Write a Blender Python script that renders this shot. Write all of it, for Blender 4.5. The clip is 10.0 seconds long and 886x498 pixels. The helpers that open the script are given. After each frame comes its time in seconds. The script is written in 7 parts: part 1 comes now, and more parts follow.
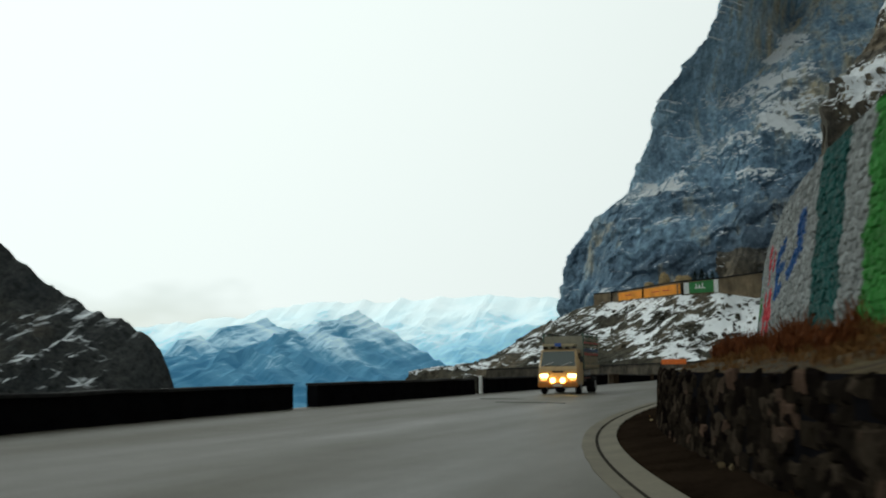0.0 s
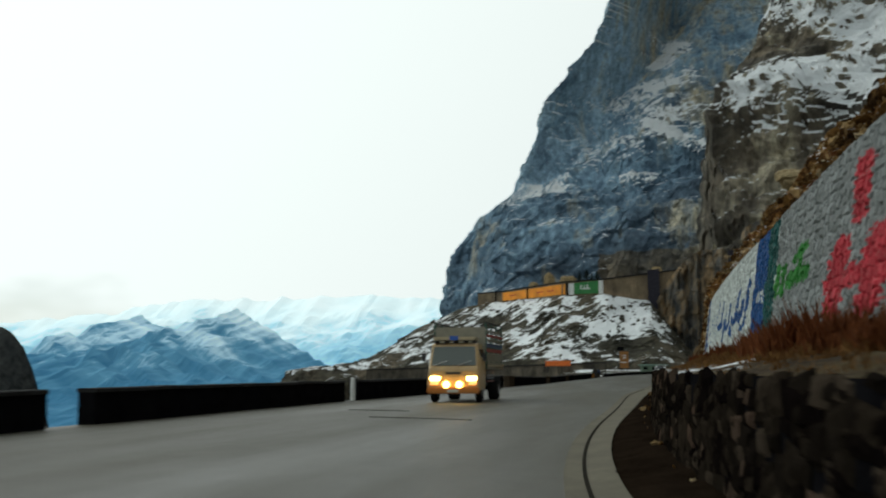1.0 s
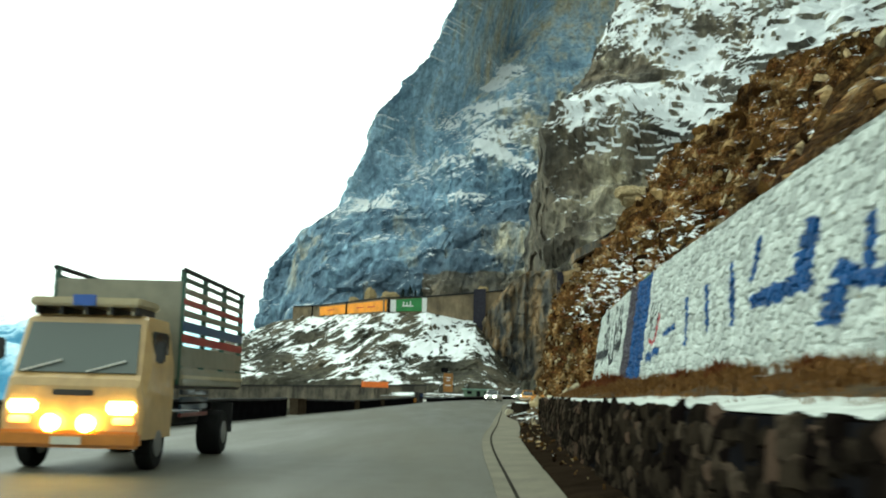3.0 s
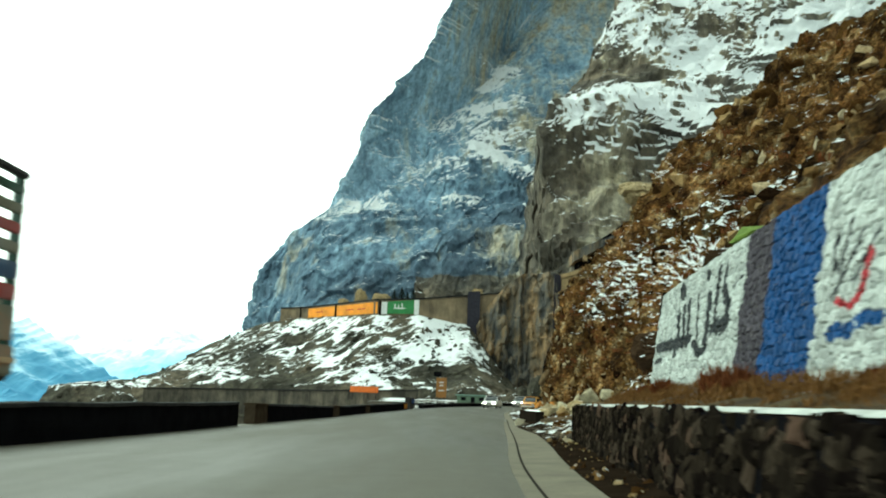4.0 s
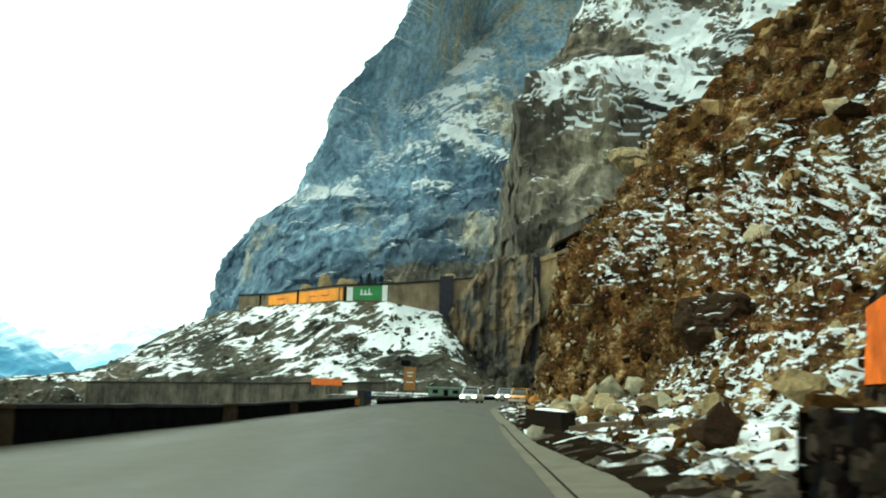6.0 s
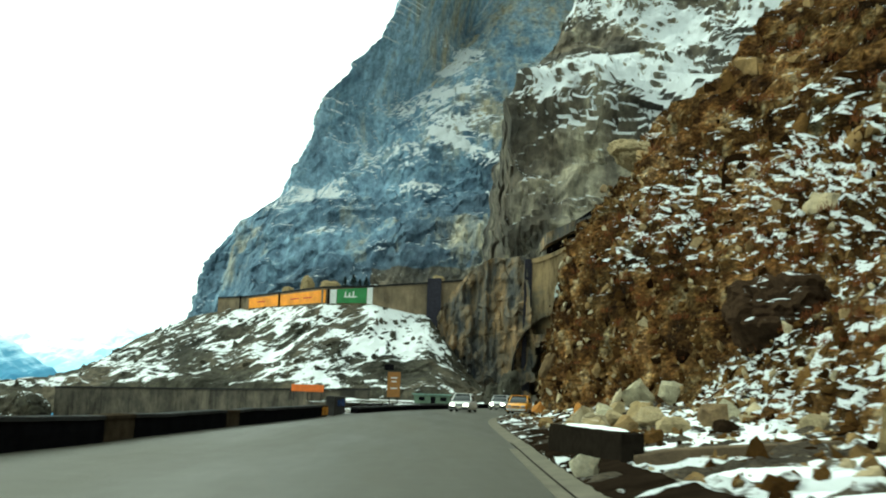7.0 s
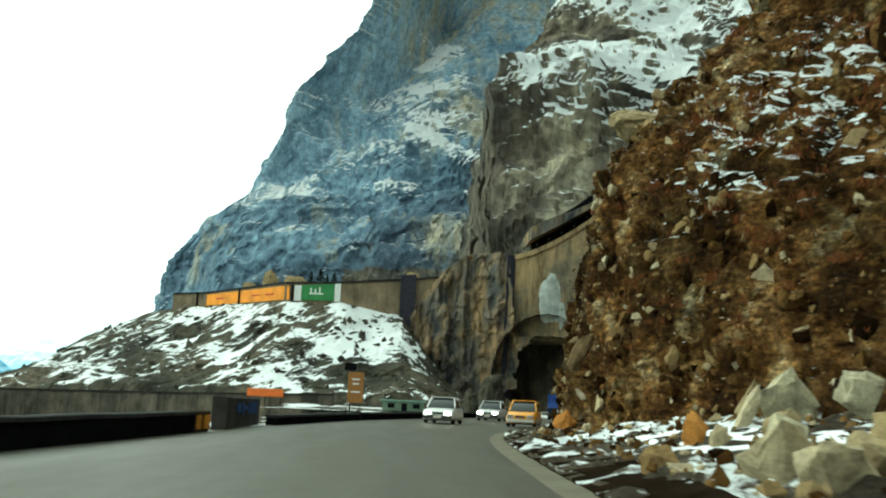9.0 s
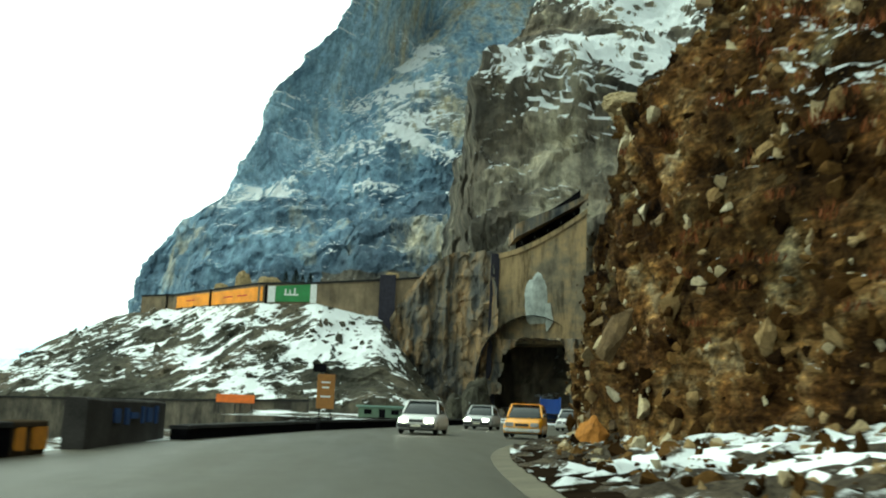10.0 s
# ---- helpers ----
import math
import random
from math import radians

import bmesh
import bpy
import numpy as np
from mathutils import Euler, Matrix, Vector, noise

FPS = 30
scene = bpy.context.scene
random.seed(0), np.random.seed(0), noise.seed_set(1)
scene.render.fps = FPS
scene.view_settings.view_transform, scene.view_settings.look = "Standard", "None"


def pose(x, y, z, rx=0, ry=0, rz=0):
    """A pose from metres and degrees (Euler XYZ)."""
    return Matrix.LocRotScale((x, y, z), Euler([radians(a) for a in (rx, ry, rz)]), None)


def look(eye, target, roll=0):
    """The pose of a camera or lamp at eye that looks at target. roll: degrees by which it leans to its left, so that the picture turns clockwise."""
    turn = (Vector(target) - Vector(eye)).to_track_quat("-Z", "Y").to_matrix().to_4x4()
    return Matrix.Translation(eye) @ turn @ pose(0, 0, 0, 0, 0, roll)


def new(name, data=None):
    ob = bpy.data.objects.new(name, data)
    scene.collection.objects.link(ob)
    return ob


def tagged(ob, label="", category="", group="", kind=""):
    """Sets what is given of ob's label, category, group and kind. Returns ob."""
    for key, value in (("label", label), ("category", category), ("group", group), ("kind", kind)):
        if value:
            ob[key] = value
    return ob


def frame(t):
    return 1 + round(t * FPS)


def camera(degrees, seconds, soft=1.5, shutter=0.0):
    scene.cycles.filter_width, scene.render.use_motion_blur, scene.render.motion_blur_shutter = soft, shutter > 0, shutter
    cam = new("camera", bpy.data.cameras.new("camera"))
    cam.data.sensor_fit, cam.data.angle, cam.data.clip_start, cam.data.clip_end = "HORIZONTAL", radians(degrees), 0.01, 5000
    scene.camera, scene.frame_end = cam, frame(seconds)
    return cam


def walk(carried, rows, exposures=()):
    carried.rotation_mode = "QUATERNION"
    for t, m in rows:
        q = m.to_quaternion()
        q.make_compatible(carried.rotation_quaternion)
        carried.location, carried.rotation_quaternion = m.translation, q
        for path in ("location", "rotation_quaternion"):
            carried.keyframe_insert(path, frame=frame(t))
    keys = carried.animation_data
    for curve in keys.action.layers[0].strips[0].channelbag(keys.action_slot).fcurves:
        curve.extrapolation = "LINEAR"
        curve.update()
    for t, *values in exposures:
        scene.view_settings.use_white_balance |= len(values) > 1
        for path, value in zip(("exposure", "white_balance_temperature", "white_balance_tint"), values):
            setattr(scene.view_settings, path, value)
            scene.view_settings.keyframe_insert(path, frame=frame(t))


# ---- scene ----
cam = camera(46.8, 10.0, soft=2.0, shutter=0.4)
PATH = [
    (0, (7.261, -80.088, 1.302), (6.637, -78.202, 1.539), -0.65),
    (0.5, (5.382, -73.722, 1.281), (4.846, -71.810, 1.521), -0.91),
    (1, (3.872, -67.134, 1.302), (3.468, -65.190, 1.538), -0.22),
    (1.5, (2.991, -60.668, 1.309), (2.690, -58.709, 1.577), 0.17),
    (2, (2.257, -54.331, 1.265), (2.079, -52.358, 1.544), 0.73),
    (2.5, (2.09, -47.757, 1.339), (2.004, -45.779, 1.619), 0.97),
    (3.8, (1.185, -31.301, 1.285), (1.132, -29.321, 1.565), 1.91),
    (4, (1.127, -28.829, 1.272), (1.076, -26.851, 1.564), 2.07),
    (4.5, (1.094, -22.694, 1.296), (1.053, -20.716, 1.585), 1.62),
    (5, (1.033, -16.228, 1.307), (1.002, -14.248, 1.586), 1.88),
    (5.5, (1.029, -10.007, 1.321), (1.014, -8.028, 1.610), 1.51),
    (5.7, (1.060, -7.522, 1.302), (1.053, -5.541, 1.580), 1.56),
    (7, (1.172, 9.176, 1.318), (1.200, 11.155, 1.613), 1.98),
    (7.5, (1.198, 15.289, 1.312), (1.230, 17.268, 1.601), 1.95),
    (8, (1.329, 21.653, 1.288), (1.371, 23.630, 1.587), 2.10),
    (8.5, (1.595, 28.049, 1.304), (1.654, 30.026, 1.599), 2.04),
    (9, (1.755, 34.331, 1.258), (1.830, 36.305, 1.570), 2.61),
    (9.5, (2.030, 40.321, 1.311), (2.119, 42.291, 1.646), 2.08),
    (10, (2.381, 46.705, 1.292), (2.492, 48.675, 1.617), 2.33),
]
walk(cam, [(t, look(eye, target, roll)) for t, eye, target, roll in PATH],
     [(0, -0.97, 6600, 1), (0.5, -0.94, 6600, 1), (1.0, -0.9, 6600, 2), (1.5, -0.6, 6650, -2), (2.0, -0.22, 6650, -6), (2.5, 0.08, 6700, -10), (4.0, 0.32, 6700, -16),
      (5.5, 0.34, 6700, -18), (7.5, 0.20, 6700, -18), (8.5, 0.18, 6700, -18), (10.0, 0.22, 6700, -18)])


# ---- world, sun, exposure ----
world = bpy.data.worlds.new("world")
scene.world = world
world.use_nodes = True
wn = world.node_tree
wn.nodes.clear()
w_out = wn.nodes.new("ShaderNodeOutputWorld")
w_bg = wn.nodes.new("ShaderNodeBackground")
w_sky = wn.nodes.new("ShaderNodeTexSky")
w_sky.sky_type = "NISHITA"
w_sky.sun_disc = False
w_sky.sun_elevation = radians(34)
w_sky.sun_rotation = radians(-75)
w_sky.air_density, w_sky.dust_density, w_sky.ozone_density = 1.0, 0.6, 1.0
w_tc = wn.nodes.new("ShaderNodeTexCoord")
w_map = wn.nodes.new("ShaderNodeMapping")
w_map.inputs["Scale"].default_value = (1.0, 1.0, 2.2)
w_cloud = wn.nodes.new("ShaderNodeTexNoise")
w_cloud.inputs["Scale"].default_value = 1.6
w_cloud.inputs["Detail"].default_value = 5.0
w_ramp = wn.nodes.new("ShaderNodeValToRGB")
w_ramp.color_ramp.elements[0].position = 0.34
w_ramp.color_ramp.elements[1].position = 0.47
w_mix = wn.nodes.new("ShaderNodeMix")
w_mix.data_type = "RGBA"
# cloud cover, brighter towards the veiled sun
w_dot = wn.nodes.new("ShaderNodeVectorMath")
w_dot.operation = "DOT_PRODUCT"
w_dot.inputs[1].default_value = Vector((-0.72, 0.42, 0.50)).normalized()
w_glow = wn.nodes.new("ShaderNodeMapRange")
w_glow.inputs["From Min"].default_value, w_glow.inputs["From Max"].default_value = -0.6, 1.0
w_glow.inputs["To Min"].default_value, w_glow.inputs["To Max"].default_value = 5.0, 21.0
w_white = wn.nodes.new("ShaderNodeVectorMath")
w_white.operation = "SCALE"
w_white.inputs[0].default_value = (0.95, 1.0, 1.03)
w_gain = wn.nodes.new("ShaderNodeVectorMath")
w_gain.operation = "SCALE"
w_gain.inputs["Scale"].default_value = 1.1
wn.links.new(w_tc.outputs["Generated"], w_map.inputs["Vector"])
wn.links.new(w_map.outputs["Vector"], w_cloud.inputs["Vector"])
wn.links.new(w_tc.outputs["Generated"], w_dot.inputs[0])
wn.links.new(w_dot.outputs["Value"], w_glow.inputs["Value"])
wn.links.new(w_glow.outputs["Result"], w_white.inputs["Scale"])
wn.links.new(w_white.outputs["Vector"], w_mix.inputs["B"])
wn.links.new(w_cloud.outputs["Fac"], w_ramp.inputs["Fac"])
wn.links.new(w_ramp.outputs["Color"], w_mix.inputs["Factor"])
wn.links.new(w_sky.outputs["Color"], w_gain.inputs[0])
wn.links.new(w_gain.outputs["Vector"], w_mix.inputs["A"])
wn.links.new(w_mix.outputs["Result"], w_bg.inputs["Color"])
w_bg.inputs["Strength"].default_value = 0.10
wn.links.new(w_bg.outputs["Background"], w_out.inputs["Surface"])

sun_data = bpy.data.lights.new("sun", "SUN")
sun_data.energy = 0.9
sun_data.angle = radians(14)
sun_data.color = (1.0, 0.95, 0.87)
sun_ob = new("sun", sun_data)
sun_ob.matrix_world = look((-84, 22, 57), (0, 0, 0))


# ---- materials ----
def shader(name, rough=0.9, metal=0.0):
    m = bpy.data.materials.new(name)
    m.use_nodes = True
    nt = m.node_tree
    b = nt.nodes["Principled BSDF"]
    b.inputs["Roughness"].default_value = rough
    b.inputs["Metallic"].default_value = metal
    if rough > 0.7:
        b.inputs["Specular IOR Level"].default_value = 0.12
    return m, nt, b


def add_noise(nt, scale, detail=6.0, rough=0.6, coord="Object", stretch=(1, 1, 1), turn=(0, 0, 0), along=False):
    """Fractal noise; with along=True stretch gives the grain's length on the turned axes."""
    tc = nt.nodes.new("ShaderNodeTexCoord")
    mp = nt.nodes.new("ShaderNodeMapping")
    mp.vector_type = "TEXTURE" if along else "POINT"
    mp.inputs["Scale"].default_value = stretch
    mp.inputs["Rotation"].default_value = turn
    n = nt.nodes.new("ShaderNodeTexNoise")
    n.inputs["Scale"].default_value = scale
    n.inputs["Detail"].default_value = detail
    n.inputs["Roughness"].default_value = rough
    nt.links.new(tc.outputs[coord], mp.inputs["Vector"])
    nt.links.new(mp.outputs["Vector"], n.inputs["Vector"])
    return n.outputs["Fac"]


def ramp(nt, fac, stops):
    r = nt.nodes.new("ShaderNodeValToRGB")
    el = r.color_ramp.elements
    while len(el) < len(stops):
        el.new(0.5)
    for e, (p, c) in zip(el, stops):
        e.position = p
        e.color = (*c, 1.0) if len(c) == 3 else c
    nt.links.new(fac, r.inputs["Fac"])
    return r.outputs["Color"]


def mix(nt, fac, a, b, blend="MIX"):
    m = nt.nodes.new("ShaderNodeMix")
    m.data_type, m.blend_type = "RGBA", blend
    for sock, v in (("Factor", fac), ("A", a), ("B", b)):
        if isinstance(v, (int, float)):
            m.inputs[sock].default_value = v
        elif isinstance(v, tuple):
            m.inputs[sock].default_value = (*v, 1.0)
        else:
            nt.links.new(v, m.inputs[sock])
    return m.outputs["Result"]


def maths(nt, op, a, b=None):
    m = nt.nodes.new("ShaderNodeMath")
    m.operation = op
    for i, v in enumerate((a, b)):
        if v is None:
            continue
        if isinstance(v, (int, float)):
            m.inputs[i].default_value = v
        else:
            nt.links.new(v, m.inputs[i])
    return m.outputs[0]


def bump(nt, bsdf, height, strength=0.5, distance=0.05):
    b = nt.nodes.new("ShaderNodeBump")
    b.inputs["Strength"].default_value = strength
    b.inputs["Distance"].default_value = distance
    nt.links.new(height, b.inputs["Height"])
    nt.links.new(b.outputs["Normal"], bsdf.inputs["Normal"])


def plain(name, color, rough=0.6, metal=0.0, vary=0.25, scale=3.0, grain=0.15):
    """A painted or worn surface with two scales of unevenness."""
    m, nt, b = shader(name, rough, metal)
    n1 = add_noise(nt, scale, 4)
    n2 = add_noise(nt, scale * 14, 5)
    lo = tuple(c * (1 - vary) for c in color)
    hi = tuple(min(1.0, c * (1 + vary)) for c in color)
    c1 = ramp(nt, n1, [(0.3, lo), (0.7, hi)])
    c2 = mix(nt, 0.3, c1, ramp(nt, n2, [(0.35, lo), (0.65, hi)]))
    nt.links.new(c2, b.inputs["Base Color"])
    if grain:
        bump(nt, b, n2, grain, 0.01)
    return m


def upward(nt):
    g = nt.nodes.new("ShaderNodeNewGeometry")
    s = nt.nodes.new("ShaderNodeSeparateXYZ")
    nt.links.new(g.outputs["Normal"], s.inputs["Vector"])
    return s.outputs["Z"]


SNOW = (0.80, 0.84, 0.86)


def rocky(name, stops, scale, snow_lo, snow_hi, patch, patch_scale, streak=(1, 1, 1), turn=(0, 0, 0), grain=0.6, dist=0.3, steep=0.6, fine=12.0, climb=0.0, cluster=0.9, lie=0.0, along=False, lows=0.22, zones=0.0, grainlines=0.0):
    """Rock of the given colours; snow lies where the face looks up and a patchy noise allows it."""
    m, nt, b = shader(name, 0.92)
    big = add_noise(nt, scale, 6, 0.62)
    small = add_noise(nt, scale * fine, 8, 0.7)
    c = ramp(nt, big, stops)
    # crevice shade painted in: darker where the bump noise is low
    shade = ramp(nt, small, [(0.32, (lows, lows * 0.96, lows * 0.92)), (0.52, (0.9, 0.9, 0.9)), (0.72, (1.6, 1.55, 1.45))])
    c = mix(nt, 0.9, c, shade, "MULTIPLY")
    if zones:
        zone = add_noise(nt, zones, 5, 0.6)
        c = mix(nt, 1.0, c, ramp(nt, zone, [(0.34, (0.26, 0.26, 0.23)), (0.47, (0.75, 0.75, 0.72)), (0.58, (1.2, 1.1, 1.0)), (0.68, (1.7, 1.9, 2.3))]), "MULTIPLY")
    if grainlines:
        lines = add_noise(nt, grainlines, 7, 0.7, stretch=(2.2, 0.35, 3.2))
        c = mix(nt, 0.9, c, ramp(nt, lines, [(0.36, (0.22, 0.20, 0.18)), (0.48, (0.8, 0.8, 0.8)), (0.56, (1.1, 1.08, 1.0)), (0.64, (2.3, 2.2, 1.9))]), "MULTIPLY")
    p = add_noise(nt, patch_scale, 8, 0.68, stretch=streak, turn=turn, along=along)
    p2 = add_noise(nt, patch_scale * 0.22, 3, 0.5)
    up = upward(nt)
    s = maths(nt, "ADD", maths(nt, "MULTIPLY", up, steep), maths(nt, "ADD", maths(nt, "MULTIPLY", p, patch), maths(nt, "MULTIPLY", p2, cluster)))
    if lie:
        at = nt.nodes.new("ShaderNodeAttribute")
        at.attribute_name = "lie"
        s = maths(nt, "ADD", s, maths(nt, "MULTIPLY", at.outputs["Fac"], lie))
    if climb:
        g = nt.nodes.new("ShaderNodeNewGeometry")
        q = nt.nodes.new("ShaderNodeSeparateXYZ")
        nt.links.new(g.outputs["Position"], q.inputs["Vector"])
        s = maths(nt, "ADD", s, maths(nt, "MULTIPLY", q.outputs["Z"], climb))
    mr = nt.nodes.new("ShaderNodeMapRange")
    mr.inputs["From Min"].default_value, mr.inputs["From Max"].default_value = snow_lo, snow_hi
    nt.links.new(s, mr.inputs["Value"])
    c = mix(nt, mr.outputs["Result"], c, SNOW)
    nt.links.new(c, b.inputs["Base Color"])
    bump(nt, b, small, grain, dist)
    return m


def road_material():
    m, nt, b = shader("asphalt", 0.78)
    b.inputs["Specular IOR Level"].default_value = 0.20
    n1 = add_noise(nt, 0.22, 5, 0.6, stretch=(1.0, 0.12, 1.0))
    n2 = add_noise(nt, 60, 4, 0.7)
    n3 = add_noise(nt, 1.3, 6, 0.65)
    c = ramp(nt, n1, [(0.3, (0.036, 0.033, 0.023)), (0.55, (0.060, 0.056, 0.040)), (0.75, (0.088, 0.082, 0.059))])
    c = mix(nt, 0.35, c, ramp(nt, n3, [(0.35, (0.058, 0.053, 0.038)), (0.7, (0.103, 0.098, 0.076))]))
    c = mix(nt, 0.5, c, ramp(nt, n2, [(0.3, (0.6, 0.6, 0.6)), (0.7, (1.25, 1.25, 1.25))]), "MULTIPLY")
    nt.links.new(c, b.inputs["Base Color"])
    nt.links.new(ramp(nt, n1, [(0.3, (0.40, 0.40, 0.40)), (0.7, (0.72, 0.72, 0.72))]), b.inputs["Roughness"])
    bump(nt, b, n2, 0.35, 0.01)
    return m


def dull(m):
    """Dry mud and rough stone give hardly any gloss."""
    m.node_tree.nodes["Principled BSDF"].inputs["Specular IOR Level"].default_value = 0.0
    return m


M_ROAD = road_material()
M_KERB = plain("gutter_concrete", (0.120, 0.108, 0.080), 0.85, vary=0.3, scale=0.8, grain=0.3)
M_TAR = dull(plain("tar", (0.026, 0.024, 0.020), 0.9, vary=0.3))
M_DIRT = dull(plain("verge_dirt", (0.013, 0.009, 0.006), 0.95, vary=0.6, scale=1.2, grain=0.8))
# dark masonry; inside recesses and openings its near-black also stands in for shade
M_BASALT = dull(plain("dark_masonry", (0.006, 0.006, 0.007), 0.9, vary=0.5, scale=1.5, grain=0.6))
M_BROWNMAS = plain("brown_masonry", (0.13, 0.095, 0.06), 0.9, vary=0.5, scale=1.5, grain=0.6)
M_CAP = plain("wall_cap", (0.024, 0.024, 0.024), 0.9, vary=0.5, scale=2, grain=0.4)
def stained():
    m, nt, b = shader("stained_concrete", 0.9)
    run = add_noise(nt, 0.5, 7, 0.65, stretch=(1, 1, 0.28))
    blot = add_noise(nt, 0.12, 6, 0.65)
    c = ramp(nt, blot, [(0.3, (0.105, 0.090, 0.070)), (0.5, (0.215, 0.168, 0.110)), (0.7, (0.33, 0.26, 0.17))])
    c = mix(nt, 0.40, c, ramp(nt, run, [(0.34, (0.22, 0.21, 0.21)), (0.52, (1, 1, 1)), (0.7, (1.25, 1.2, 1.12))]), "MULTIPLY")
    nt.links.new(c, b.inputs["Base Color"])
    bump(nt, b, run, 0.5, 0.3)
    return m


M_CONCRETE = stained()


def weathered(name, stops, blots=(0.10, 1.0)):
    m, nt, b = shader(name, 0.9)
    run = add_noise(nt, 0.55, 8, 0.68, stretch=(1, 1, 0.16))
    blot = add_noise(nt, blots[0], 7, 0.68, stretch=(1, 1, blots[1]))
    c = ramp(nt, blot, stops)
    c = mix(nt, 0.8, c, ramp(nt, run, [(0.34, (0.25, 0.25, 0.25)), (0.5, (0.95, 0.95, 0.95)), (0.7, (1.3, 1.25, 1.18))]), "MULTIPLY")
    nt.links.new(c, b.inputs["Base Color"])
    bump(nt, b, run, 0.9, 0.6)
    return m


M_GALLERY = weathered("weathered_concrete", [(0.32, (0.085, 0.080, 0.066)), (0.46, (0.19, 0.16, 0.11)), (0.56, (0.32, 0.235, 0.13)), (0.70, (0.40, 0.29, 0.155))])
M_FLUTED = weathered("fluted_rock", [(0.34, (0.035, 0.040, 0.046)), (0.44, (0.100, 0.098, 0.090)), (0.52, (0.17, 0.135, 0.092)), (0.62, (0.30, 0.20, 0.105)), (0.74, (0.36, 0.32, 0.26))], (0.16, 0.4))


def cliff_material():
    """Grey limestone with blue haze put into its colour, turning brown on the near buttress, tan water streaks, snow on
    its ledges.
    """
    m, nt, b = shader("cliff_rock", 0.92)
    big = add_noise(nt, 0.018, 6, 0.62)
    small = add_noise(nt, 0.30, 9, 0.74, stretch=(1, 1, 0.7))
    geo = nt.nodes.new("ShaderNodeNewGeometry")
    sep = nt.nodes.new("ShaderNodeSeparateXYZ")
    nt.links.new(geo.outputs["Position"], sep.inputs["Vector"])
    # haze is painted in: the rock turns paler and bluer higher up and towards the valley edge
    haze_tone = maths(nt, "ADD", big, maths(nt, "MULTIPLY", maths(nt, "SUBTRACT", maths(nt, "SUBTRACT", sep.outputs["Z"], maths(nt, "MULTIPLY", sep.outputs["X"], 0.7)), 150.0), 0.0021))
    hazy_rock = ramp(nt, haze_tone, [(0.30, (0.100, 0.145, 0.195)), (0.46, (0.150, 0.238, 0.325)), (0.60, (0.27, 0.42, 0.55)), (0.78, (0.50, 0.70, 0.85))])
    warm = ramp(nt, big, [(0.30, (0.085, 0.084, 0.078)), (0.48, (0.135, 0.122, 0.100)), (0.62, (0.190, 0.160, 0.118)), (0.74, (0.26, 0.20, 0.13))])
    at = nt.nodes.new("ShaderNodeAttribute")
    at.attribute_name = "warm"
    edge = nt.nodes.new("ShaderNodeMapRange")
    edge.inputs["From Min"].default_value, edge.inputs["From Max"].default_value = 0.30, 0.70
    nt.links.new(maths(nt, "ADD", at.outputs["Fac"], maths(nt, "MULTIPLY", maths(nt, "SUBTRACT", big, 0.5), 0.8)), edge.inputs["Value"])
    c = mix(nt, edge.outputs["Result"], hazy_rock, warm)
    run = add_noise(nt, 0.11, 5, 0.60, stretch=(1, 1, 0.16))
    area = add_noise(nt, 0.016, 4, 0.55, stretch=(1, 1, 0.6))
    tan = nt.nodes.new("ShaderNodeMapRange")
    tan.inputs["From Min"].default_value, tan.inputs["From Max"].default_value = 1.02, 1.30
    wash = nt.nodes.new("ShaderNodeAttribute")
    wash.attribute_name = "wash"
    nt.links.new(maths(nt, "ADD", maths(nt, "ADD", run, area), maths(nt, "MULTIPLY", wash.outputs["Fac"], 0.12)), tan.inputs["Value"])
    c = mix(nt, tan.outputs["Result"], c, (0.43, 0.40, 0.31))
    c = mix(nt, 0.8, c, ramp(nt, run, [(0.35, (0.62, 0.64, 0.68)), (0.52, (1.0, 1.0, 1.0)), (0.7, (1.25, 1.22, 1.15))]), "MULTIPLY")
    c = mix(nt, 0.9, c, ramp(nt, small, [(0.34, (0.45, 0.46, 0.48)), (0.5, (0.97, 0.97, 0.97)), (0.66, (1.5, 1.47, 1.4))]), "MULTIPLY")
    p = add_noise(nt, 0.36, 9, 0.74, stretch=(1, 1, 1.6))
    p2 = add_noise(nt, 0.035, 3, 0.5)
    ls = nt.nodes.new("ShaderNodeAttribute")
    ls.attribute_name = "lie"
    t = maths(nt, "ADD", maths(nt, "MULTIPLY", upward(nt), 0.80), maths(nt, "MULTIPLY", p, 1.25))
    t = maths(nt, "ADD", t, maths(nt, "ADD", maths(nt, "MULTIPLY", p2, 0.75), maths(nt, "MULTIPLY", ls.outputs["Fac"], 0.78)))
    mr = nt.nodes.new("ShaderNodeMapRange")
    mr.inputs["From Min"].default_value, mr.inputs["From Max"].default_value = 1.66, 1.71
    nt.links.new(t, mr.inputs["Value"])
    c = mix(nt, mr.outputs["Result"], c, SNOW)
    nt.links.new(c, b.inputs["Base Color"])
    bump(nt, b, small, 0.9, 3.0)
    return m


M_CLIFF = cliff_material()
M_SLOPE = rocky("scree_rock", [(0.30, (0.012, 0.007, 0.004)), (0.42, (0.060, 0.031, 0.012)), (0.51, (0.145, 0.076, 0.028)), (0.59, (0.24, 0.150, 0.064)), (0.69, (0.48, 0.41, 0.27))],
                0.45, 1.60, 1.65, 1.60, 0.8, streak=(0.33, 7.0, 0.24), turn=(-0.22, 0, 0), along=True, grain=1.0, dist=0.30, steep=0.60, fine=10.0, cluster=0.50, lie=0.5, lows=0.10, zones=0.16, grainlines=1.6)
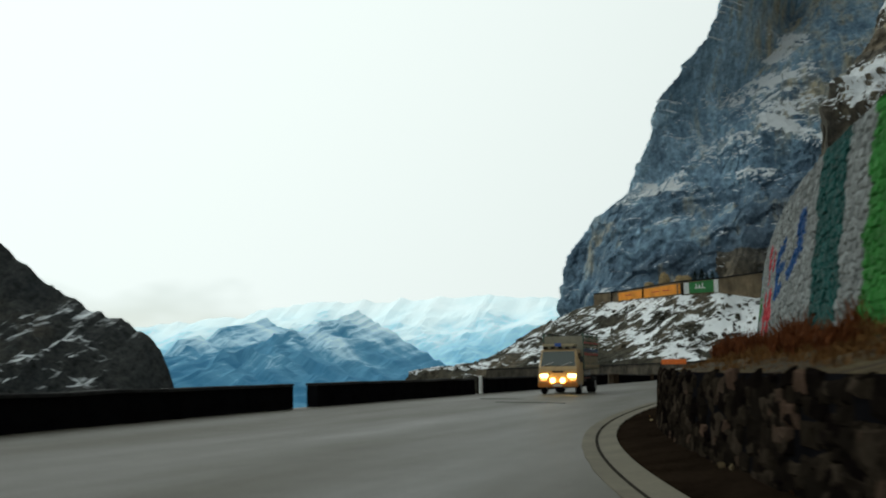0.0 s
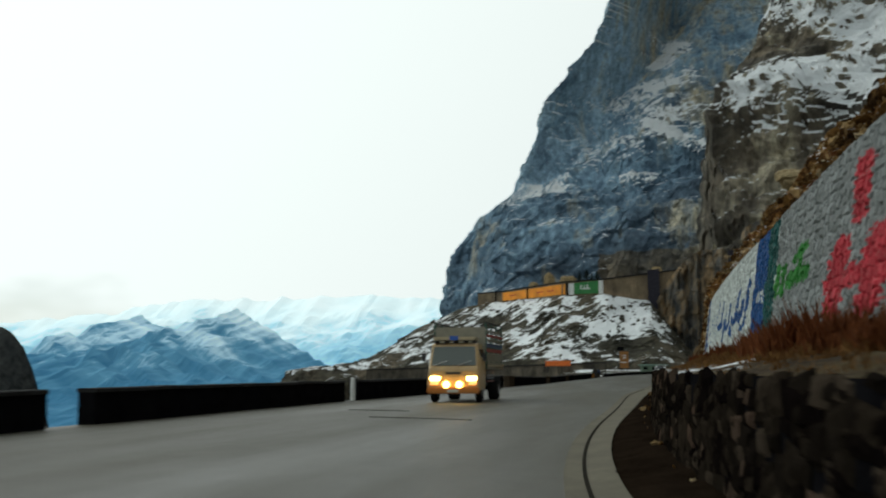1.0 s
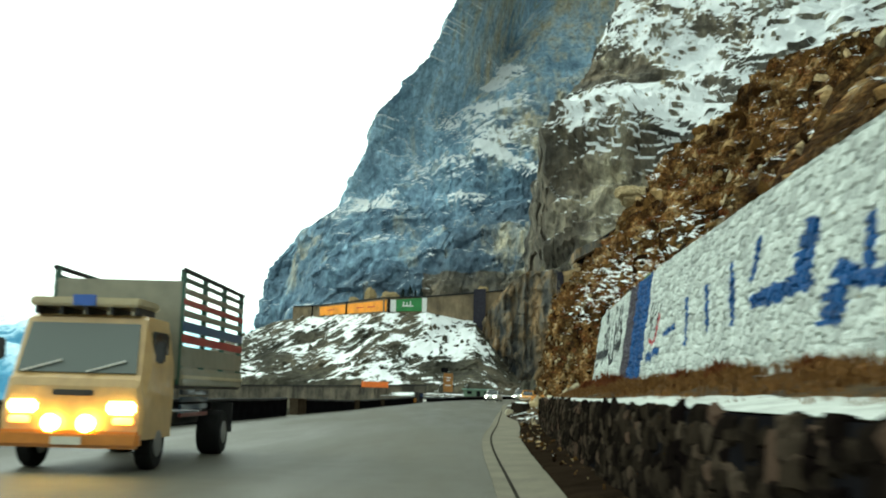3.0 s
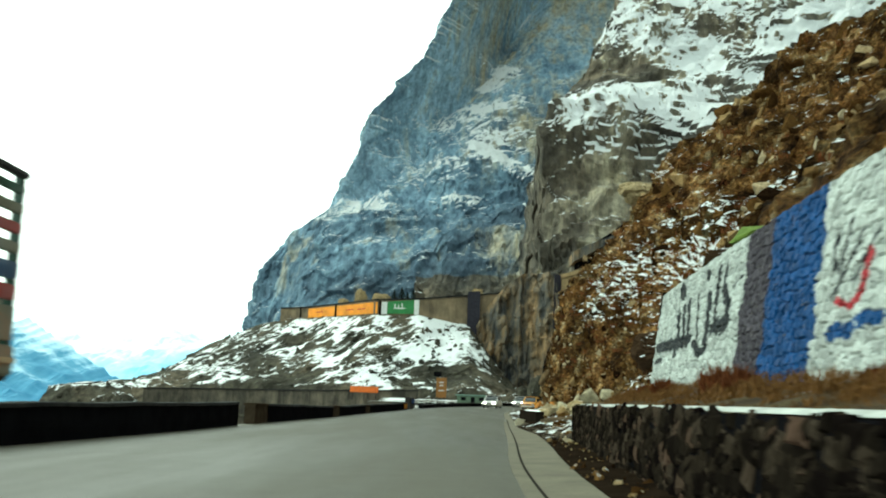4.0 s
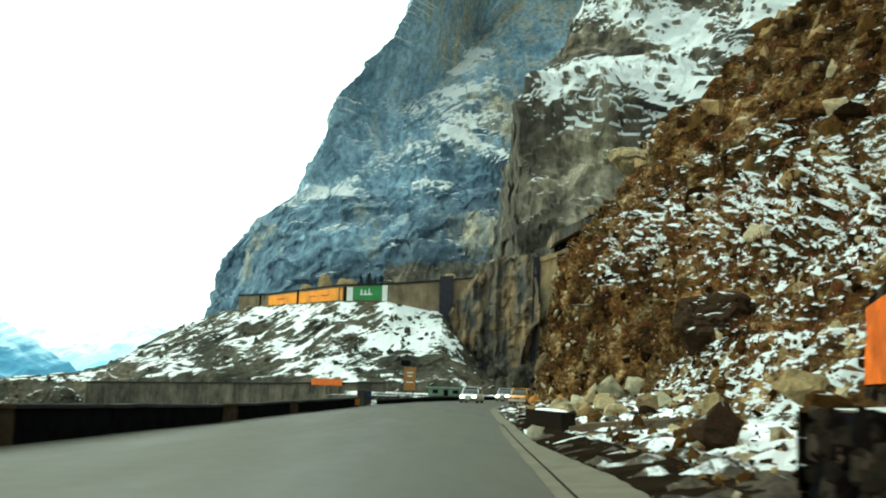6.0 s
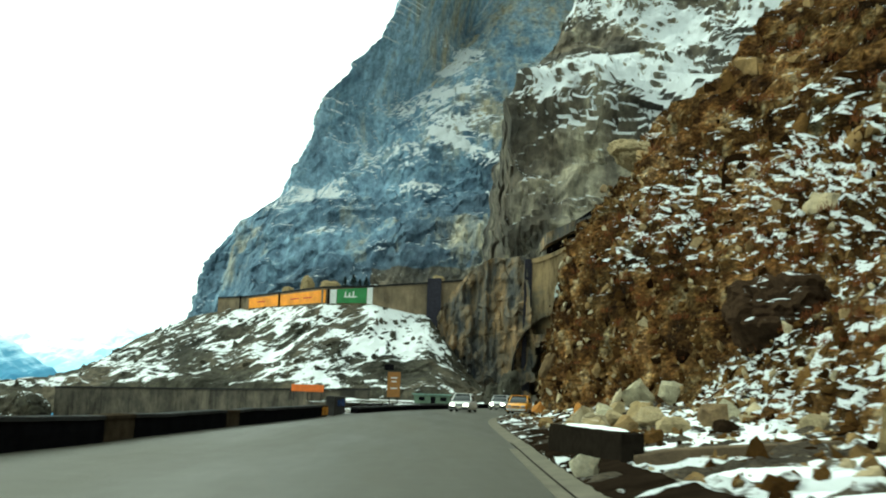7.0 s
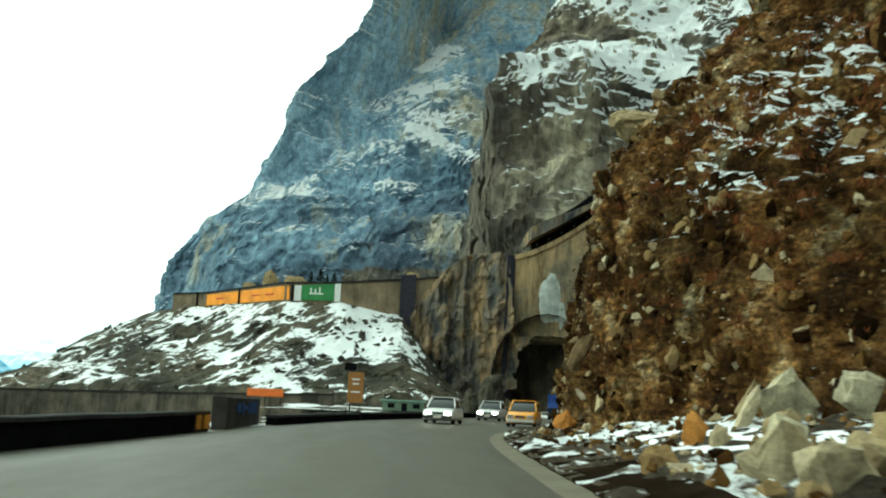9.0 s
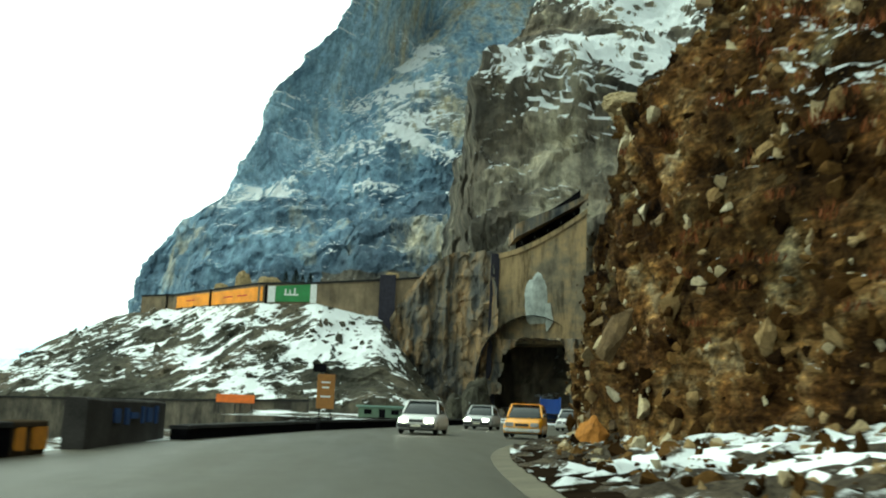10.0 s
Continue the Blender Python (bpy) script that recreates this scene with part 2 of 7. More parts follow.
M_SLOPE.node_tree.nodes["Principled BSDF"].inputs["Specular IOR Level"].default_value = 0.03
M_MOUND = rocky("mound_rock", [(0.30, (0.026, 0.026, 0.020)), (0.5, (0.070, 0.066, 0.050)), (0.68, (0.125, 0.105, 0.075))],
                0.05, 1.39, 1.44, 1.30, 0.36, streak=(2.6, 1.0, 0.9), turn=(0, -0.70, 0), grain=0.9, dist=0.8, steep=0.30, fine=10.0, lie=0.6, along=True)
M_APRON = rocky("apron_debris", [(0.3, (0.028, 0.022, 0.016)), (0.5, (0.07, 0.055, 0.038)), (0.7, (0.14, 0.115, 0.08))],
                0.7, 1.66, 1.74, 1.1, 0.8, grain=1.0, dist=0.12, steep=0.5, cluster=1.3)
M_EARTH = rocky("terrace_earth", [(0.3, (0.026, 0.017, 0.009)), (0.5, (0.060, 0.040, 0.018)), (0.7, (0.10, 0.080, 0.034))],
                0.8, 1.45, 1.52, 0.75, 0.35, grain=1.0, dist=0.06, steep=0.5)
M_VALLEY = plain("valley_floor", (0.09, 0.085, 0.075), 0.95, vary=0.4, scale=0.01, grain=0.2)
M_HILL = rocky("dark_hill_rock", [(0.3, (0.022, 0.026, 0.028)), (0.55, (0.045, 0.048, 0.046)), (0.75, (0.08, 0.07, 0.055))],
               0.012, 1.33, 1.48, 0.7, 0.02, grain=0.8, dist=3.0)


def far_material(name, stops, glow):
    """Distant rock and snow, a backdrop: kilometres of blue haze are put into its colour and glow."""
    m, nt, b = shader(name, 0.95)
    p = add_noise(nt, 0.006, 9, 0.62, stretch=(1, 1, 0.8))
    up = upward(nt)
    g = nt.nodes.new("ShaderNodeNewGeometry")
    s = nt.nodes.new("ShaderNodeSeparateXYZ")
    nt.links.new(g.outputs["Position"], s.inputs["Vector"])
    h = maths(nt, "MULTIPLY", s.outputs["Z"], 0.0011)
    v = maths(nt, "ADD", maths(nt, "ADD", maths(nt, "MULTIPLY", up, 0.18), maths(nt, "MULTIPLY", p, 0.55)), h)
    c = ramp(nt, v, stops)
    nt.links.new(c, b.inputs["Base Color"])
    # the haze tint also glows, to lift the ranges towards the sky
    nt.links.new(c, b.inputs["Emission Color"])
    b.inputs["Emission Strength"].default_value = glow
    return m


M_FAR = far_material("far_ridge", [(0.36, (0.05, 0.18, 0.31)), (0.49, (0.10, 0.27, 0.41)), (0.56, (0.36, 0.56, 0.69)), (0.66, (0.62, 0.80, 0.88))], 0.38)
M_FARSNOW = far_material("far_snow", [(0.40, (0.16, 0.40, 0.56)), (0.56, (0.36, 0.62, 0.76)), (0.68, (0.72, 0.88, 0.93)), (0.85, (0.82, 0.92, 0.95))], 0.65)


# ---- mesh helpers ----
def mesh_object(name, verts, faces, material, smooth=False, parent=None):
    me = bpy.data.meshes.new(name)
    me.from_pydata([tuple(v) for v in verts], [], faces)
    me.materials.append(material)
    if smooth:
        me.polygons.foreach_set("use_smooth", [True] * len(me.polygons))
    me.update()
    ob = new(name, me)
    if parent is not None:
        ob.parent = parent
    return ob


def part(name, bm, material, parent=None, label=""):
    me = bpy.data.meshes.new(name)
    bmesh.ops.recalc_face_normals(bm, faces=bm.faces)
    bm.to_mesh(me)
    bm.free()
    me.materials.append(material)
    ob = new(name, me)
    if parent is not None:
        ob.parent = parent
    if label:
        tagged(ob, label)
    return ob


def empty(name, m, label="", category="", group="", kind=""):
    ob = new(name)
    ob.matrix_world = m
    ob.empty_display_size = 0.2
    return tagged(ob, label, category, group, kind)


def grid_faces(nu, nv, flip=False):
    f = []
    for i in range(nu - 1):
        for j in range(nv - 1):
            a, b, c, d = i * nv + j, (i + 1) * nv + j, (i + 1) * nv + j + 1, i * nv + j + 1
            f.append((a, d, c, b) if flip else (a, b, c, d))
    return f


def line_at(pts, y):
    """x along a plan line given as (y, x) pairs."""
    return float(np.interp(y, [p[0] for p in pts], [p[1] for p in pts]))


def smooth_line(pts, step=1.0, turns=4):
    ys = np.arange(pts[0][0], pts[-1][0] + step / 2, step)
    xs = np.interp(ys, [p[0] for p in pts], [p[1] for p in pts])
    k = max(1, int(4 / step))
    for _ in range(turns):
        pad = np.concatenate([np.full(k, xs[0]) - (np.arange(k, 0, -1)) * (xs[1] - xs[0]), xs, np.full(k, xs[-1]) + np.arange(1, k + 1) * (xs[-1] - xs[-2])])
        xs = np.convolve(pad, np.ones(2 * k + 1) / (2 * k + 1), "valid")
    return [(float(y), float(x)) for y, x in zip(ys, xs)]


def fbm(x, y, z, octaves=5, gain=0.55):
    return noise.fractal(Vector((x, y, z)), 1.0, 2.0, octaves, noise_basis="PERLIN_ORIGINAL") if gain == 0.5 else noise.hetero_terrain(Vector((x, y, z)), 1.0, 2.0, octaves, 0.0, noise_basis="PERLIN_ORIGINAL")


def ridged(x, y, z, octaves=5):
    return noise.ridged_multi_fractal(Vector((x, y, z)), 1.0, 2.1, octaves, 1.0, 2.0)


def cracks(x, y, z):
    """Blocky relief: steps between cells."""
    d, p = noise.voronoi(Vector((x, y, z)))
    return noise.noise(p[0] * 3.1), d[1] - d[0]


# ---- plan lines: (y, x) ----
KERB = smooth_line([(-100, 20.0), (-88, 12.9), (-80, 9.5), (-69, 5.65), (-63.4, 4.25), (-59.6, 3.5), (-55, 2.93), (-50, 2.6), (-45, 2.42), (-40, 2.36), (-33, 2.45), (-25, 2.4), (-14, 2.28), (-5, 2.4), (2, 2.75), (12, 3.1),
                    (27, 3.55), (37, 3.95), (50, 4.3), (62, 4.65), (68, 4.9), (74, 5.3), (80, 6.2), (86, 7.8), (93, 10.2), (107, 14.5), (125, 20.0), (150, 25.0), (180, 28.0), (240, 30.5), (330, 33.0)], 1.0, 2)
PARAPET = smooth_line([(-100, -4.0), (-85, -7.0), (-70, -9.4), (-55, -10.3), (-45, -10.4), (-35, -10.3), (-22, -9.9), (-10, -9.0), (3, -8.2), (15, -8.0), (28, -7.6),
                       (40, -7.0), (50, -6.1), (64, -4.7), (76, -3.4), (92, -0.4), (110, 4.0), (130, 8.5), (160, 14.0), (200, 19.0), (260, 22.0), (330, 24.0)])
LOWWALL = smooth_line([(-100, 24.0), (-88, 15.0), (-78, 10.2), (-70, 7.2), (-60, 4.8), (-52, 3.95), (-42, 3.65), (-30, 3.75), (-15, 4.0), (-3, 4.4), (7, 4.9)], 1.0, 2)
SLOGAN = smooth_line([(-100, 26.5), (-88, 17.6), (-78, 12.6), (-70, 9.5), (-60, 7.3), (-50, 6.5), (-40, 6.1), (-30, 6.0), (-15, 6.1), (-8, 6.3), (3.6, 6.8), (9, 7.2)], 1.0, 2)


def road_z(y):
    return float(np.interp(y, [-200, 35, 60, 90, 120, 400], [0, 0, 0.22, 0.55, 0.75, 0.9]))


# ---- ground to the horizon ----
gx = np.concatenate([np.linspace(-4500, -300, 18), np.linspace(-260, 260, 20), np.linspace(300, 4500, 18)])
gy = np.concatenate([np.linspace(-4500, -300, 18), np.linspace(-260, 500, 26), np.linspace(560, 4500, 18)])
gv = []
for x in gx:
    for y in gy:
        gv.append((x, y, float(np.interp(x, [-280, -150], [-112.0, -24.0])) + 3.0 * noise.noise(Vector((x * 0.004, y * 0.004, 0.3)))))
ground = tagged(mesh_object("ground", gv, grid_faces(len(gx), len(gy)), M_VALLEY, True), "grey valley floor far below the road", "ground", kind="structure")

# ---- road slab, gutter strip and verge ----
ys = np.arange(-100, 300.1, 1.0)
rv = []
N_ACROSS = 17
for y in ys:
    xl, xr, z = line_at(PARAPET, y) - 0.45, line_at(KERB, y), road_z(y)
    for k in range(N_ACROSS):
        u = k / (N_ACROSS - 1)
        x = xl + (xr - xl) * u
        rv.append((x, y, z + 0.05 * math.sin(math.pi * u) - 0.05 + 0.012 * noise.noise(Vector((x * 0.4, y * 0.25, 0)))))
n_top = len(rv)
for y in ys:
    rv.append((line_at(PARAPET, y) - 0.45, y, road_z(y) - 6.0))
rf = grid_faces(len(ys), N_ACROSS)
for i in range(len(ys) - 1):
    rf.append((i * N_ACROSS, n_top + i, n_top + i + 1, (i + 1) * N_ACROSS))
road = tagged(mesh_object("road", rv, rf, M_ROAD, True), "worn grey-brown asphalt mountain road, cracked and damp", "road", kind="structure")


def strip(name, material, y0, y1, inner, outer, z0, z1, label, category, step=1.0, rough=0.0, depth=0.3, n=3):
    """A band along the road between two plan functions, with its outer edges turned down."""
    yy = np.arange(y0, y1 + step / 2, step)
    v = []
    for y in yy:
        a, b = inner(y), outer(y)
        row = [(a, y, z0(y) - depth)]
        for k in range(n):
            u = k / (n - 1)
            x = a + (b - a) * u
            row.append((x, y, z0(y) + (z1(y) - z0(y)) * u + rough * noise.noise(Vector((x * 1.7, y * 1.3, 4.0)))))
        row.append((b, y, z1(y) - depth))
        v.extend(row)
    return tagged(mesh_object(name, v, grid_faces(len(yy), n + 2), material), label, category, kind="structure")


def strip_wide(y):
    return float(np.interp(y, [-100, -60, -50, -40, -30, -14, 2, 14, 25, 60, 300], [0.42, 0.40, 0.44, 0.52, 0.62, 0.90, 1.05, 1.05, 0.48, 0.50, 0.45]))


strip("kerb_strip", M_KERB, -98, 200, lambda y: line_at(KERB, y) + (0.035 if y < 44 else -0.03), lambda y: line_at(KERB, y) + strip_wide(y),
      lambda y: road_z(y) - 0.045, lambda y: road_z(y) + 0.0, "pale concrete gutter strip along the road edge", "kerb", n=4)
strip("kerb_strip", M_KERB, -98, 40, lambda y: line_at(KERB, y) - 0.26 - 0.03 * noise.noise(Vector((y * 0.7, 3, 0))), lambda y: line_at(KERB, y) - 0.012,
      lambda y: road_z(y) - 0.034, lambda y: road_z(y) - 0.034, "narrow concrete lip on the road side of the joint", "kerb", n=2)
strip("kerb_joint", M_TAR, -98, 44, lambda y: line_at(KERB, y) - 0.012, lambda y: line_at(KERB, y) + 0.045,
      lambda y: road_z(y) - 0.035, lambda y: road_z(y) - 0.035, "dark joint between asphalt and gutter", "kerb", n=2)


def debris_x(y):
    return float(np.interp(y, [-100, 7, 18, 30, 48, 58, 64, 71, 76, 80, 86, 93, 110], [9.2, 9.2, 10.4, 11.0, 11.8, 13.2, 13.0, 11.0, 9.8, 9.3, 10.0, 12.6, 17.0]))


def apron_top(y):
    return float(np.interp(y, [7, 20, 45, 52, 62, 70, 75, 120], [1.1, 1.0, 0.9, 1.2, 1.5, 1.0, 0.5, 0.5]))


strip("verge", M_DIRT, -98, 9, lambda y: line_at(KERB, y) + strip_wide(y) - 0.02, lambda y: line_at(LOWWALL, y) + 0.1,
      lambda y: road_z(y) - 0.03, lambda y: road_z(y) + 0.12, "dark muddy verge with stones", "verge", step=0.5, rough=0.07, n=7)
strip("debris_apron", M_APRON, 7.2, 120, lambda y: line_at(KERB, y) + strip_wide(y) - 0.02, lambda y: max(line_at(KERB, y) + 1.4, debris_x(y) + 0.6),
      lambda y: road_z(y) - 0.03, lambda y: road_z(y) + apron_top(y), "muddy rock debris with patches of snow at the slope's foot", "verge", step=0.3, rough=0.30, n=30)

strip("road_verge", M_DIRT, 9, 118, lambda y: line_at(KERB, y) + strip_wide(y) - 0.03, lambda y: line_at(KERB, y) + strip_wide(y) + float(np.interp(y, [9, 30, 46, 60, 84, 118], [1.6, 1.0, 1.3, 1.9, 1.9, 1.2])),
      lambda y: road_z(y) + 0.0, lambda y: road_z(y) + 0.26, "dark muddy verge along the debris", "verge", step=0.4, rough=0.07, n=7)


# ---- large rock forms ----
def mesh_float(ob, name, values):
    """Keep a number on each vertex, for the material."""
    at = ob.data.attributes.new(name, "FLOAT", "POINT")
    at.data.foreach_set("value", values)


def hillside():
    yy = np.concatenate([np.arange(-100, 8, 1.2), np.arange(8, 96, 0.32), np.arange(96, 330, 1.6)])
    ss = np.concatenate([np.arange(0, 20, 0.32), np.arange(20, 60, 0.8), np.arange(60, 150, 2.4)])
    v, lies = [], []
    for y in yy:
        if y < 9:
            toe, z0 = line_at(SLOGAN, y) + 1.0, 3.9
        else:
            toe, z0 = debris_x(y) if y < 110 else float(np.interp(y, [110, 150, 190, 240, 300, 330], [17.5, 23, 29.5, 39, 51, 57])), road_z(y) + apron_top(y) - 0.35
            b = min(1.0, (y - 9) / 9.0)
            toe = (line_at(SLOGAN, 9) + 1.0 + 1.3 * b) * (1 - b) + (toe + 0.6 * (1 - b)) * b
            z0 = 3.9 * (1 - b) + z0 * b
        k1 = float(np.interp(y, [-100, 10, 25, 56, 62, 67, 79, 88, 110, 150, 330], [1.2, 1.3, 0.80, 0.75, 2.0, 4.0, 7.0, 8.0, 4.0, 4.0, 5.0]))
        k2 = float(np.interp(y, [-100, 60, 95, 130, 165, 204, 330], [1.05, 1.05, 1.15, 2.0, 3.4, 5.0, 4.0]))
        crest = float(np.interp(y, [-100, 30, 90, 120, 150, 204, 241, 330], [34, 40, 44, 42, 42, 50, 70, 86]))
        w1 = float(np.interp(y, [18, 28, 56, 64, 74, 82, 96, 115], [6, 8, 8, 7, 10, 13, 13, 6]))
        for s in ss:
            # walk up the profile: steep foot, even scree, then the crest
            dx1 = min(s, w1) / math.sqrt(1 + k1 * k1)
            dz1 = dx1 * k1
            r = max(0.0, s - w1)
            dx2 = r / math.sqrt(1 + k2 * k2)
            dz2 = dx2 * k2
            x, z = toe + dx1 + dx2, z0 + dz1 + dz2
            if z > crest:
                over = (z - crest) / k2 * math.sqrt(1 + k2 * k2)
                x = x + over * 0.45
                z = crest + over * 0.30
            # relief, outwards to the valley side
            far = 1.0 + 2.2 * min(1.0, max(0.0, (y - 95) / 60)) + 0.6 * min(1.0, z / 40)
            n1 = fbm(x * 0.06, y * 0.06, z * 0.06, 4)
            c1, e1 = cracks(x * 0.42 / far, y * 0.42 / far, z * 0.5 / far)
            c2, e2 = cracks(x * 1.3 / far + 7, y * 1.3 / far, z * 1.3 / far)
            rg = ridged(x * 0.11, y * 0.11, z * 0.08, 4)
            amp = min(1.0, s / 2.5)
            # benches along the slope, which hold the snow
            bed = z + 0.9 * noise.noise(Vector((x * 0.15, y * 0.05, z * 0.15))) + 0.20 * y
            bench_on = max(0.0, 0.5 + noise.noise(Vector((x * 0.07, y * 0.07, z * 0.07 + 3))))
            steps = bench_on * (0.9 * ((bed / 2.6) % 1.0 - 0.5) + 0.35 * ((bed / 1.1 + 0.7 * noise.noise(Vector((x * 0.3, y * 0.2, 2)))) % 1.0 - 0.5))
            dig = 0.75 * max(0.0, 0.18 - e1) / 0.18 + 0.34 * max(0.0, 0.18 - e2) / 0.18
            # bare ribs at the bend, more snow on the upper benches
            bare = max(0.0, 1 - abs(y - 93) / 36) * max(0.0, 1 - s / 45)
            bench = max(0.0, 1 - abs(s - 17 - 3 * noise.noise(Vector((y * 0.06, 0, 2)))) / 12) * (1.0 if 15 < y < 76 else 0.3)
            if y > 88:
                bare = max(bare, 0.95 * min(1.0, (y - 88) / 6) * max(0.0, min(1.0, (52 - z) / 12)))
            bank = 0.28 if 24 < y < 57 and s < 6 else (-0.25 if s < 8 else 0.0)
            lies.append(0.75 * bench - 0.9 * bare + bank)
            rib = max(0.0, 1 - abs(y - 88) / 16) * (0.9 * noise.noise(Vector((x * 0.5, y * 0.75, z * 0.12))) + 0.5 * noise.noise(Vector((x * 1.2, y * 1.6, z * 0.3))))
            push = far * (rib + steps + 0.55 * n1 - dig * (0.5 + 0.9 * max(0.0, noise.noise(Vector((x * 0.09, y * 0.09, z * 0.09 + 5))) + 0.35)) + 0.34 * c1 + 0.18 * c2 + 0.42 * (rg - 1.0) + 0.22 * noise.noise(Vector((x * 1.1, y * 1.1, z * 1.1)))) * (0.25 + 0.75 * amp)
            v.append((x - push * 0.78, y + 0.25 * far * noise.noise(Vector((x * 0.5, y * 0.5, z * 0.5 + 9))), z + push * 0.45))
    ob = mesh_object("hillside", v, grid_faces(len(yy), len(ss), True), M_SLOPE)
    mesh_float(ob, "lie", lies)
    return tagged(ob, "steep brown scree hillside with loose rocks, dry grass and snow streaks", "hillside", kind="structure")


hillside()

# the great cliff: its left edge by height (x, z at 650 m ahead)
EDGE = [(-154, -30), (-150, 20), (-148, 51), (-140, 84), (-119, 109), (-96, 125), (-80, 162), (-69, 196), (-50, 217), (-35, 233), (-24, 260), (10, 330), (60, 430), (120, 520)]


# snowfields and ledges on it: side (0 left face, 1 near buttress), x, z to x, z, breadth, cover
LEDGES = [(0, 2.6, 170, 44, 141, 5, 1.0), (0, -15, 201, 31, 207, 8, 0.5), (0, 8, 186, 24, 180, 17, 0.42), (0, -32, 217, -14, 220, 6, 0.65), (0, -16, 129, 3, 128, 3.5, 0.8), (0, 38, 120, 48, 118, 3, 0.8),
          (0, -94, 119, -53, 131, 6, 0.6), (0, -45, 234, -30, 246, 15, 0.75), (0, -72, 188, -20, 198, 13, 0.5), (0, -20, 264, 25, 300, 15, 0.7), (0, -22, 236, 16, 226, 7, 0.75), (0, -8, 254, 30, 236, 6, 0.7), (0, -100, 130, -72, 180, 5, 0.45), (0, -66, 205, -30, 250, 10, 0.68), (0, -40, 150, 10, 158, 10, 0.3),
          (1, 48, 112, 80, 114, 17, 0.80), (1, 66, 188, 100, 156, 14, 0.85), (1, 100, 193, 190, 195, 13, 0.7), (1, 190, 195, 145, 157, 20, 0.95), (1, 126, 140, 120, 130, 16, 0.5)]


def lying(side, x, z):
    # thin snow all over the upper valley edge
    best = -0.12 + (0.30 * min(1.0, max(0.0, (z - 140) / 30)) * min(1.0, max(0.0, (10 - x) / 30)) if side == 0 else 0.0)
    for k, x0, z0, x1, z1, br, cover in LEDGES:
        if k == side:
            dx, dz = x1 - x0, z1 - z0
            q = min(1.0, max(0.0, ((x - x0) * dx + (z - z0) * dz) / (dx * dx + dz * dz)))
            d = math.hypot(x - x0 - q * dx, z - z0 - q * dz)
            best = max(best, 1.2 * cover * min(1.0, max(0.0, 1.6 - d / br)) - 0.12)
    return best


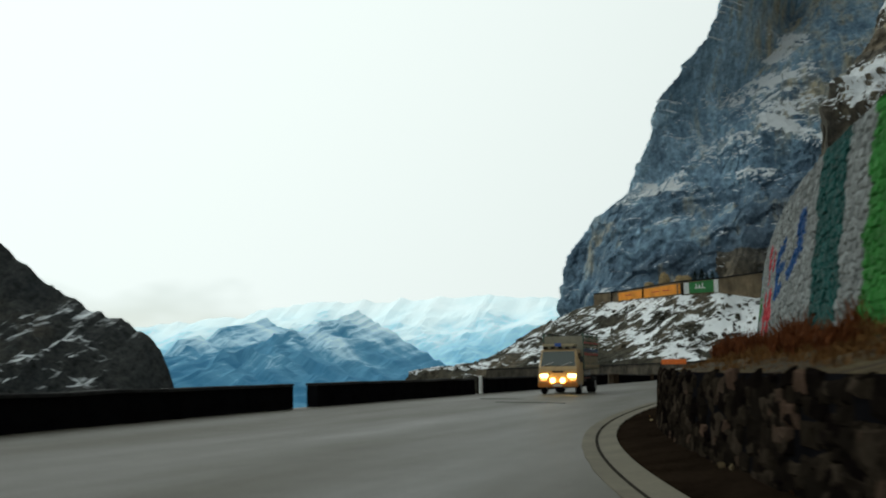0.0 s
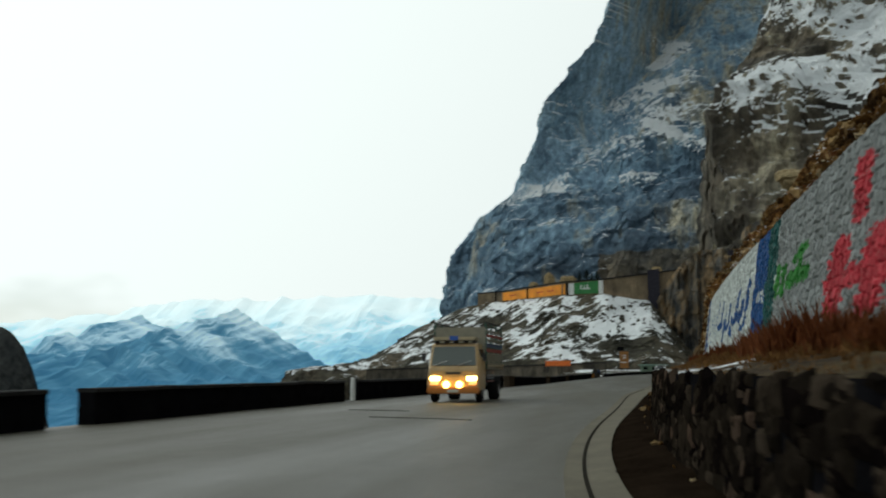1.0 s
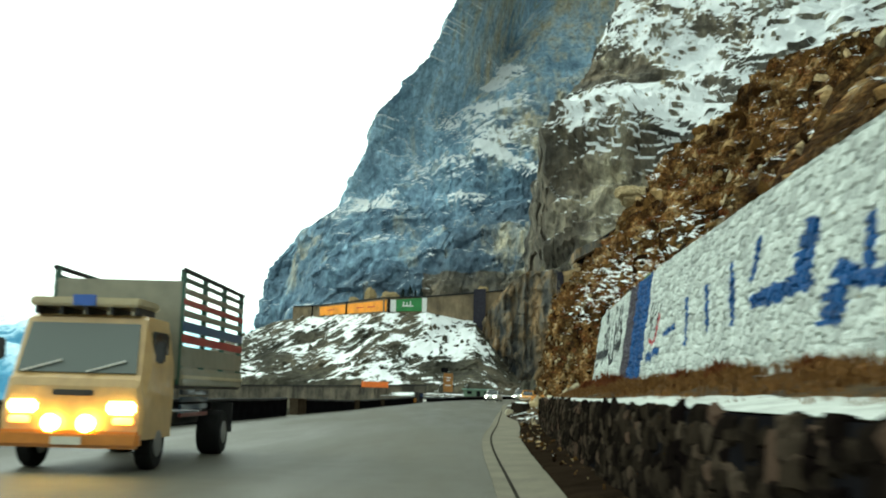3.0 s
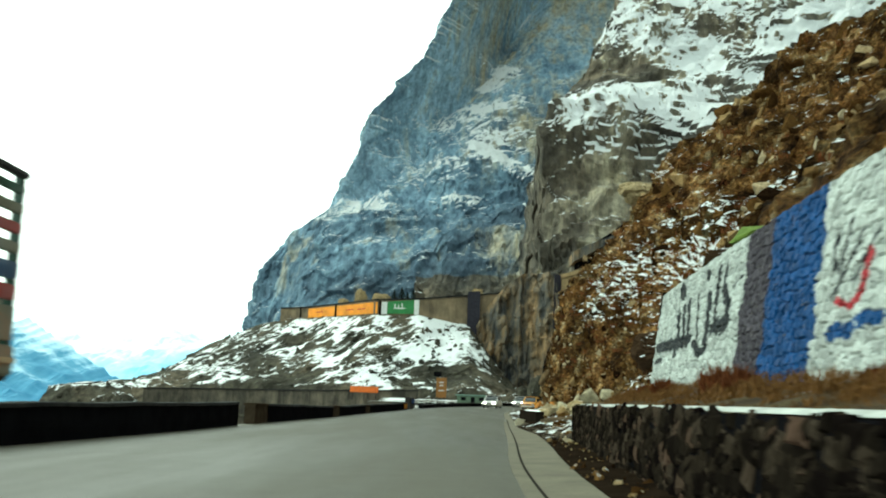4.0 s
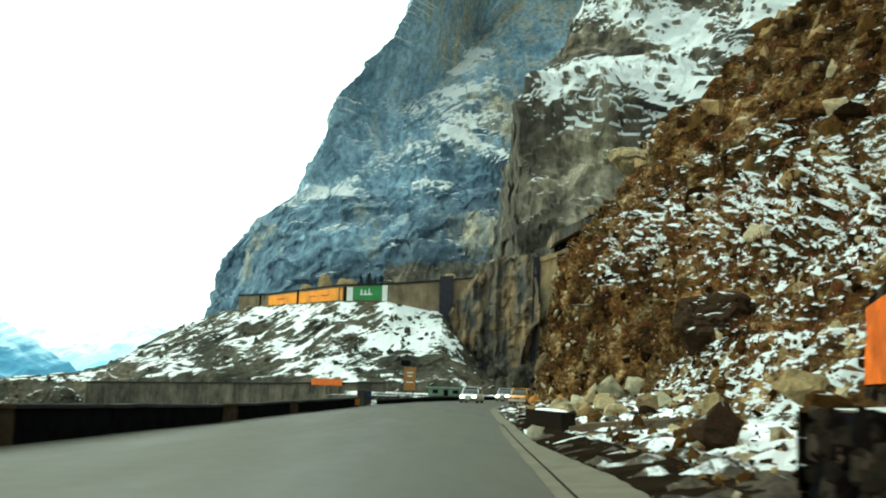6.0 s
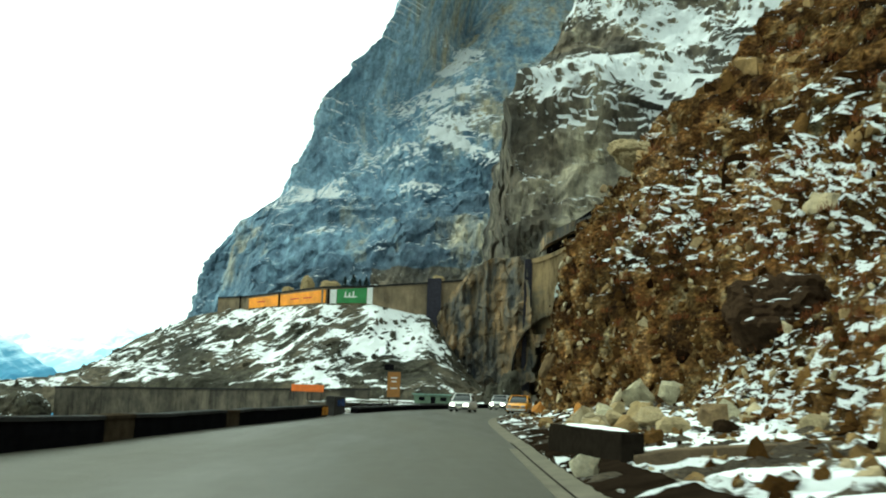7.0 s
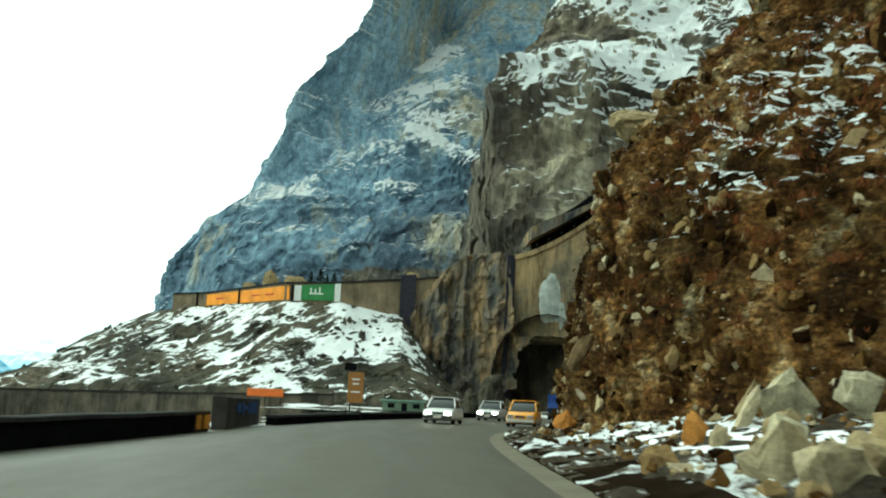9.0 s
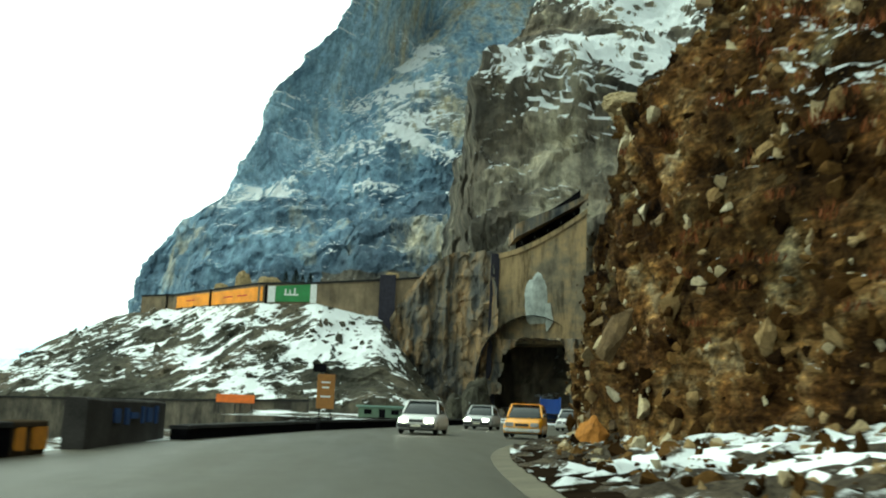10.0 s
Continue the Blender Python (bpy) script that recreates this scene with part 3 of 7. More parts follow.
def cliff():
    zs = np.concatenate([np.arange(-28, 30, 3.0), np.arange(30, 290, 1.5), np.arange(290, 500, 7)])
    us = np.concatenate([np.linspace(0, 0.05, 12), np.linspace(0.053, 0.46, 250), np.linspace(0.4615, 0.56, 110), np.linspace(0.562, 0.84, 190), np.linspace(0.845, 1, 30)])
    v, lies, warms, washes = [], [], [], []
    ex, ez = [e[0] for e in EDGE], [e[1] for e in EDGE]
    for u in us:
        for z in zs:
            xs = float(np.interp(z, ez, ex))
            # plan line at this height, from behind the left edge round to the far right
            face = 560 + 0.62 * max(0.0, z - 40)
            but = float(np.interp(z, [-30, 45, 112, 140, 165, 500], [322, 322, 352, 405, 428, 640]))
            bx = float(np.interp(z, [0, 45, 95, 124, 150, 188, 260, 480], [17, 21, 26, 31, 50, 64, 88, 155]))
            bx += 3.5 * noise.noise(Vector((z * 0.045, 3, 1))) + 2.2 * noise.noise(Vector((z * 0.14, 7, 1)))
            pts = [(xs + 40, 900), (xs - 1, 668), (xs + 2, 645), (xs + 45, face + 20), (bx - 45, face), (bx * 1.3, face - 12), (bx * 1.05, but + 60), (bx + 3, but + 6), (bx + 30, but - 6), (bx + 90, but - 20), (bx + 230, but - 70), (bx + 420, but - 190)]
            kk = [0, 0.06, 0.09, 0.22, 0.36, 0.46, 0.52, 0.56, 0.68, 0.82, 0.92, 1.0]
            x = float(np.interp(u, kk, [p[0] for p in pts]))
            y = float(np.interp(u, kk, [p[1] for p in pts]))
            n1 = fbm(x * 0.011, y * 0.011, z * 0.014, 5)
            rg = ridged(x * 0.022, y * 0.022, z * 0.009, 5)
            c1, e1 = cracks(x * 0.045, y * 0.045, z * 0.06)
            c2, e2 = cracks(x * 0.13, y * 0.13, z * 0.10)
            flute = noise.noise(Vector((x * 0.20, y * 0.20, z * 0.03)))
            ledge = noise.noise(Vector((x * 0.012, y * 0.012, z * 0.07)))
            edge_damp = (0.6 if 0.05 < u < 0.10 else 1.0) * (1.0 - 0.55 * min(1.0, max(0.0, (z - 140) / 110)))
            if u < 0.13:
                x += 2.6 * noise.noise(Vector((z * 0.16, 1, u * 8))) + 1.8 * noise.noise(Vector((z * 0.45, 5, u * 12)))
            # layered beds: each stands steep and steps back to a shelf
            tilt = 0.22 * x if u < 0.25 else -0.30 * x
            bed = z + tilt + 9 * noise.noise(Vector((x * 0.02, y * 0.02, z * 0.012)))
            amp = max(0.0, 0.20 + 1.3 * noise.noise(Vector((x * 0.013, y * 0.013, z * 0.018 + 7))))
            shelf = amp * (0.55 if u > 0.5 else 1.0) * (6.5 * ((bed / 14.0) % 1.0 - 0.5) + 3.2 * (((bed + 0.1 * x) / 5.5 + 2.0 * noise.noise(Vector((x * 0.03, z * 0.03, 1)))) % 1.0 - 0.5))
            side = 1 if u > 0.50 else 0
            snow = lying(side, x, z)
            lies.append(snow)
            washes.append(0.05 if side else max(-0.4 + 1.5 * min(1.0, max(0.0, (x + 22) / 30)) * min(1.0, max(0.0, (z - 135) / 40)), 0.8 if 5 < x < 34 and 70 < z < 108 else -0.4))
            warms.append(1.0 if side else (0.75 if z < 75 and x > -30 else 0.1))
            push = edge_damp * (2.5 * max(0.0, snow) + shelf + 7.0 * n1 + 7.5 * (rg - 1.1) + 4.0 * c1 + 3.0 * ledge + 2.6 * c2 + 1.6 * flute)
            v.append((x - 0.35 * push, y - 0.9 * push, z + 0.25 * push + edge_damp * 2.0 * noise.noise(Vector((x * 0.09, z * 0.09, 3)))))
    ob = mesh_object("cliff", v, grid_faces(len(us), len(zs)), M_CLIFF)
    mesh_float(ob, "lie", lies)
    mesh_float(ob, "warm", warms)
    mesh_float(ob, "wash", washes)
    return tagged(ob, "towering grey-blue rock mountain with snow on its ledges", "mountain", kind="structure")


cliff()


def banner_y(x):
    return float(np.interp(x, [-140, -75, -57, -30, -15, 5, 40], [372, 352, 344, 314, 311, 316, 318]))


def banner_foot(x):
    return float(np.interp(x, [-140, -135, -108, -97, -76, -62, -15, 2, 8, 14, 20, 40], [-5, 0, 12.5, 19.0, 27.0, 29.4, 29.4, 27.0, 20.0, 11.0, 5.0, 2.0]))


def mound():
    xs = np.arange(-140, 26, 0.9)
    ts = np.linspace(0, 1, 90)
    v, lies = [], []
    for x in xs:
        yb, zb = banner_y(x) + 1.0, banner_foot(x)
        y0 = float(np.interp(x, [-140, -80, -27, 10, 26], [310, 296, 270, 262, 262]))
        for t in ts:
            y = y0 + (yb - y0) * t
            z = -6 + 7.5 * min(1.0, t * 8) + (zb - 1.5) * max(0.0, (t - 0.02) / 0.98) ** 1.05
            n1 = fbm(x * 0.05, y * 0.05, z * 0.05, 5)
            c1, e1 = cracks(x * 0.13, y * 0.13, z * 0.13)
            rg = ridged(x * 0.07 + 3, y * 0.07, z * 0.05, 4)
            a = min(1.0, (1 - t) * 6 + 0.15)
            lies.append((-0.35 if x > 9 else 0.0) + 0.5 * max(0.0, 1 - math.hypot((x + 9) / 18, (t - 0.68) / 0.32) ** 2) + 0.30 * max(0.0, 1 - math.hypot((x + 45) / 26, (t - 0.9) / 0.18) ** 2) + 0.12 * max(0.0, 1 - math.hypot((x + 35) / 22, (t - 0.35) / 0.4)) - (0.2 if t < 0.12 else 0.0))
            push = a * (1.5 * n1 + 1.0 * c1 + 1.3 * (rg - 1.0))
            v.append((x, y - 0.6 * push, z + 0.8 * push))
    ob = mesh_object("snowy_mound", v, grid_faces(len(xs), len(ts)), M_MOUND)
    mesh_float(ob, "lie", lies)
    return tagged(ob, "rubble slope half covered with snow below the upper road", "slope", kind="structure")


mound()


def far_range(name, pts, y, depth, seed, material, label, res=(300, 46), crag=60.0, low=-116.0):
    """A mountain range whose skyline follows pts (x, z) at the distance y."""
    xs = np.linspace(pts[0][0], pts[-1][0], res[0])
    ts = np.linspace(0, 1, res[1])
    v = []
    span = pts[-1][0] - pts[0][0]
    q = 14.0 / span
    for x in xs:
        top = float(np.interp(x, [p[0] for p in pts], [p[1] for p in pts])) + 0.10 * crag * (ridged(x * q * 2.0, seed, 0.0, 6) - 1.2)
        for t in ts:
            yy = y - depth * (1 - t)
            z = low + (top - low) * t ** 1.1
            rg = ridged(x * q, yy * q, seed, 6)
            z += 0.13 * (top - low) * (rg - 1.2) * math.sin(math.pi * t) ** 0.8
            v.append((x, yy, z))
    # back slope
    for x in xs:
        v.append((x, y + 60, low))
    n = len(xs)
    f = grid_faces(n, len(ts))
    base = n * len(ts)
    for i in range(n - 1):
        f.append((i * len(ts) + len(ts) - 1, base + i, base + i + 1, (i + 1) * len(ts) + len(ts) - 1)[::-1])
    return tagged(mesh_object(name, v, f, material), label, "mountain", kind="structure")


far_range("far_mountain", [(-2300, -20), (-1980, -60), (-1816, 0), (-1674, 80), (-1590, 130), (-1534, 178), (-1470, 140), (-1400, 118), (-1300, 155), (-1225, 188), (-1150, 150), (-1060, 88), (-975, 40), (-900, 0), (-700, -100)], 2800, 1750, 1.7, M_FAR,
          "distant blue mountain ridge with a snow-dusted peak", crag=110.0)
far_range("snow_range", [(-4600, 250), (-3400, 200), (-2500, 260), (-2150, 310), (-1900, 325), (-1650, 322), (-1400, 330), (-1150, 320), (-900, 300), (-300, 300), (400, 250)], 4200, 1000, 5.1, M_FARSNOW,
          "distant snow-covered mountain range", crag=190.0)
far_range("dark_hill", [(-1500, 420), (-1250, 330), (-1050, 215), (-900, 195), (-790, 148), (-715, 92), (-660, 68), (-605, 46), (-580, 26), (-566, 2), (-556, -110)], 800, 330, 9.3, M_HILL,
          "dark rocky hill across the valley with thin snow", res=(200, 50))

# ---- retaining walls ----
random.seed(7)


def block_mesh(bm, c, size, rot=0.0, jitter=0.12, rng=random):
    """One rough-hewn block: a box with pulled corners and a cut edge."""
    sx, sy, sz = size
    pts = []
    for ix in (-1, 1):
        for iy in (-1, 1):
            for iz in (-1, 1):
                pts.append(Vector((ix * sx / 2 * (1 + rng.uniform(-jitter, jitter)), iy * sy / 2 * (1 + rng.uniform(-jitter, jitter)), iz * sz / 2 * (1 + rng.uniform(-jitter, jitter)))))
    m = Matrix.Translation(c) @ Matrix.Rotation(rot, 4, "Z")
    vs = [bm.verts.new(m @ p) for p in pts]
    for f in ((0, 1, 3, 2), (4, 6, 7, 5), (0, 4, 5, 1), (2, 3, 7, 6), (0, 2, 6, 4), (1, 5, 7, 3)):
        bm.faces.new([vs[i] for i in f])
    return vs


def wall_core(name, line, y0, y1, z0, z1, thick, lean, material, label, category, step=1.0, kind="structure", parent=None):
    """The body of a wall along a plan line; the face looks to the road."""
    yy = list(np.arange(y0, y1, step)) + [y1]
    v = []
    for y in yy:
        x, a, b = line_at(line, y), z0(y), z1(y)
        v += [(x, y, a), (x + lean * (b - a), y, b), (x + lean * (b - a) + thick, y, b), (x + thick, y, a)]
    f = []
    for i in range(len(yy) - 1):
        for k in range(4):
            f.append((i * 4 + k, i * 4 + (k + 1) % 4, (i + 1) * 4 + (k + 1) % 4, (i + 1) * 4 + k))
    f.append((3, 2, 1, 0))
    n = (len(yy) - 1) * 4
    f.append((n, n + 1, n + 2, n + 3))
    ob = mesh_object(name, v, f, material, parent=parent)
    bm = bmesh.new()
    bm.from_mesh(ob.data)
    bmesh.ops.recalc_face_normals(bm, faces=bm.faces)
    bm.to_mesh(ob.data)
    bm.free()
    return tagged(ob, label, category, kind=kind)


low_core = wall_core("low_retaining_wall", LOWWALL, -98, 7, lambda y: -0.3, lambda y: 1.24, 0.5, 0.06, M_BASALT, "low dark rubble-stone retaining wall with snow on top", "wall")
slogan_core = wall_core("slogan_wall", SLOGAN, -98, 3.6, lambda y: 0.8, lambda y: float(np.interp(y, [-98, -60, -40, -15, 3.6], [5.6, 5.2, 4.68, 4.82, 4.82])), 0.9, 0.14, M_CAP,
                        "high stone retaining wall painted white with coloured bands and slogans", "wall")
ORANGE = [(3.0, 6.85), (6.4, 7.75), (18.5, 10.2)]
orange_core = wall_core("orange_wall", ORANGE, 4.0, 18.0, lambda y: 0.6, lambda y: float(np.interp(y, [4.0, 6.0, 18.0], [4.95, 4.6, 3.6])), 0.8, 0.06, M_BASALT, "dark stone wall with an orange painted panel", "wall")

# terrace between the two walls
tv, ty = [], np.append(np.arange(-98, 7.01, 0.5), 7.12)
for y in ty:
    yy = min(y, 7.0)
    a, b = line_at(LOWWALL, yy) + 0.12, line_at(SLOGAN, min(y, 9)) + 0.4
    for k in range(12):
        u = k / 11
        x = a + (b - a) * u
        h = 1.22 + 0.62 * u ** 1.3 + 0.09 * noise.noise(Vector((x * 1.5, y * 1.1, 2))) * min(1, u * 4)
        if y > 7:
            h = 0.1
        tv.append((x, y, h))
tagged(mesh_object("terrace", tv, grid_faces(len(ty), 12), M_EARTH, True), "grassy earth terrace with dry weeds and a snow patch", "ground", kind="structure")

# ---- parapets on the valley side ----
M_PARABROWN = dull(plain("brown_parapet", (0.045, 0.034, 0.023), 0.9, vary=0.5, scale=1.5, grain=0.6))
SEGMENTS = [(-92, -74, 0), (-73.2, -45.0, 0), (-42.9, -22.8, 0), (-21.0, 13.0, 0), (16.0, 18.5, 1), (18.55, 36.5, 0), (36.55, 38.8, 1), (38.85, 48.4, 0), (48.45, 50.2, 1), (50.25, 66.5, 0), (66.55, 68.0, 2)]


def parapet_tall(y):
    return float(np.interp(y, [14, 26, 42], [0.88, 0.74, 0.60]))


def parapet(y0, y1, sort, tall=None):
    ob = new("parapet_wall")
    bm = bmesh.new()
    yy = list(np.arange(y0, y1, 0.8)) + [y1]
    rows = []
    for y in yy:
        x, z = line_at(PARAPET, y), road_z(y)
        wob = 0.03 * noise.noise(Vector((y * 0.9, sort, 0)))
        h = (tall or parapet_tall(y)) + 0.04 * noise.noise(Vector((y * 0.35, 5, 0)))
        prof = [(0.0, -0.3), (0.02 + wob, 0.3), (0.0 + wob, h - 0.10)]
        prof2 = [(-0.45, h - 0.10), (-0.45, -2.0)]
        rows.append([bm.verts.new((x + a, y, z + b)) for a, b in prof + prof2])
    for i in range(len(rows) - 1):
        for k in range(4):
            bm.faces.new((rows[i][k], rows[i][k + 1], rows[i + 1][k + 1], rows[i + 1][k]))
    bm.faces.new(rows[0][::-1])
    bm.faces.new(rows[-1])
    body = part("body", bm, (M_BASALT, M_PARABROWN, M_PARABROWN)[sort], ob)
    bm = bmesh.new()
    rows = []
    for y in yy:
        x, z = line_at(PARAPET, y), road_z(y)
        h = (tall or parapet_tall(y)) + 0.04 * noise.noise(Vector((y * 0.35, 5, 0)))
        rows.append([bm.verts.new((x + a, y, z + h + b)) for a, b in ((0.05, -0.10), (0.05, -0.015), (0.02, 0.01), (-0.47, 0.01), (-0.5, -0.015), (-0.5, -0.10))])
    for i in range(len(rows) - 1):
        for k in range(6):
            bm.faces.new((rows[i][k], rows[i][(k + 1) % 6], rows[i + 1][(k + 1) % 6], rows[i + 1][k]))
    bm.faces.new(rows[0][::-1])
    bm.faces.new(rows[-1])
    part("coping", bm, M_CAP if sort == 0 else M_PARABROWN, ob)
    return tagged(ob, ("dark stone parapet wall on the valley side", "brown weathered parapet section", "parapet end painted with faded orange marks")[sort], "wall", "parapet sections", "structure")


for seg in SEGMENTS:
    parapet(*seg)
for seg in ((77, 92, 0, 0.36), (92.6, 118, 0, 0.4), (118.6, 150, 0, 0.45), (150.6, 200, 0, 0.5)):
    parapet(*seg)

# ---- upper road: retaining wall with panels ----
M_ORANGE = plain("orange_paint", (0.80, 0.27, 0.012), 0.7, vary=0.35, scale=0.3, grain=0.1)
M_GREEN = plain("green_paint", (0.035, 0.20, 0.055), 0.7, vary=0.25, scale=0.4, grain=0.1)
M_WHITE = plain("white_paint", (0.68, 0.70, 0.68), 0.75, vary=0.15, scale=1.2, grain=0.3)
upper = new("upper_road_wall")
tagged(upper, "tall tan concrete retaining wall of the upper road", "wall", kind="structure")


def panel_between(name, x0, x1, za0, zb0, za1, zb1, material, parent, out=0.0, thick=1.0, label=""):
    """An upright slab that follows the upper wall's plan line between two places."""
    bm = bmesh.new()
    n = max(2, int(abs(x1 - x0) / 2) + 1)
    rows = []
    for i in range(n):
        u = i / (n - 1)
        x = x0 + (x1 - x0) * u
        y = banner_y(x) - out
        a, b = za0 + (za1 - za0) * u, zb0 + (zb1 - zb0) * u
        rows.append([bm.verts.new(p) for p in ((x, y, a), (x, y, b), (x, y + thick, b), (x, y + thick, a))])
    for i in range(n - 1):
        for k in range(4):
            bm.faces.new((rows[i][k], rows[i][(k + 1) % 4], rows[i + 1][(k + 1) % 4], rows[i + 1][k]))
    bm.faces.new(rows[0])
    bm.faces.new(rows[-1][::-1])
    return part(name, bm, material, parent, label)


panel_between("wall_body", -68, -16, 20, 32.6, 22, 34.0, M_CONCRETE, upper)
panel_between("wall_body", -15.9, 15, 20, 34.0, 24, 37.9, M_CONCRETE, upper)
panel_between("coping", -68, -16, 32.6, 33.1, 34.0, 34.5, M_CAP, upper, 0.3, 1.6)
panel_between("coping", -15.9, 15, 34.0, 34.5, 37.9, 38.4, M_CAP, upper, 0.3, 1.6)

# ---- painted and bare wall stones ----
M_NAVY = plain("grey_violet_paint", (0.038, 0.037, 0.05), 0.8, vary=0.35, scale=1.5, grain=0.4)
M_RED = plain("red_paint", (0.42, 0.03, 0.045), 0.75, vary=0.3, scale=1.5, grain=0.4)


def stone_material(name, stops, paint=False):
    m, nt, b = shader(name, 0.88)
    oi = nt.nodes.new("ShaderNodeObjectInfo")
    ge = nt.nodes.new("ShaderNodeNewGeometry")
    pick = maths(nt, "FRACT", maths(nt, "ADD", oi.outputs["Random"], ge.outputs["Random Per Island"]))
    c = ramp(nt, pick, stops)
    n = add_noise(nt, 5.0, 7, 0.7)
    n2 = add_noise(nt, 40.0, 4, 0.6)
    c = mix(nt, 0.8, c, ramp(nt, n, [(0.32, (0.45, 0.44, 0.42)), (0.55, (1, 1, 1)), (0.75, (1.15, 1.15, 1.15))]), "MULTIPLY")
    nt.links.new(c, b.inputs["Base Color"])
    bump(nt, b, n if paint else n2, 0.6, 0.03)
    return m


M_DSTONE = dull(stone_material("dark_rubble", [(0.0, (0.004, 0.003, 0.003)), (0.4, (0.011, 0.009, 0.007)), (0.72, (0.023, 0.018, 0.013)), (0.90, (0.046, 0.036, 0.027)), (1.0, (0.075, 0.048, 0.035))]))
rng = random.Random(11)


def stone_template(seed):
    """A hewn face stone, 1 x 1 x 1, its face towards -x."""
    r = random.Random(seed)
    j = lambda a: r.uniform(-a, a)
    ring0 = [(0.5, sy * 0.5, sz * 0.5) for sy, sz in ((-1, -1), (1, -1), (1, 1), (-1, 1))]
    ring1 = [(-0.15 + j(0.12), y * (0.98 + j(0.06)), z * (0.98 + j(0.06))) for _, y, z in ring0]
    ring2 = [(-0.5 + j(0.22), y * (0.66 + j(0.16)), z * (0.62 + j(0.16))) for _, y, z in ring0]
    mid = (-0.55 + j(0.15), j(0.15), j(0.15))
    v = ring0 + ring1 + ring2 + [mid]
    f = []
    for k in range(4):
        n = (k + 1) % 4
        f += [(k, k + 4, n + 4, n), (k + 4, k + 8, n + 8, n + 4), (k + 8, 12, n + 8)]
    return v, f


TEMPLATES = [stone_template(100 + i) for i in range(8)]


def template_mesh(i, material, name):
    me = bpy.data.meshes.new(name)
    me.from_pydata(TEMPLATES[i][0], [], TEMPLATES[i][1])
    me.materials.append(material)
    return me


def lay_stones(line, y0, y1, zlo, zhi, lean, w, h, depth, pick, single, core, base_z, crowd=1.9, twist=0.35):
    """Random rubble facing on a wall: overlapping stones of many sizes. pick(y): material; single(y): a piece of its own."""
    cache, bulk = {}, {}
    top = max(zhi(y0), zhi(y1))
    count = int(crowd * (y1 - y0) * (top - zlo) / (w * h))
    for n_ in range(count):
        yc, zc = rng.uniform(y0, y1), rng.uniform(zlo, top)
        k = math.exp(rng.gauss(0.0, 0.32))
        cw, ch = w * k * rng.uniform(0.8, 1.35), h * k * rng.uniform(0.75, 1.25)
        if zc + ch * 0.48 > zhi(yc) or yc - cw * 0.4 < y0 or yc + cw * 0.4 > y1:
            continue
        x = line_at(line, yc) + lean * (zc - base_z) - depth * rng.uniform(-0.12, 0.16)
        ang = math.atan2(line_at(line, yc + 0.5) - line_at(line, yc - 0.5), 1.0)
        m = Matrix.Translation((x, yc, zc)) @ Matrix.Rotation(-ang, 4, "Z") @ Matrix.Rotation(math.atan(lean) + rng.uniform(-0.12, 0.12), 4, "Y") @ Matrix.Rotation(rng.uniform(-twist, twist), 4, "X") @ Matrix.Diagonal((depth * rng.uniform(0.9, 1.3), cw, ch, 1))
        i, mat = rng.randrange(8), pick(yc)
        if single(yc):
            key = (i, mat.name)
            if key not in cache:
                cache[key] = template_mesh(i, mat, "stone")
            ob = new("stone", cache[key])
            ob.parent = core
            ob.matrix_basis = m
        else:
            vs, fs = bulk.setdefault(mat.name, ([], []))
            n = len(vs)
            vs += [tuple(m @ Vector(p)) for p in TEMPLATES[i][0]]
            fs += [tuple(n + k for k in f) for f in TEMPLATES[i][1]]
    for mat_name, (vs, fs) in bulk.items():
        tagged(mesh_object("face_stones", vs, fs, bpy.data.materials[mat_name], parent=core), kind="stuff")


# bands of paint along the wall: from y, to y, colour
WHITEWASH, PAINT_BLUE, PAINT_VIOLET, PAINT_TEAL, PAINT_GREEN = (0.46, 0.505, 0.49), (0.010, 0.060, 0.19), (0.055, 0.05, 0.065), (0.012, 0.07, 0.065), (0.03, 0.17, 0.03)
PAINT_RED, PAINT_BLACK, GREY_WASH = (0.40, 0.035, 0.05), (0.03, 0.035, 0.04), (0.21, 0.23, 0.23)
BANDS = [(-67.5, -63.8, PAINT_GREEN), (-62.4, -60.2, PAINT_TEAL), (-43.0, -41.4, PAINT_TEAL), (-41.4, -38.9, PAINT_BLUE), (-13.2, -10.2, PAINT_BLUE), (-10.2, -8.2, PAINT_VIOLET)]


def slogan_top(y):
    return float(np.interp(y, [-98, -60, -40, -15, 3.6], [5.6, 5.2, 4.68, 4.82, 4.82]))


# brush strokes of the writing, word by word: (breadth, ((y, z), ...)); placed and stretched along the wall to fit the
# camera's view
LONG_WORD = [(0.15, ((-37.7, 3.71), (-37.3, 3.5), (-37.5, 3.24), (-37.5, 3.02), (-37.2, 2.99))), (0.09, ((-36.4, 3.32), (-36.3, 2.85))), (0.17, ((-35.2, 2.98), (-35.2, 2.82), (-35.6, 2.76), (-35.9, 2.91), (-35.9, 3.24))),
             (0.13, ((-37.1, 2.79), (-37.0, 2.58), (-36.5, 2.49), (-36.1, 2.5))), (0.12, ((-34.9, 3.68), (-34.4, 3.37), (-34.5, 3.23))), (0.18, ((-34.5, 2.98), (-34.4, 2.84), (-33.6, 2.8), (-32.8, 2.82), (-32.4, 2.91))), (0.12, ((-33.8, 3.26), (-34.0, 2.97))), (0.21, ((-32.0, 2.6), (-32.5, 2.45)))]
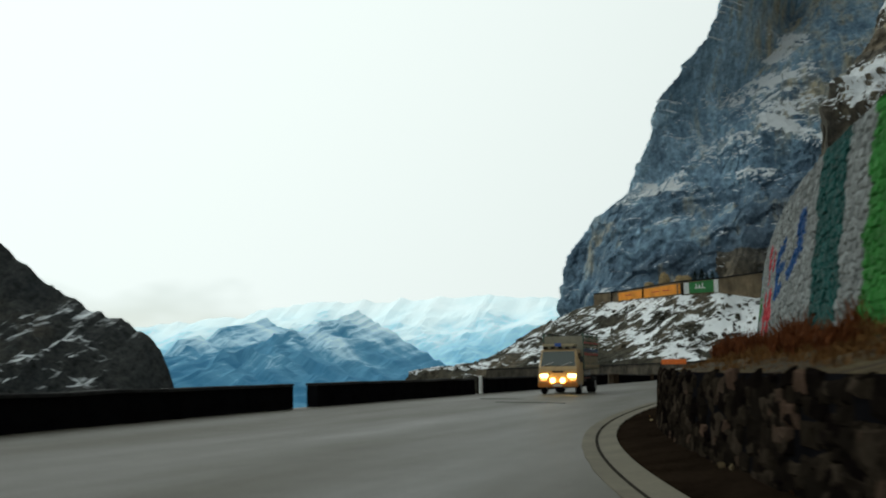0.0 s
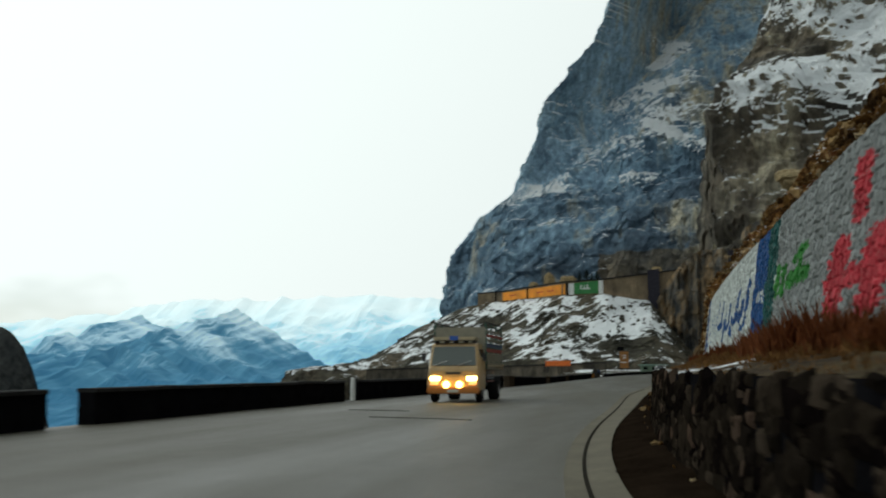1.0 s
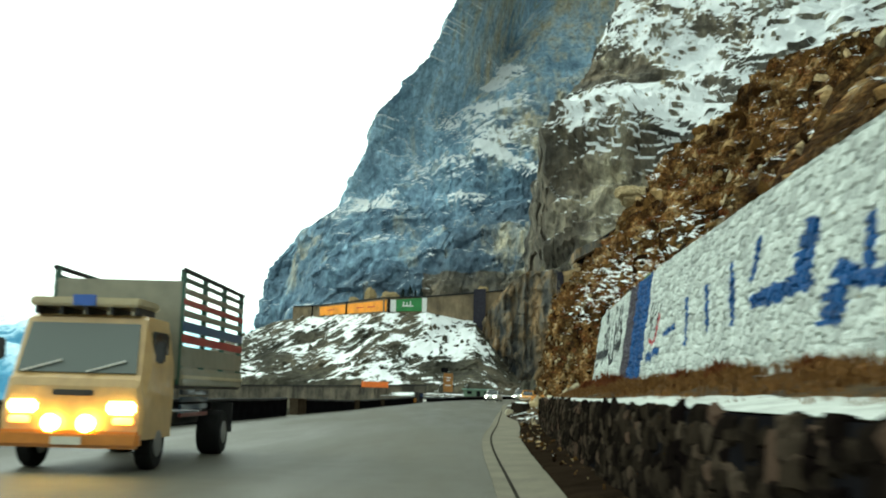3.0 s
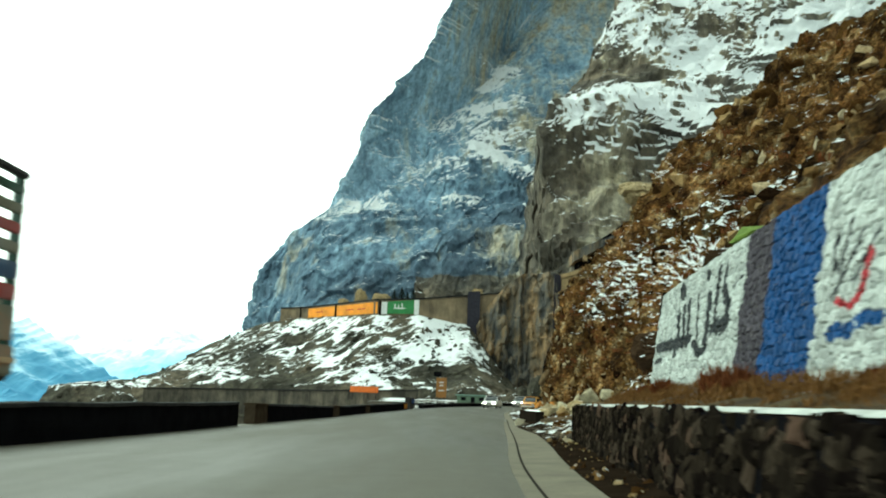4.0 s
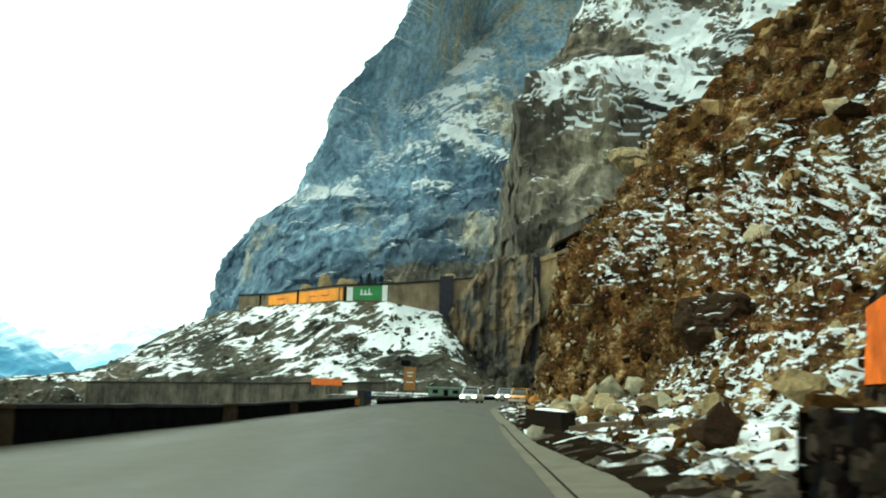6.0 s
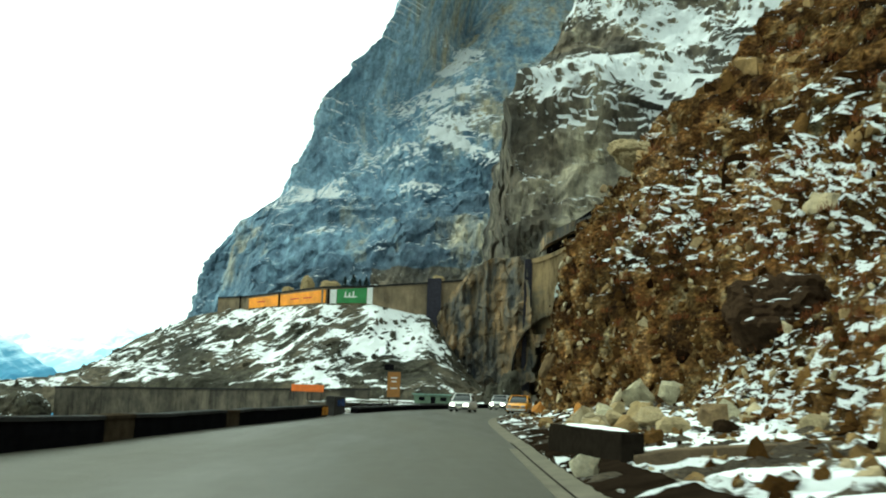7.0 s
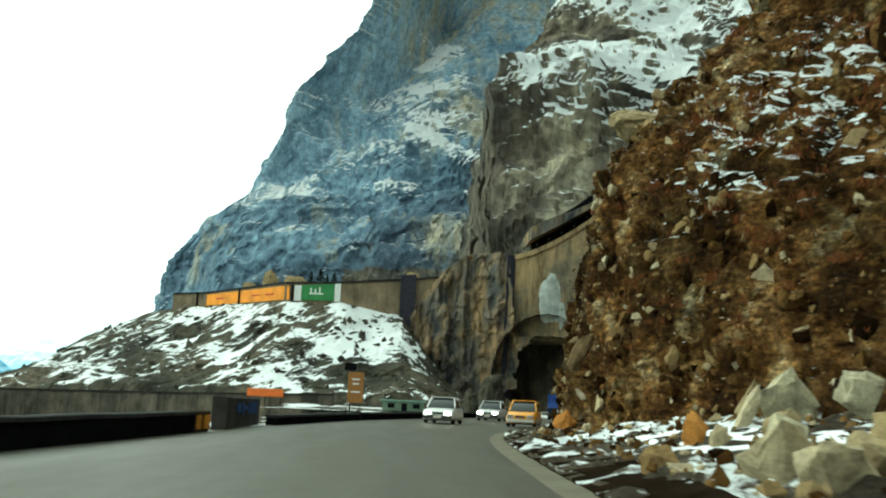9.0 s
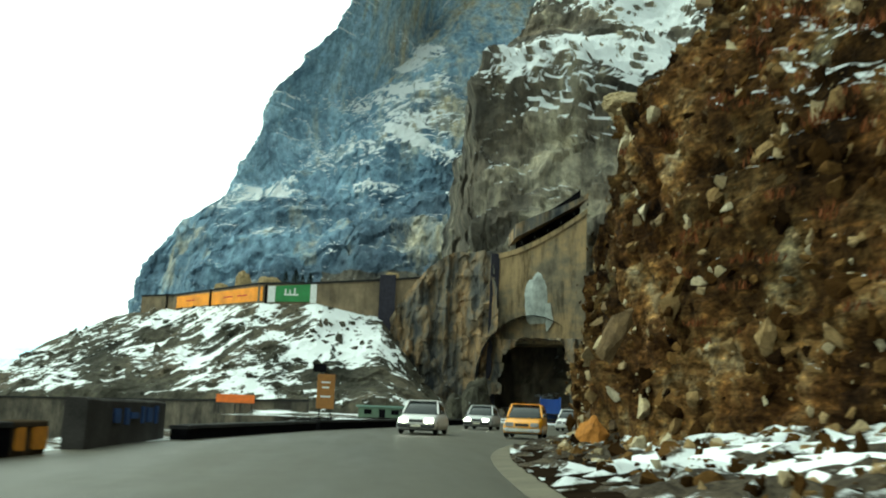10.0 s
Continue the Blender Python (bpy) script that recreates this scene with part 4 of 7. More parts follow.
MIDDLE_WORD = [(0.17, ((-31.2, 3.43), (-31.2, 2.9), (-30.6, 2.73), (-29.3, 2.79), (-28.7, 2.98))), (0.08, ((-29.5, 3.52), (-29.6, 2.91))), (0.20, ((-28.6, 2.7), (-28.5, 2.42))), (0.17, ((-27.3, 3.78), (-27.1, 3.11), (-26.1, 2.9), (-24.9, 2.94))), (0.20, ((-27.2, 2.98), (-25.1, 2.97))),
               (0.06, ((-24.6, 3.98), (-24.4, 3.32))), (0.07, ((-22.8, 3.8), (-23.4, 2.67))), (0.07, ((-20.8, 3.6), (-21.4, 2.68))), (0.06, ((-18.9, 3.54), (-19.4, 2.5)))]
SCRIBBLE = [(0.04, ((-13.9, 3.89), (-13.9, 3.36))), (0.045, ((-15.0, 3.8), (-13.9, 2.9))), (0.04, ((-15.6, 3.71), (-14.7, 3.11))), (0.04, ((-14.5, 4.0), (-14.1, 3.3)))]
RED_HOOK = [(0.07, ((-14.2, 2.87), (-14.8, 2.74), (-15.1, 2.92), (-15.3, 3.42)))]
BLUE_BLOTS = [(0.18, ((-14.2, 2.42), (-14.7, 2.42))), (0.16, ((-15.4, 2.52), (-15.8, 2.51))), (0.12, ((-16.6, 2.9), (-17.6, 3.0)))]
LAST_WORD = [(0.26, ((3.1, 3.11), (-0.3, 3.04), (-2.3, 3.0))), (0.14, ((-0.4, 2.96), (-0.4, 2.73))), (0.12, ((3.3, 2.68), (2.2, 2.7))), (0.11, ((-0.3, 3.96), (-0.8, 3.08))), (0.11, ((-1.1, 4.02), (-1.6, 3.09))), (0.11, ((-1.9, 4.07), (-2.3, 3.04))), (0.19, ((-0.4, 4.6), (-0.7, 4.34)))]
BOWL_WORD = [(0.14, ((-3.4, 2.88), (-4.2, 2.57), (-4.8, 2.66), (-4.8, 3.39), (-4.7, 3.95))), (0.05, ((-3.1, 4.12), (-3.7, 2.93))), (0.12, ((-4.1, 4.55), (-4.2, 4.41))), (0.27, ((-5.7, 3.12), (-6.8, 3.09))), (0.14, ((-6.8, 3.11), (-6.9, 3.54), (-6.3, 3.94))), (0.09, ((-5.5, 4.51), (-5.6, 3.3))), (0.06, ((-6.3, 4.5), (-6.3, 3.95))), (0.04, ((-8.0, 4.0), (-7.2, 3.87)))]
WHITE_MARKS = [(0.09, ((-39.8, 3.06), (-40.2, 3.2), (-40.5, 3.01))), (0.09, ((-40.8, 3.21), (-41.1, 2.94)))]
GREEN_WORD = [(0.21, ((-43.3, 3.0), (-43.5, 3.45))), (0.18, ((-44.1, 3.0), (-44.3, 3.44))), (0.25, ((-45.0, 3.14), (-46.8, 3.14))), (0.16, ((-45.6, 3.52), (-46.6, 3.66))), (0.16, ((-46.1, 3.6), (-46.1, 3.11)))]
RED_WORD = [(0.17, ((-52.8, 4.16), (-52.6, 3.87))), (0.19, ((-50.8, 4.47), (-50.7, 3.66))), (0.26, ((-49.7, 3.29), (-49.2, 1.82))), (0.28, ((-52.0, 3.18), (-51.6, 2.26))), (0.28, ((-49.3, 2.75), (-52.4, 2.71)))]
BACK_WORD = [(0.19, ((-55.6, 4.08), (-54.2, 3.96), (-54.0, 3.48))), (0.16, ((-55.8, 3.59), (-54.5, 3.58), (-54.0, 3.03))), (0.2, ((-54.2, 3.06), (-55.2, 3.11))), (0.2, ((-57.0, 3.3), (-58.4, 3.7), (-58.6, 4.3)))]
WRITING = [(LONG_WORD, PAINT_BLUE, 3.4), (MIDDLE_WORD, PAINT_BLUE, 3.4), (SCRIBBLE, PAINT_BLACK, 2.5), (RED_HOOK, PAINT_RED, 2.5), (BLUE_BLOTS, PAINT_BLUE, 3.0), (LAST_WORD, PAINT_BLACK, 3.2), (BOWL_WORD, PAINT_BLACK, 3.0),
           (WHITE_MARKS, WHITEWASH, 2.2), (GREEN_WORD, PAINT_GREEN, 2.6), (RED_WORD, PAINT_RED, 3.6), (BACK_WORD, PAINT_BLUE, 3.6)]


def painted_stone():
    """Whitewash and paint, brushed over rough stones and worn off in places."""
    m, nt, b = shader("painted_wall_stone", 0.88)
    at = nt.nodes.new("ShaderNodeAttribute")
    at.attribute_name = "coat"
    n = add_noise(nt, 5.0, 7, 0.7)
    n2 = add_noise(nt, 30.0, 5, 0.65)
    c = mix(nt, 0.75, at.outputs["Color"], ramp(nt, n, [(0.32, (0.5, 0.49, 0.47)), (0.55, (1, 1, 1)), (0.75, (1.15, 1.15, 1.15))]), "MULTIPLY")
    worn = ramp(nt, maths(nt, "ADD", maths(nt, "MULTIPLY", n2, 0.6), maths(nt, "MULTIPLY", n, 0.4)), [(0.55, (0, 0, 0)), (0.62, (0.75, 0.75, 0.75))])
    c = mix(nt, worn, c, (0.17, 0.155, 0.135))
    nt.links.new(c, b.inputs["Base Color"])
    bump(nt, b, n2, 0.5, 0.03)
    return m


M_COAT = painted_stone()


def rubble_face():
    """The wall's face: irregular stones with recessed joints; the paint lies on them. The last metres are stones of their own."""
    gen = np.random.default_rng(31)
    w, h = 0.31, 0.175
    ny, nz = int((3.9 + 76) / 0.046), 84
    yy = np.linspace(-76, 3.9, ny)
    tops = np.array([slogan_top(y) for y in yy])
    Y = np.repeat(yy, nz)
    Z = (1.45 + (tops[:, None] - 1.45) * np.linspace(0, 1, nz)[None, :]).ravel()
    rows_, cols_ = int(4.6 / h) + 4, int(81 / w) + 6
    jit, tone, tilt = gen.uniform(-0.36, 0.36, (rows_, cols_, 2)), gen.uniform(0, 1, (rows_, cols_)), gen.uniform(-1, 1, (rows_, cols_, 2))
    U, V = (Y + 77) / w, (Z - 1.0) / h
    f1, f2 = np.full(U.shape, 9.0), np.full(U.shape, 9.0)
    ci, cj, du, dv = np.zeros(U.shape, int), np.zeros(U.shape, int), np.zeros(U.shape), np.zeros(U.shape)
    for a in (-1, 0, 1):
        for c in (-2, -1, 0, 1, 2):
            r_ = np.clip(np.floor(V).astype(int) + a, 0, rows_ - 1)
            k_ = np.clip(np.floor(U - 0.5 * (r_ % 2)).astype(int) + c, 0, cols_ - 1)
            pu, pv = k_ + 0.5 + 0.5 * (r_ % 2) + jit[r_, k_, 0], r_ + 0.5 + jit[r_, k_, 1]
            d = np.hypot(U - pu, V - pv)
            near = d < f1
            f2 = np.where(near, f1, np.minimum(f2, d))
            ci, cj, du, dv = np.where(near, r_, ci), np.where(near, k_, cj), np.where(near, U - pu, du), np.where(near, V - pv, dv)
            f1 = np.where(near, d, f1)
    gap = np.clip((f2 - f1) / 0.20, 0, 1)
    out = 0.055 * gap * gap * (3 - 2 * gap) + 0.03 * tone[ci, cj] + 0.022 * (tilt[ci, cj, 0] * du + tilt[ci, cj, 1] * dv)
    # paint
    shade = 0.70 + 0.50 * tone[ci, cj]
    wave = 0.10 * np.sin(Z * 5.0 + 1.3) + 0.06 * np.sin(Z * 13.0)
    # the whitewash is greyer before y = -43
    coat = np.where((Y < -43)[:, None], np.array(GREY_WASH), np.array(WHITEWASH))
    for y0, y1, col in BANDS:
        coat[(Y + wave > y0) & (Y + wave < y1)] = col
    rough_edge = 1.0 + 0.22 * np.sin(Y * 9.0 + 3.0 * np.sin(Z * 17.0)) + 0.18 * (tone[ci, cj] - 0.5)
    for word, col, slant in WRITING:
        for wide, pts in word:
            ink = np.full(Y.shape, 9.0)
            for (ya, za), (yb, zb) in zip(pts, pts[1:]):
                ax, bx = (yb - ya) / slant, zb - za
                px_, pz_ = (Y - ya) / slant, Z - za
                q = np.clip((px_ * ax + pz_ * bx) / (ax * ax + bx * bx), 0, 1)
                ink = np.minimum(ink, np.hypot(px_ - q * ax, pz_ - q * bx))
            coat[ink < 0.68 * wide * rough_edge] = col
    coat = coat * shade[:, None]
    X = np.interp(Y, [p[0] for p in SLOGAN], [p[1] for p in SLOGAN]) + 0.14 * (Z - 0.8) + 0.01 - out
    verts = np.stack([X, Y, Z], 1)
    ids = np.arange(ny * nz).reshape(ny, nz)
    quads = np.stack([ids[:-1, :-1], ids[:-1, 1:], ids[1:, 1:], ids[1:, :-1]], 2).reshape(-1, 4)
    own = Y[quads[:, 0]] > 0.9
    cell = (ci * cols_ + cj)[quads[:, 0]]

    def piece(name, q):
        used, back = np.unique(q, return_inverse=True)
        ob = mesh_object(name, verts[used].tolist(), back.reshape(-1, 4).tolist(), M_COAT, parent=slogan_core)
        at = ob.data.attributes.new("coat", "FLOAT_COLOR", "POINT")
        at.data.foreach_set("color", np.concatenate([coat[used], np.ones((len(used), 1))], 1).astype(np.float32).ravel())
        return ob

    tagged(piece("face_stones", quads[~own]), kind="stuff")
    for k in np.unique(cell[own]):
        piece("stone", quads[own & (cell == k)])


rubble_face()


def stroke(points, width, material, name="painted_stroke"):
    """A brushed bar on the orange panel; points are (y along the wall, height)."""
    bm = bmesh.new()
    pts = []
    for (ya, za), (yb, zb) in zip(points, points[1:]):
        n = max(2, int(math.hypot(yb - ya, zb - za) / 0.18))
        pts += [(ya + (yb - ya) * i / n, za + (zb - za) * i / n) for i in range(n)]
    pts.append(points[-1])
    rows = []
    for i, (y, z) in enumerate(pts):
        a, b = pts[max(0, i - 1)], pts[min(len(pts) - 1, i + 1)]
        d = Vector((b[0] - a[0], b[1] - a[1])).normalized()
        nrm = Vector((-d.y, d.x))
        wd = width * (0.85 + 0.3 * noise.noise(Vector((y * 1.3, z * 1.3, 8))))
        row = []
        for k in range(5):
            o = (k / 4 - 0.5) * wd
            yy, zz = y + nrm.x * o, z + nrm.y * o
            x = line_at(ORANGE, yy) + 0.06 * (zz - 0.6) - 0.215 - 0.015 * noise.noise(Vector((yy * 3, zz * 4, 1))) - (0.012 if 0 < k < 4 else -0.05)
            row.append(bm.verts.new((x, yy, zz)))
        rows.append(row)
    for r0, r1 in zip(rows, rows[1:]):
        for k in range(4):
            bm.faces.new((r0[k], r0[k + 1], r1[k + 1], r1[k]))
    ext = bmesh.ops.extrude_face_region(bm, geom=list(bm.faces))
    for g in ext["geom"]:
        if isinstance(g, bmesh.types.BMVert):
            g.co.x += 0.05
    return part(name, bm, material, slogan_core)


M_PANEL = plain("orange_panel_paint", (0.48, 0.090, 0.005), 0.85, vary=0.65, scale=1.6, grain=0.6)
M_RUSTDARK = plain("dark_faded_paint", (0.055, 0.040, 0.045), 0.85, vary=0.5, scale=2, grain=0.4)


def orange_panel():
    bm = bmesh.new()
    rows = []
    for i in range(25):
        u = i / 24
        y = 6.3 + 11.2 * u
        row = []
        for k in range(9):
            w = k / 8
            z = 1.75 + (4.0 - 0.65 * u - 1.75) * w
            row.append(bm.verts.new((line_at(ORANGE, y) + 0.06 * (z - 0.6) - 0.16 - 0.04 * noise.noise(Vector((y * 2, z * 2, 0))), y, z)))
        rows.append(row)
    for a, b in zip(rows, rows[1:]):
        for k in range(8):
            bm.faces.new((a[k], a[k + 1], b[k + 1], b[k]))
    part("painted_panel", bm, M_PANEL, orange_core, "weathered orange painted panel with dark marks")
    # faded dark blue and grey marks
    for pts, wide in (([(10.0, 2.55), (9.2, 2.75), (8.2, 2.70)], 0.20), ([(8.6, 3.0), (8.0, 2.95)], 0.2), ([(12.5, 3.2), (11.5, 3.25)], 0.22), ([(8.3, 3.3), (8.2, 3.6)], 0.5)):
        ob = stroke(pts, wide, M_RUSTDARK)
        ob.parent = orange_core


orange_panel()
lay_stones(ORANGE, 4.1, 18.0, 0.7, lambda y: float(np.interp(y, [4.0, 6.0, 18.0], [4.95, 4.6, 3.6])), 0.06, 0.5, 0.32, 0.12, lambda y: M_DSTONE, lambda y: False, orange_core, 0.6)
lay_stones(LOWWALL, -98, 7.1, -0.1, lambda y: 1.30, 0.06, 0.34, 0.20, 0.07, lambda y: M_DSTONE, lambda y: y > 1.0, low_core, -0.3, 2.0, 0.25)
# the low wall's end face
for k in range(14):
    cz = 0.02 + (k // 3) * 0.27
    cx = 4.95 + (k % 3) * 0.2
    ob = new("stone", template_mesh(k % 8, M_DSTONE, "stone"))
    ob.parent = low_core
    ob.matrix_basis = Matrix.Translation((cx, 7.03, cz)) @ Matrix.Rotation(-math.pi / 2, 4, "Z") @ Matrix.Diagonal((0.16, 0.2, 0.26, 1))


# ---- boulders and scree ----
def rock_material(name, stops, snow):
    m, nt, b = shader(name, 0.9)
    oi = nt.nodes.new("ShaderNodeObjectInfo")
    ge = nt.nodes.new("ShaderNodeNewGeometry")
    pick = maths(nt, "FRACT", maths(nt, "ADD", oi.outputs["Random"], ge.outputs["Random Per Island"]))
    c = ramp(nt, pick, stops)
    n = add_noise(nt, 2.2, 7, 0.65)
    n2 = add_noise(nt, 14.0, 6, 0.7)
    c = mix(nt, 0.85, c, ramp(nt, n, [(0.3, (0.4, 0.38, 0.36)), (0.5, (1, 1, 1)), (0.72, (1.25, 1.2, 1.1))]), "MULTIPLY")
    c = mix(nt, 0.6, c, ramp(nt, n2, [(0.35, (0.5, 0.48, 0.45)), (0.6, (1.1, 1.1, 1.1))]), "MULTIPLY")
    s = maths(nt, "ADD", maths(nt, "MULTIPLY", upward(nt), 0.7), maths(nt, "MULTIPLY", add_noise(nt, 1.1, 5, 0.6), 0.9))
    mr = nt.nodes.new("ShaderNodeMapRange")
    mr.inputs["From Min"].default_value, mr.inputs["From Max"].default_value = snow, snow + 0.08
    nt.links.new(s, mr.inputs["Value"])
    c = mix(nt, mr.outputs["Result"], c, SNOW)
    nt.links.new(c, b.inputs["Base Color"])
    bump(nt, b, n2, 0.7, 0.05)
    return m


M_SCREE = rock_material("scree_stones", [(0.0, (0.012, 0.007, 0.004)), (0.35, (0.065, 0.033, 0.011)), (0.62, (0.145, 0.082, 0.030)), (0.85, (0.30, 0.21, 0.105)), (1.0, (0.48, 0.42, 0.29))], 1.14)
dull(M_SCREE)
M_NOSE = rock_material("tan_rib_rock", [(0.0, (0.10, 0.07, 0.04)), (0.4, (0.24, 0.17, 0.09)), (0.75, (0.42, 0.34, 0.20)), (1.0, (0.58, 0.52, 0.38))], 2.0)
M_TANROCK = rock_material("tan_rock", [(0.0, (0.16, 0.11, 0.06)), (1.0, (0.28, 0.20, 0.11))], 1.5)
M_CREAM = rock_material("cream_rock", [(0.0, (0.27, 0.20, 0.10)), (0.5, (0.36, 0.29, 0.17)), (1.0, (0.44, 0.38, 0.26))], 1.2)
M_PALE = rock_material("pale_rock", [(0.0, (0.46, 0.42, 0.29)), (1.0, (0.60, 0.56, 0.42))], 1.25)
# dark stone; on the overhanging rock the colour also holds the underside's shade
M_DARKROCK = dull(rock_material("dark_rock", [(0.0, (0.020, 0.013, 0.008)), (1.0, (0.045, 0.029, 0.018))], 1.10))
M_BROWNCRAG = rock_material("brown_crag", [(0.0, (0.050, 0.034, 0.022)), (1.0, (0.095, 0.062, 0.038))], 1.30)
M_RUST = rock_material("rust_rock", [(0.0, (0.40, 0.17, 0.04)), (1.0, (0.46, 0.22, 0.06))], 1.4)


def hull_rock(seed, n=18, rough=0.10):
    """A broken rock: the hull of random points, its faces cut once and roughened."""
    r = random.Random(seed)
    bm = bmesh.new()
    for _ in range(n):
        v = Vector((r.gauss(0, 1), r.gauss(0, 1), r.gauss(0, 1))).normalized()
        bm.verts.new(v * r.uniform(0.8, 1.05))
    res = bmesh.ops.convex_hull(bm, input=list(bm.verts))
    junk = [e for e in res["geom_interior"] if isinstance(e, bmesh.types.BMVert)]
    bmesh.ops.delete(bm, geom=junk, context="VERTS")
    if rough:
        bmesh.ops.subdivide_edges(bm, edges=list(bm.edges), cuts=3, use_grid_fill=True)
        for v in bm.verts:
            k = noise.noise(v.co * 2.2 + Vector((seed * 3.1, 0, 0))) + 0.5 * noise.noise(v.co * 5.0 + Vector((0, seed, 0))) + 0.3 * noise.noise(v.co * 11.0 + Vector((0, 0, seed)))
            v.co *= 1.0 + rough * k
    bmesh.ops.triangulate(bm, faces=list(bm.faces))
    return bm


def crag(seed):
    """A large weathered rock: a ball broken along joints and roughened at three scales."""
    bm = bmesh.new()
    bmesh.ops.create_icosphere(bm, subdivisions=5, radius=1.0)
    o = Vector((seed * 1.7, seed * 0.9, seed * 2.3))
    for v in bm.verts:
        p = v.co.copy()
        c1, e1 = cracks(*(p * 1.25 + o))
        c2, e2 = cracks(*(p * 3.2 + o))
        k = 0.22 * c1 + 0.10 * c2 - 0.07 * max(0.0, 0.10 - e1) / 0.10
        v.co = p * (1.0 + k + 0.18 * noise.noise(p * 1.4 + o) + 0.05 * noise.noise(p * 7.0 + o))
    return bm


def apron_z(x, y):
    a = line_at(KERB, y) + strip_wide(y) - 0.02
    b = max(line_at(KERB, y) + 1.4, debris_x(y) + 0.6)
    u = min(1.0, max(0.0, (x - a) / (b - a)))
    return road_z(y) - 0.03 + (apron_top(y) + 0.03) * u


def boulder(x, y, z, w, h, seed, material, label, depth=None, turn=0.0, tilt=0.0):
    if 18 < y < 70 and z < 1.3:
        z = max(z, apron_z(x, y) - 0.05)
    bm = crag(seed) if w > 3.0 else hull_rock(seed, 16, 0.20 if w > 1.7 else 0.14)
    bm.transform(Matrix.Translation((x, y, z + h * 0.36)) @ Matrix.Rotation(turn, 4, "Z") @ Matrix.Rotation(tilt, 4, "Y") @ Matrix.Diagonal((w * 0.5, (depth or w) * 0.5, h * 0.62, 1)))
    ob = part("boulder", bm, material)
    return tagged(ob, label, "rock", "fallen boulders")


boulder(6.75, 17.4, 0.25, 1.35, 1.2, 1, M_DARKROCK, "dark angular boulder on the muddy verge")
boulder(7.4, 49.5, 0.35, 1.2, 1.2, 2, M_CREAM, "cream boulder behind the low wall")
boulder(8.5, 48.8, 0.35, 1.1, 0.75, 3, M_CREAM, "cream boulder behind the low wall")
boulder(10.0, 50.7, 0.45, 1.8, 0.95, 4, M_CREAM, "broad cream boulder in snow")
boulder(11.9, 60.8, 0.95, 2.0, 1.5, 5, M_PALE, "pale tilted rock slab against the slope", 1.0, 0.3, 0.30)
boulder(13.7, 59.6, 1.1, 2.7, 1.3, 6, M_PALE, "broad pale rock slab against the slope", 1.2, 0.1, 0.15)
boulder(10.7, 60.3, 0.9, 0.5, 1.4, 7, M_CREAM, "thin leaning cream slab beside the pale ones", 0.5, 0.2, 0.55)
boulder(12.6, 66.0, 1.1, 0.5, 1.5, 8, M_CREAM, "narrow upright cream rock", 0.5, 0.2, 0.5)

boulder(8.46, 57.3, 0.35, 0.66, 0.95, 9, M_RUST, "upright rust-orange stone among snow patches", 0.7)
boulder(12.0, 45.5, 0.65, 1.25, 0.95, 10, M_PALE, "pale boulder lying in snow")
boulder(13.4, 44.0, 0.75, 1.6, 0.9, 11, M_DARKROCK, "dark boulder lying in snow")
boulder(7.6, 47.9, 0.3, 1.3, 0.9, 12, M_CREAM, "cream boulder at the verge")
boulder(5.75, 42.0, 0.25, 0.75, 0.7, 13, M_SCREE, "small brown boulder at the verge")
boulder(6.7, 42.4, 0.3, 1.1, 0.85, 14, M_CREAM, "cream boulder at the verge")
boulder(9.2, 46.0, 0.4, 1.4, 1.0, 15, M_CREAM, "cream boulder at the verge")
boulder(8.0, 44.2, 0.35, 1.0, 0.7, 16, M_SCREE, "brown boulder at the verge")
boulder(4.25, 28.7, 0.0, 0.62, 0.48, 17, M_PALE, "small pale snow-capped stone on the verge")
# the overhang's shade is put into this rock's colour
boulder(17.2, 55.0, 4.6, 5.2, 3.0, 18, M_DARKROCK, "massive overhanging rock capped with snow, coloured dark for its shade", 5.0)
boulder(10.4, 22.4, 1.25, 1.9, 1.0, 19, M_CREAM, "snow-capped cream boulder by the wall's end")
boulder(10.2, 20.6, 1.0, 1.5, 0.7, 20, M_SCREE, "flat brown boulder by the wall's end")
boulder(9.3, 26.5, 0.8, 1.2, 0.8, 21, M_CREAM, "cream boulder below the slope")

boulder(9.2, 76.3, 3.3, 0.85, 1.9, 43, M_TANROCK, "leaning cream rock spike on the rib at the bend", 0.8, 0.0, 0.42)
boulder(8.9, 78.0, 0.5, 1.1, 1.1, 23, M_RUST, "rust-stained rock at the bend", 1.2)
boulder(9.6, 80.0, 0.5, 1.0, 1.6, 24, M_CREAM, "cream rock at the bend", 1.2)


boulder(8.9, 41.0, 0.4, 1.2, 0.8, 25, M_CREAM, "cream boulder half buried in snow")
boulder(10.6, 42.5, 0.6, 1.5, 1.0, 26, M_TANROCK, "brown boulder lying in snow", 1.2)
boulder(9.6, 38.0, 0.55, 0.9, 0.6, 27, M_DARKROCK, "small dark boulder lying in snow")
boulder(7.2, 36.4, 0.4, 0.7, 0.5, 28, M_SCREE, "small brown boulder behind the low wall")
boulder(11.4, 36.0, 0.8, 1.0, 0.6, 29, M_CREAM, "cream boulder against the slope")
boulder(6.3, 52.0, 0.25, 0.8, 0.6, 30, M_SCREE, "small brown boulder near the verge")
boulder(8.8, 53.0, 0.5, 1.3, 0.9, 31, M_PALE, "pale boulder among the debris")
boulder(9.9, 56.0, 0.7, 1.0, 0.9, 32, M_CREAM, "cream boulder among the debris")
boulder(13.4, 50.0, 1.3, 1.7, 1.1, 33, M_SCREE, "broad brown rock on the slope", 1.6)
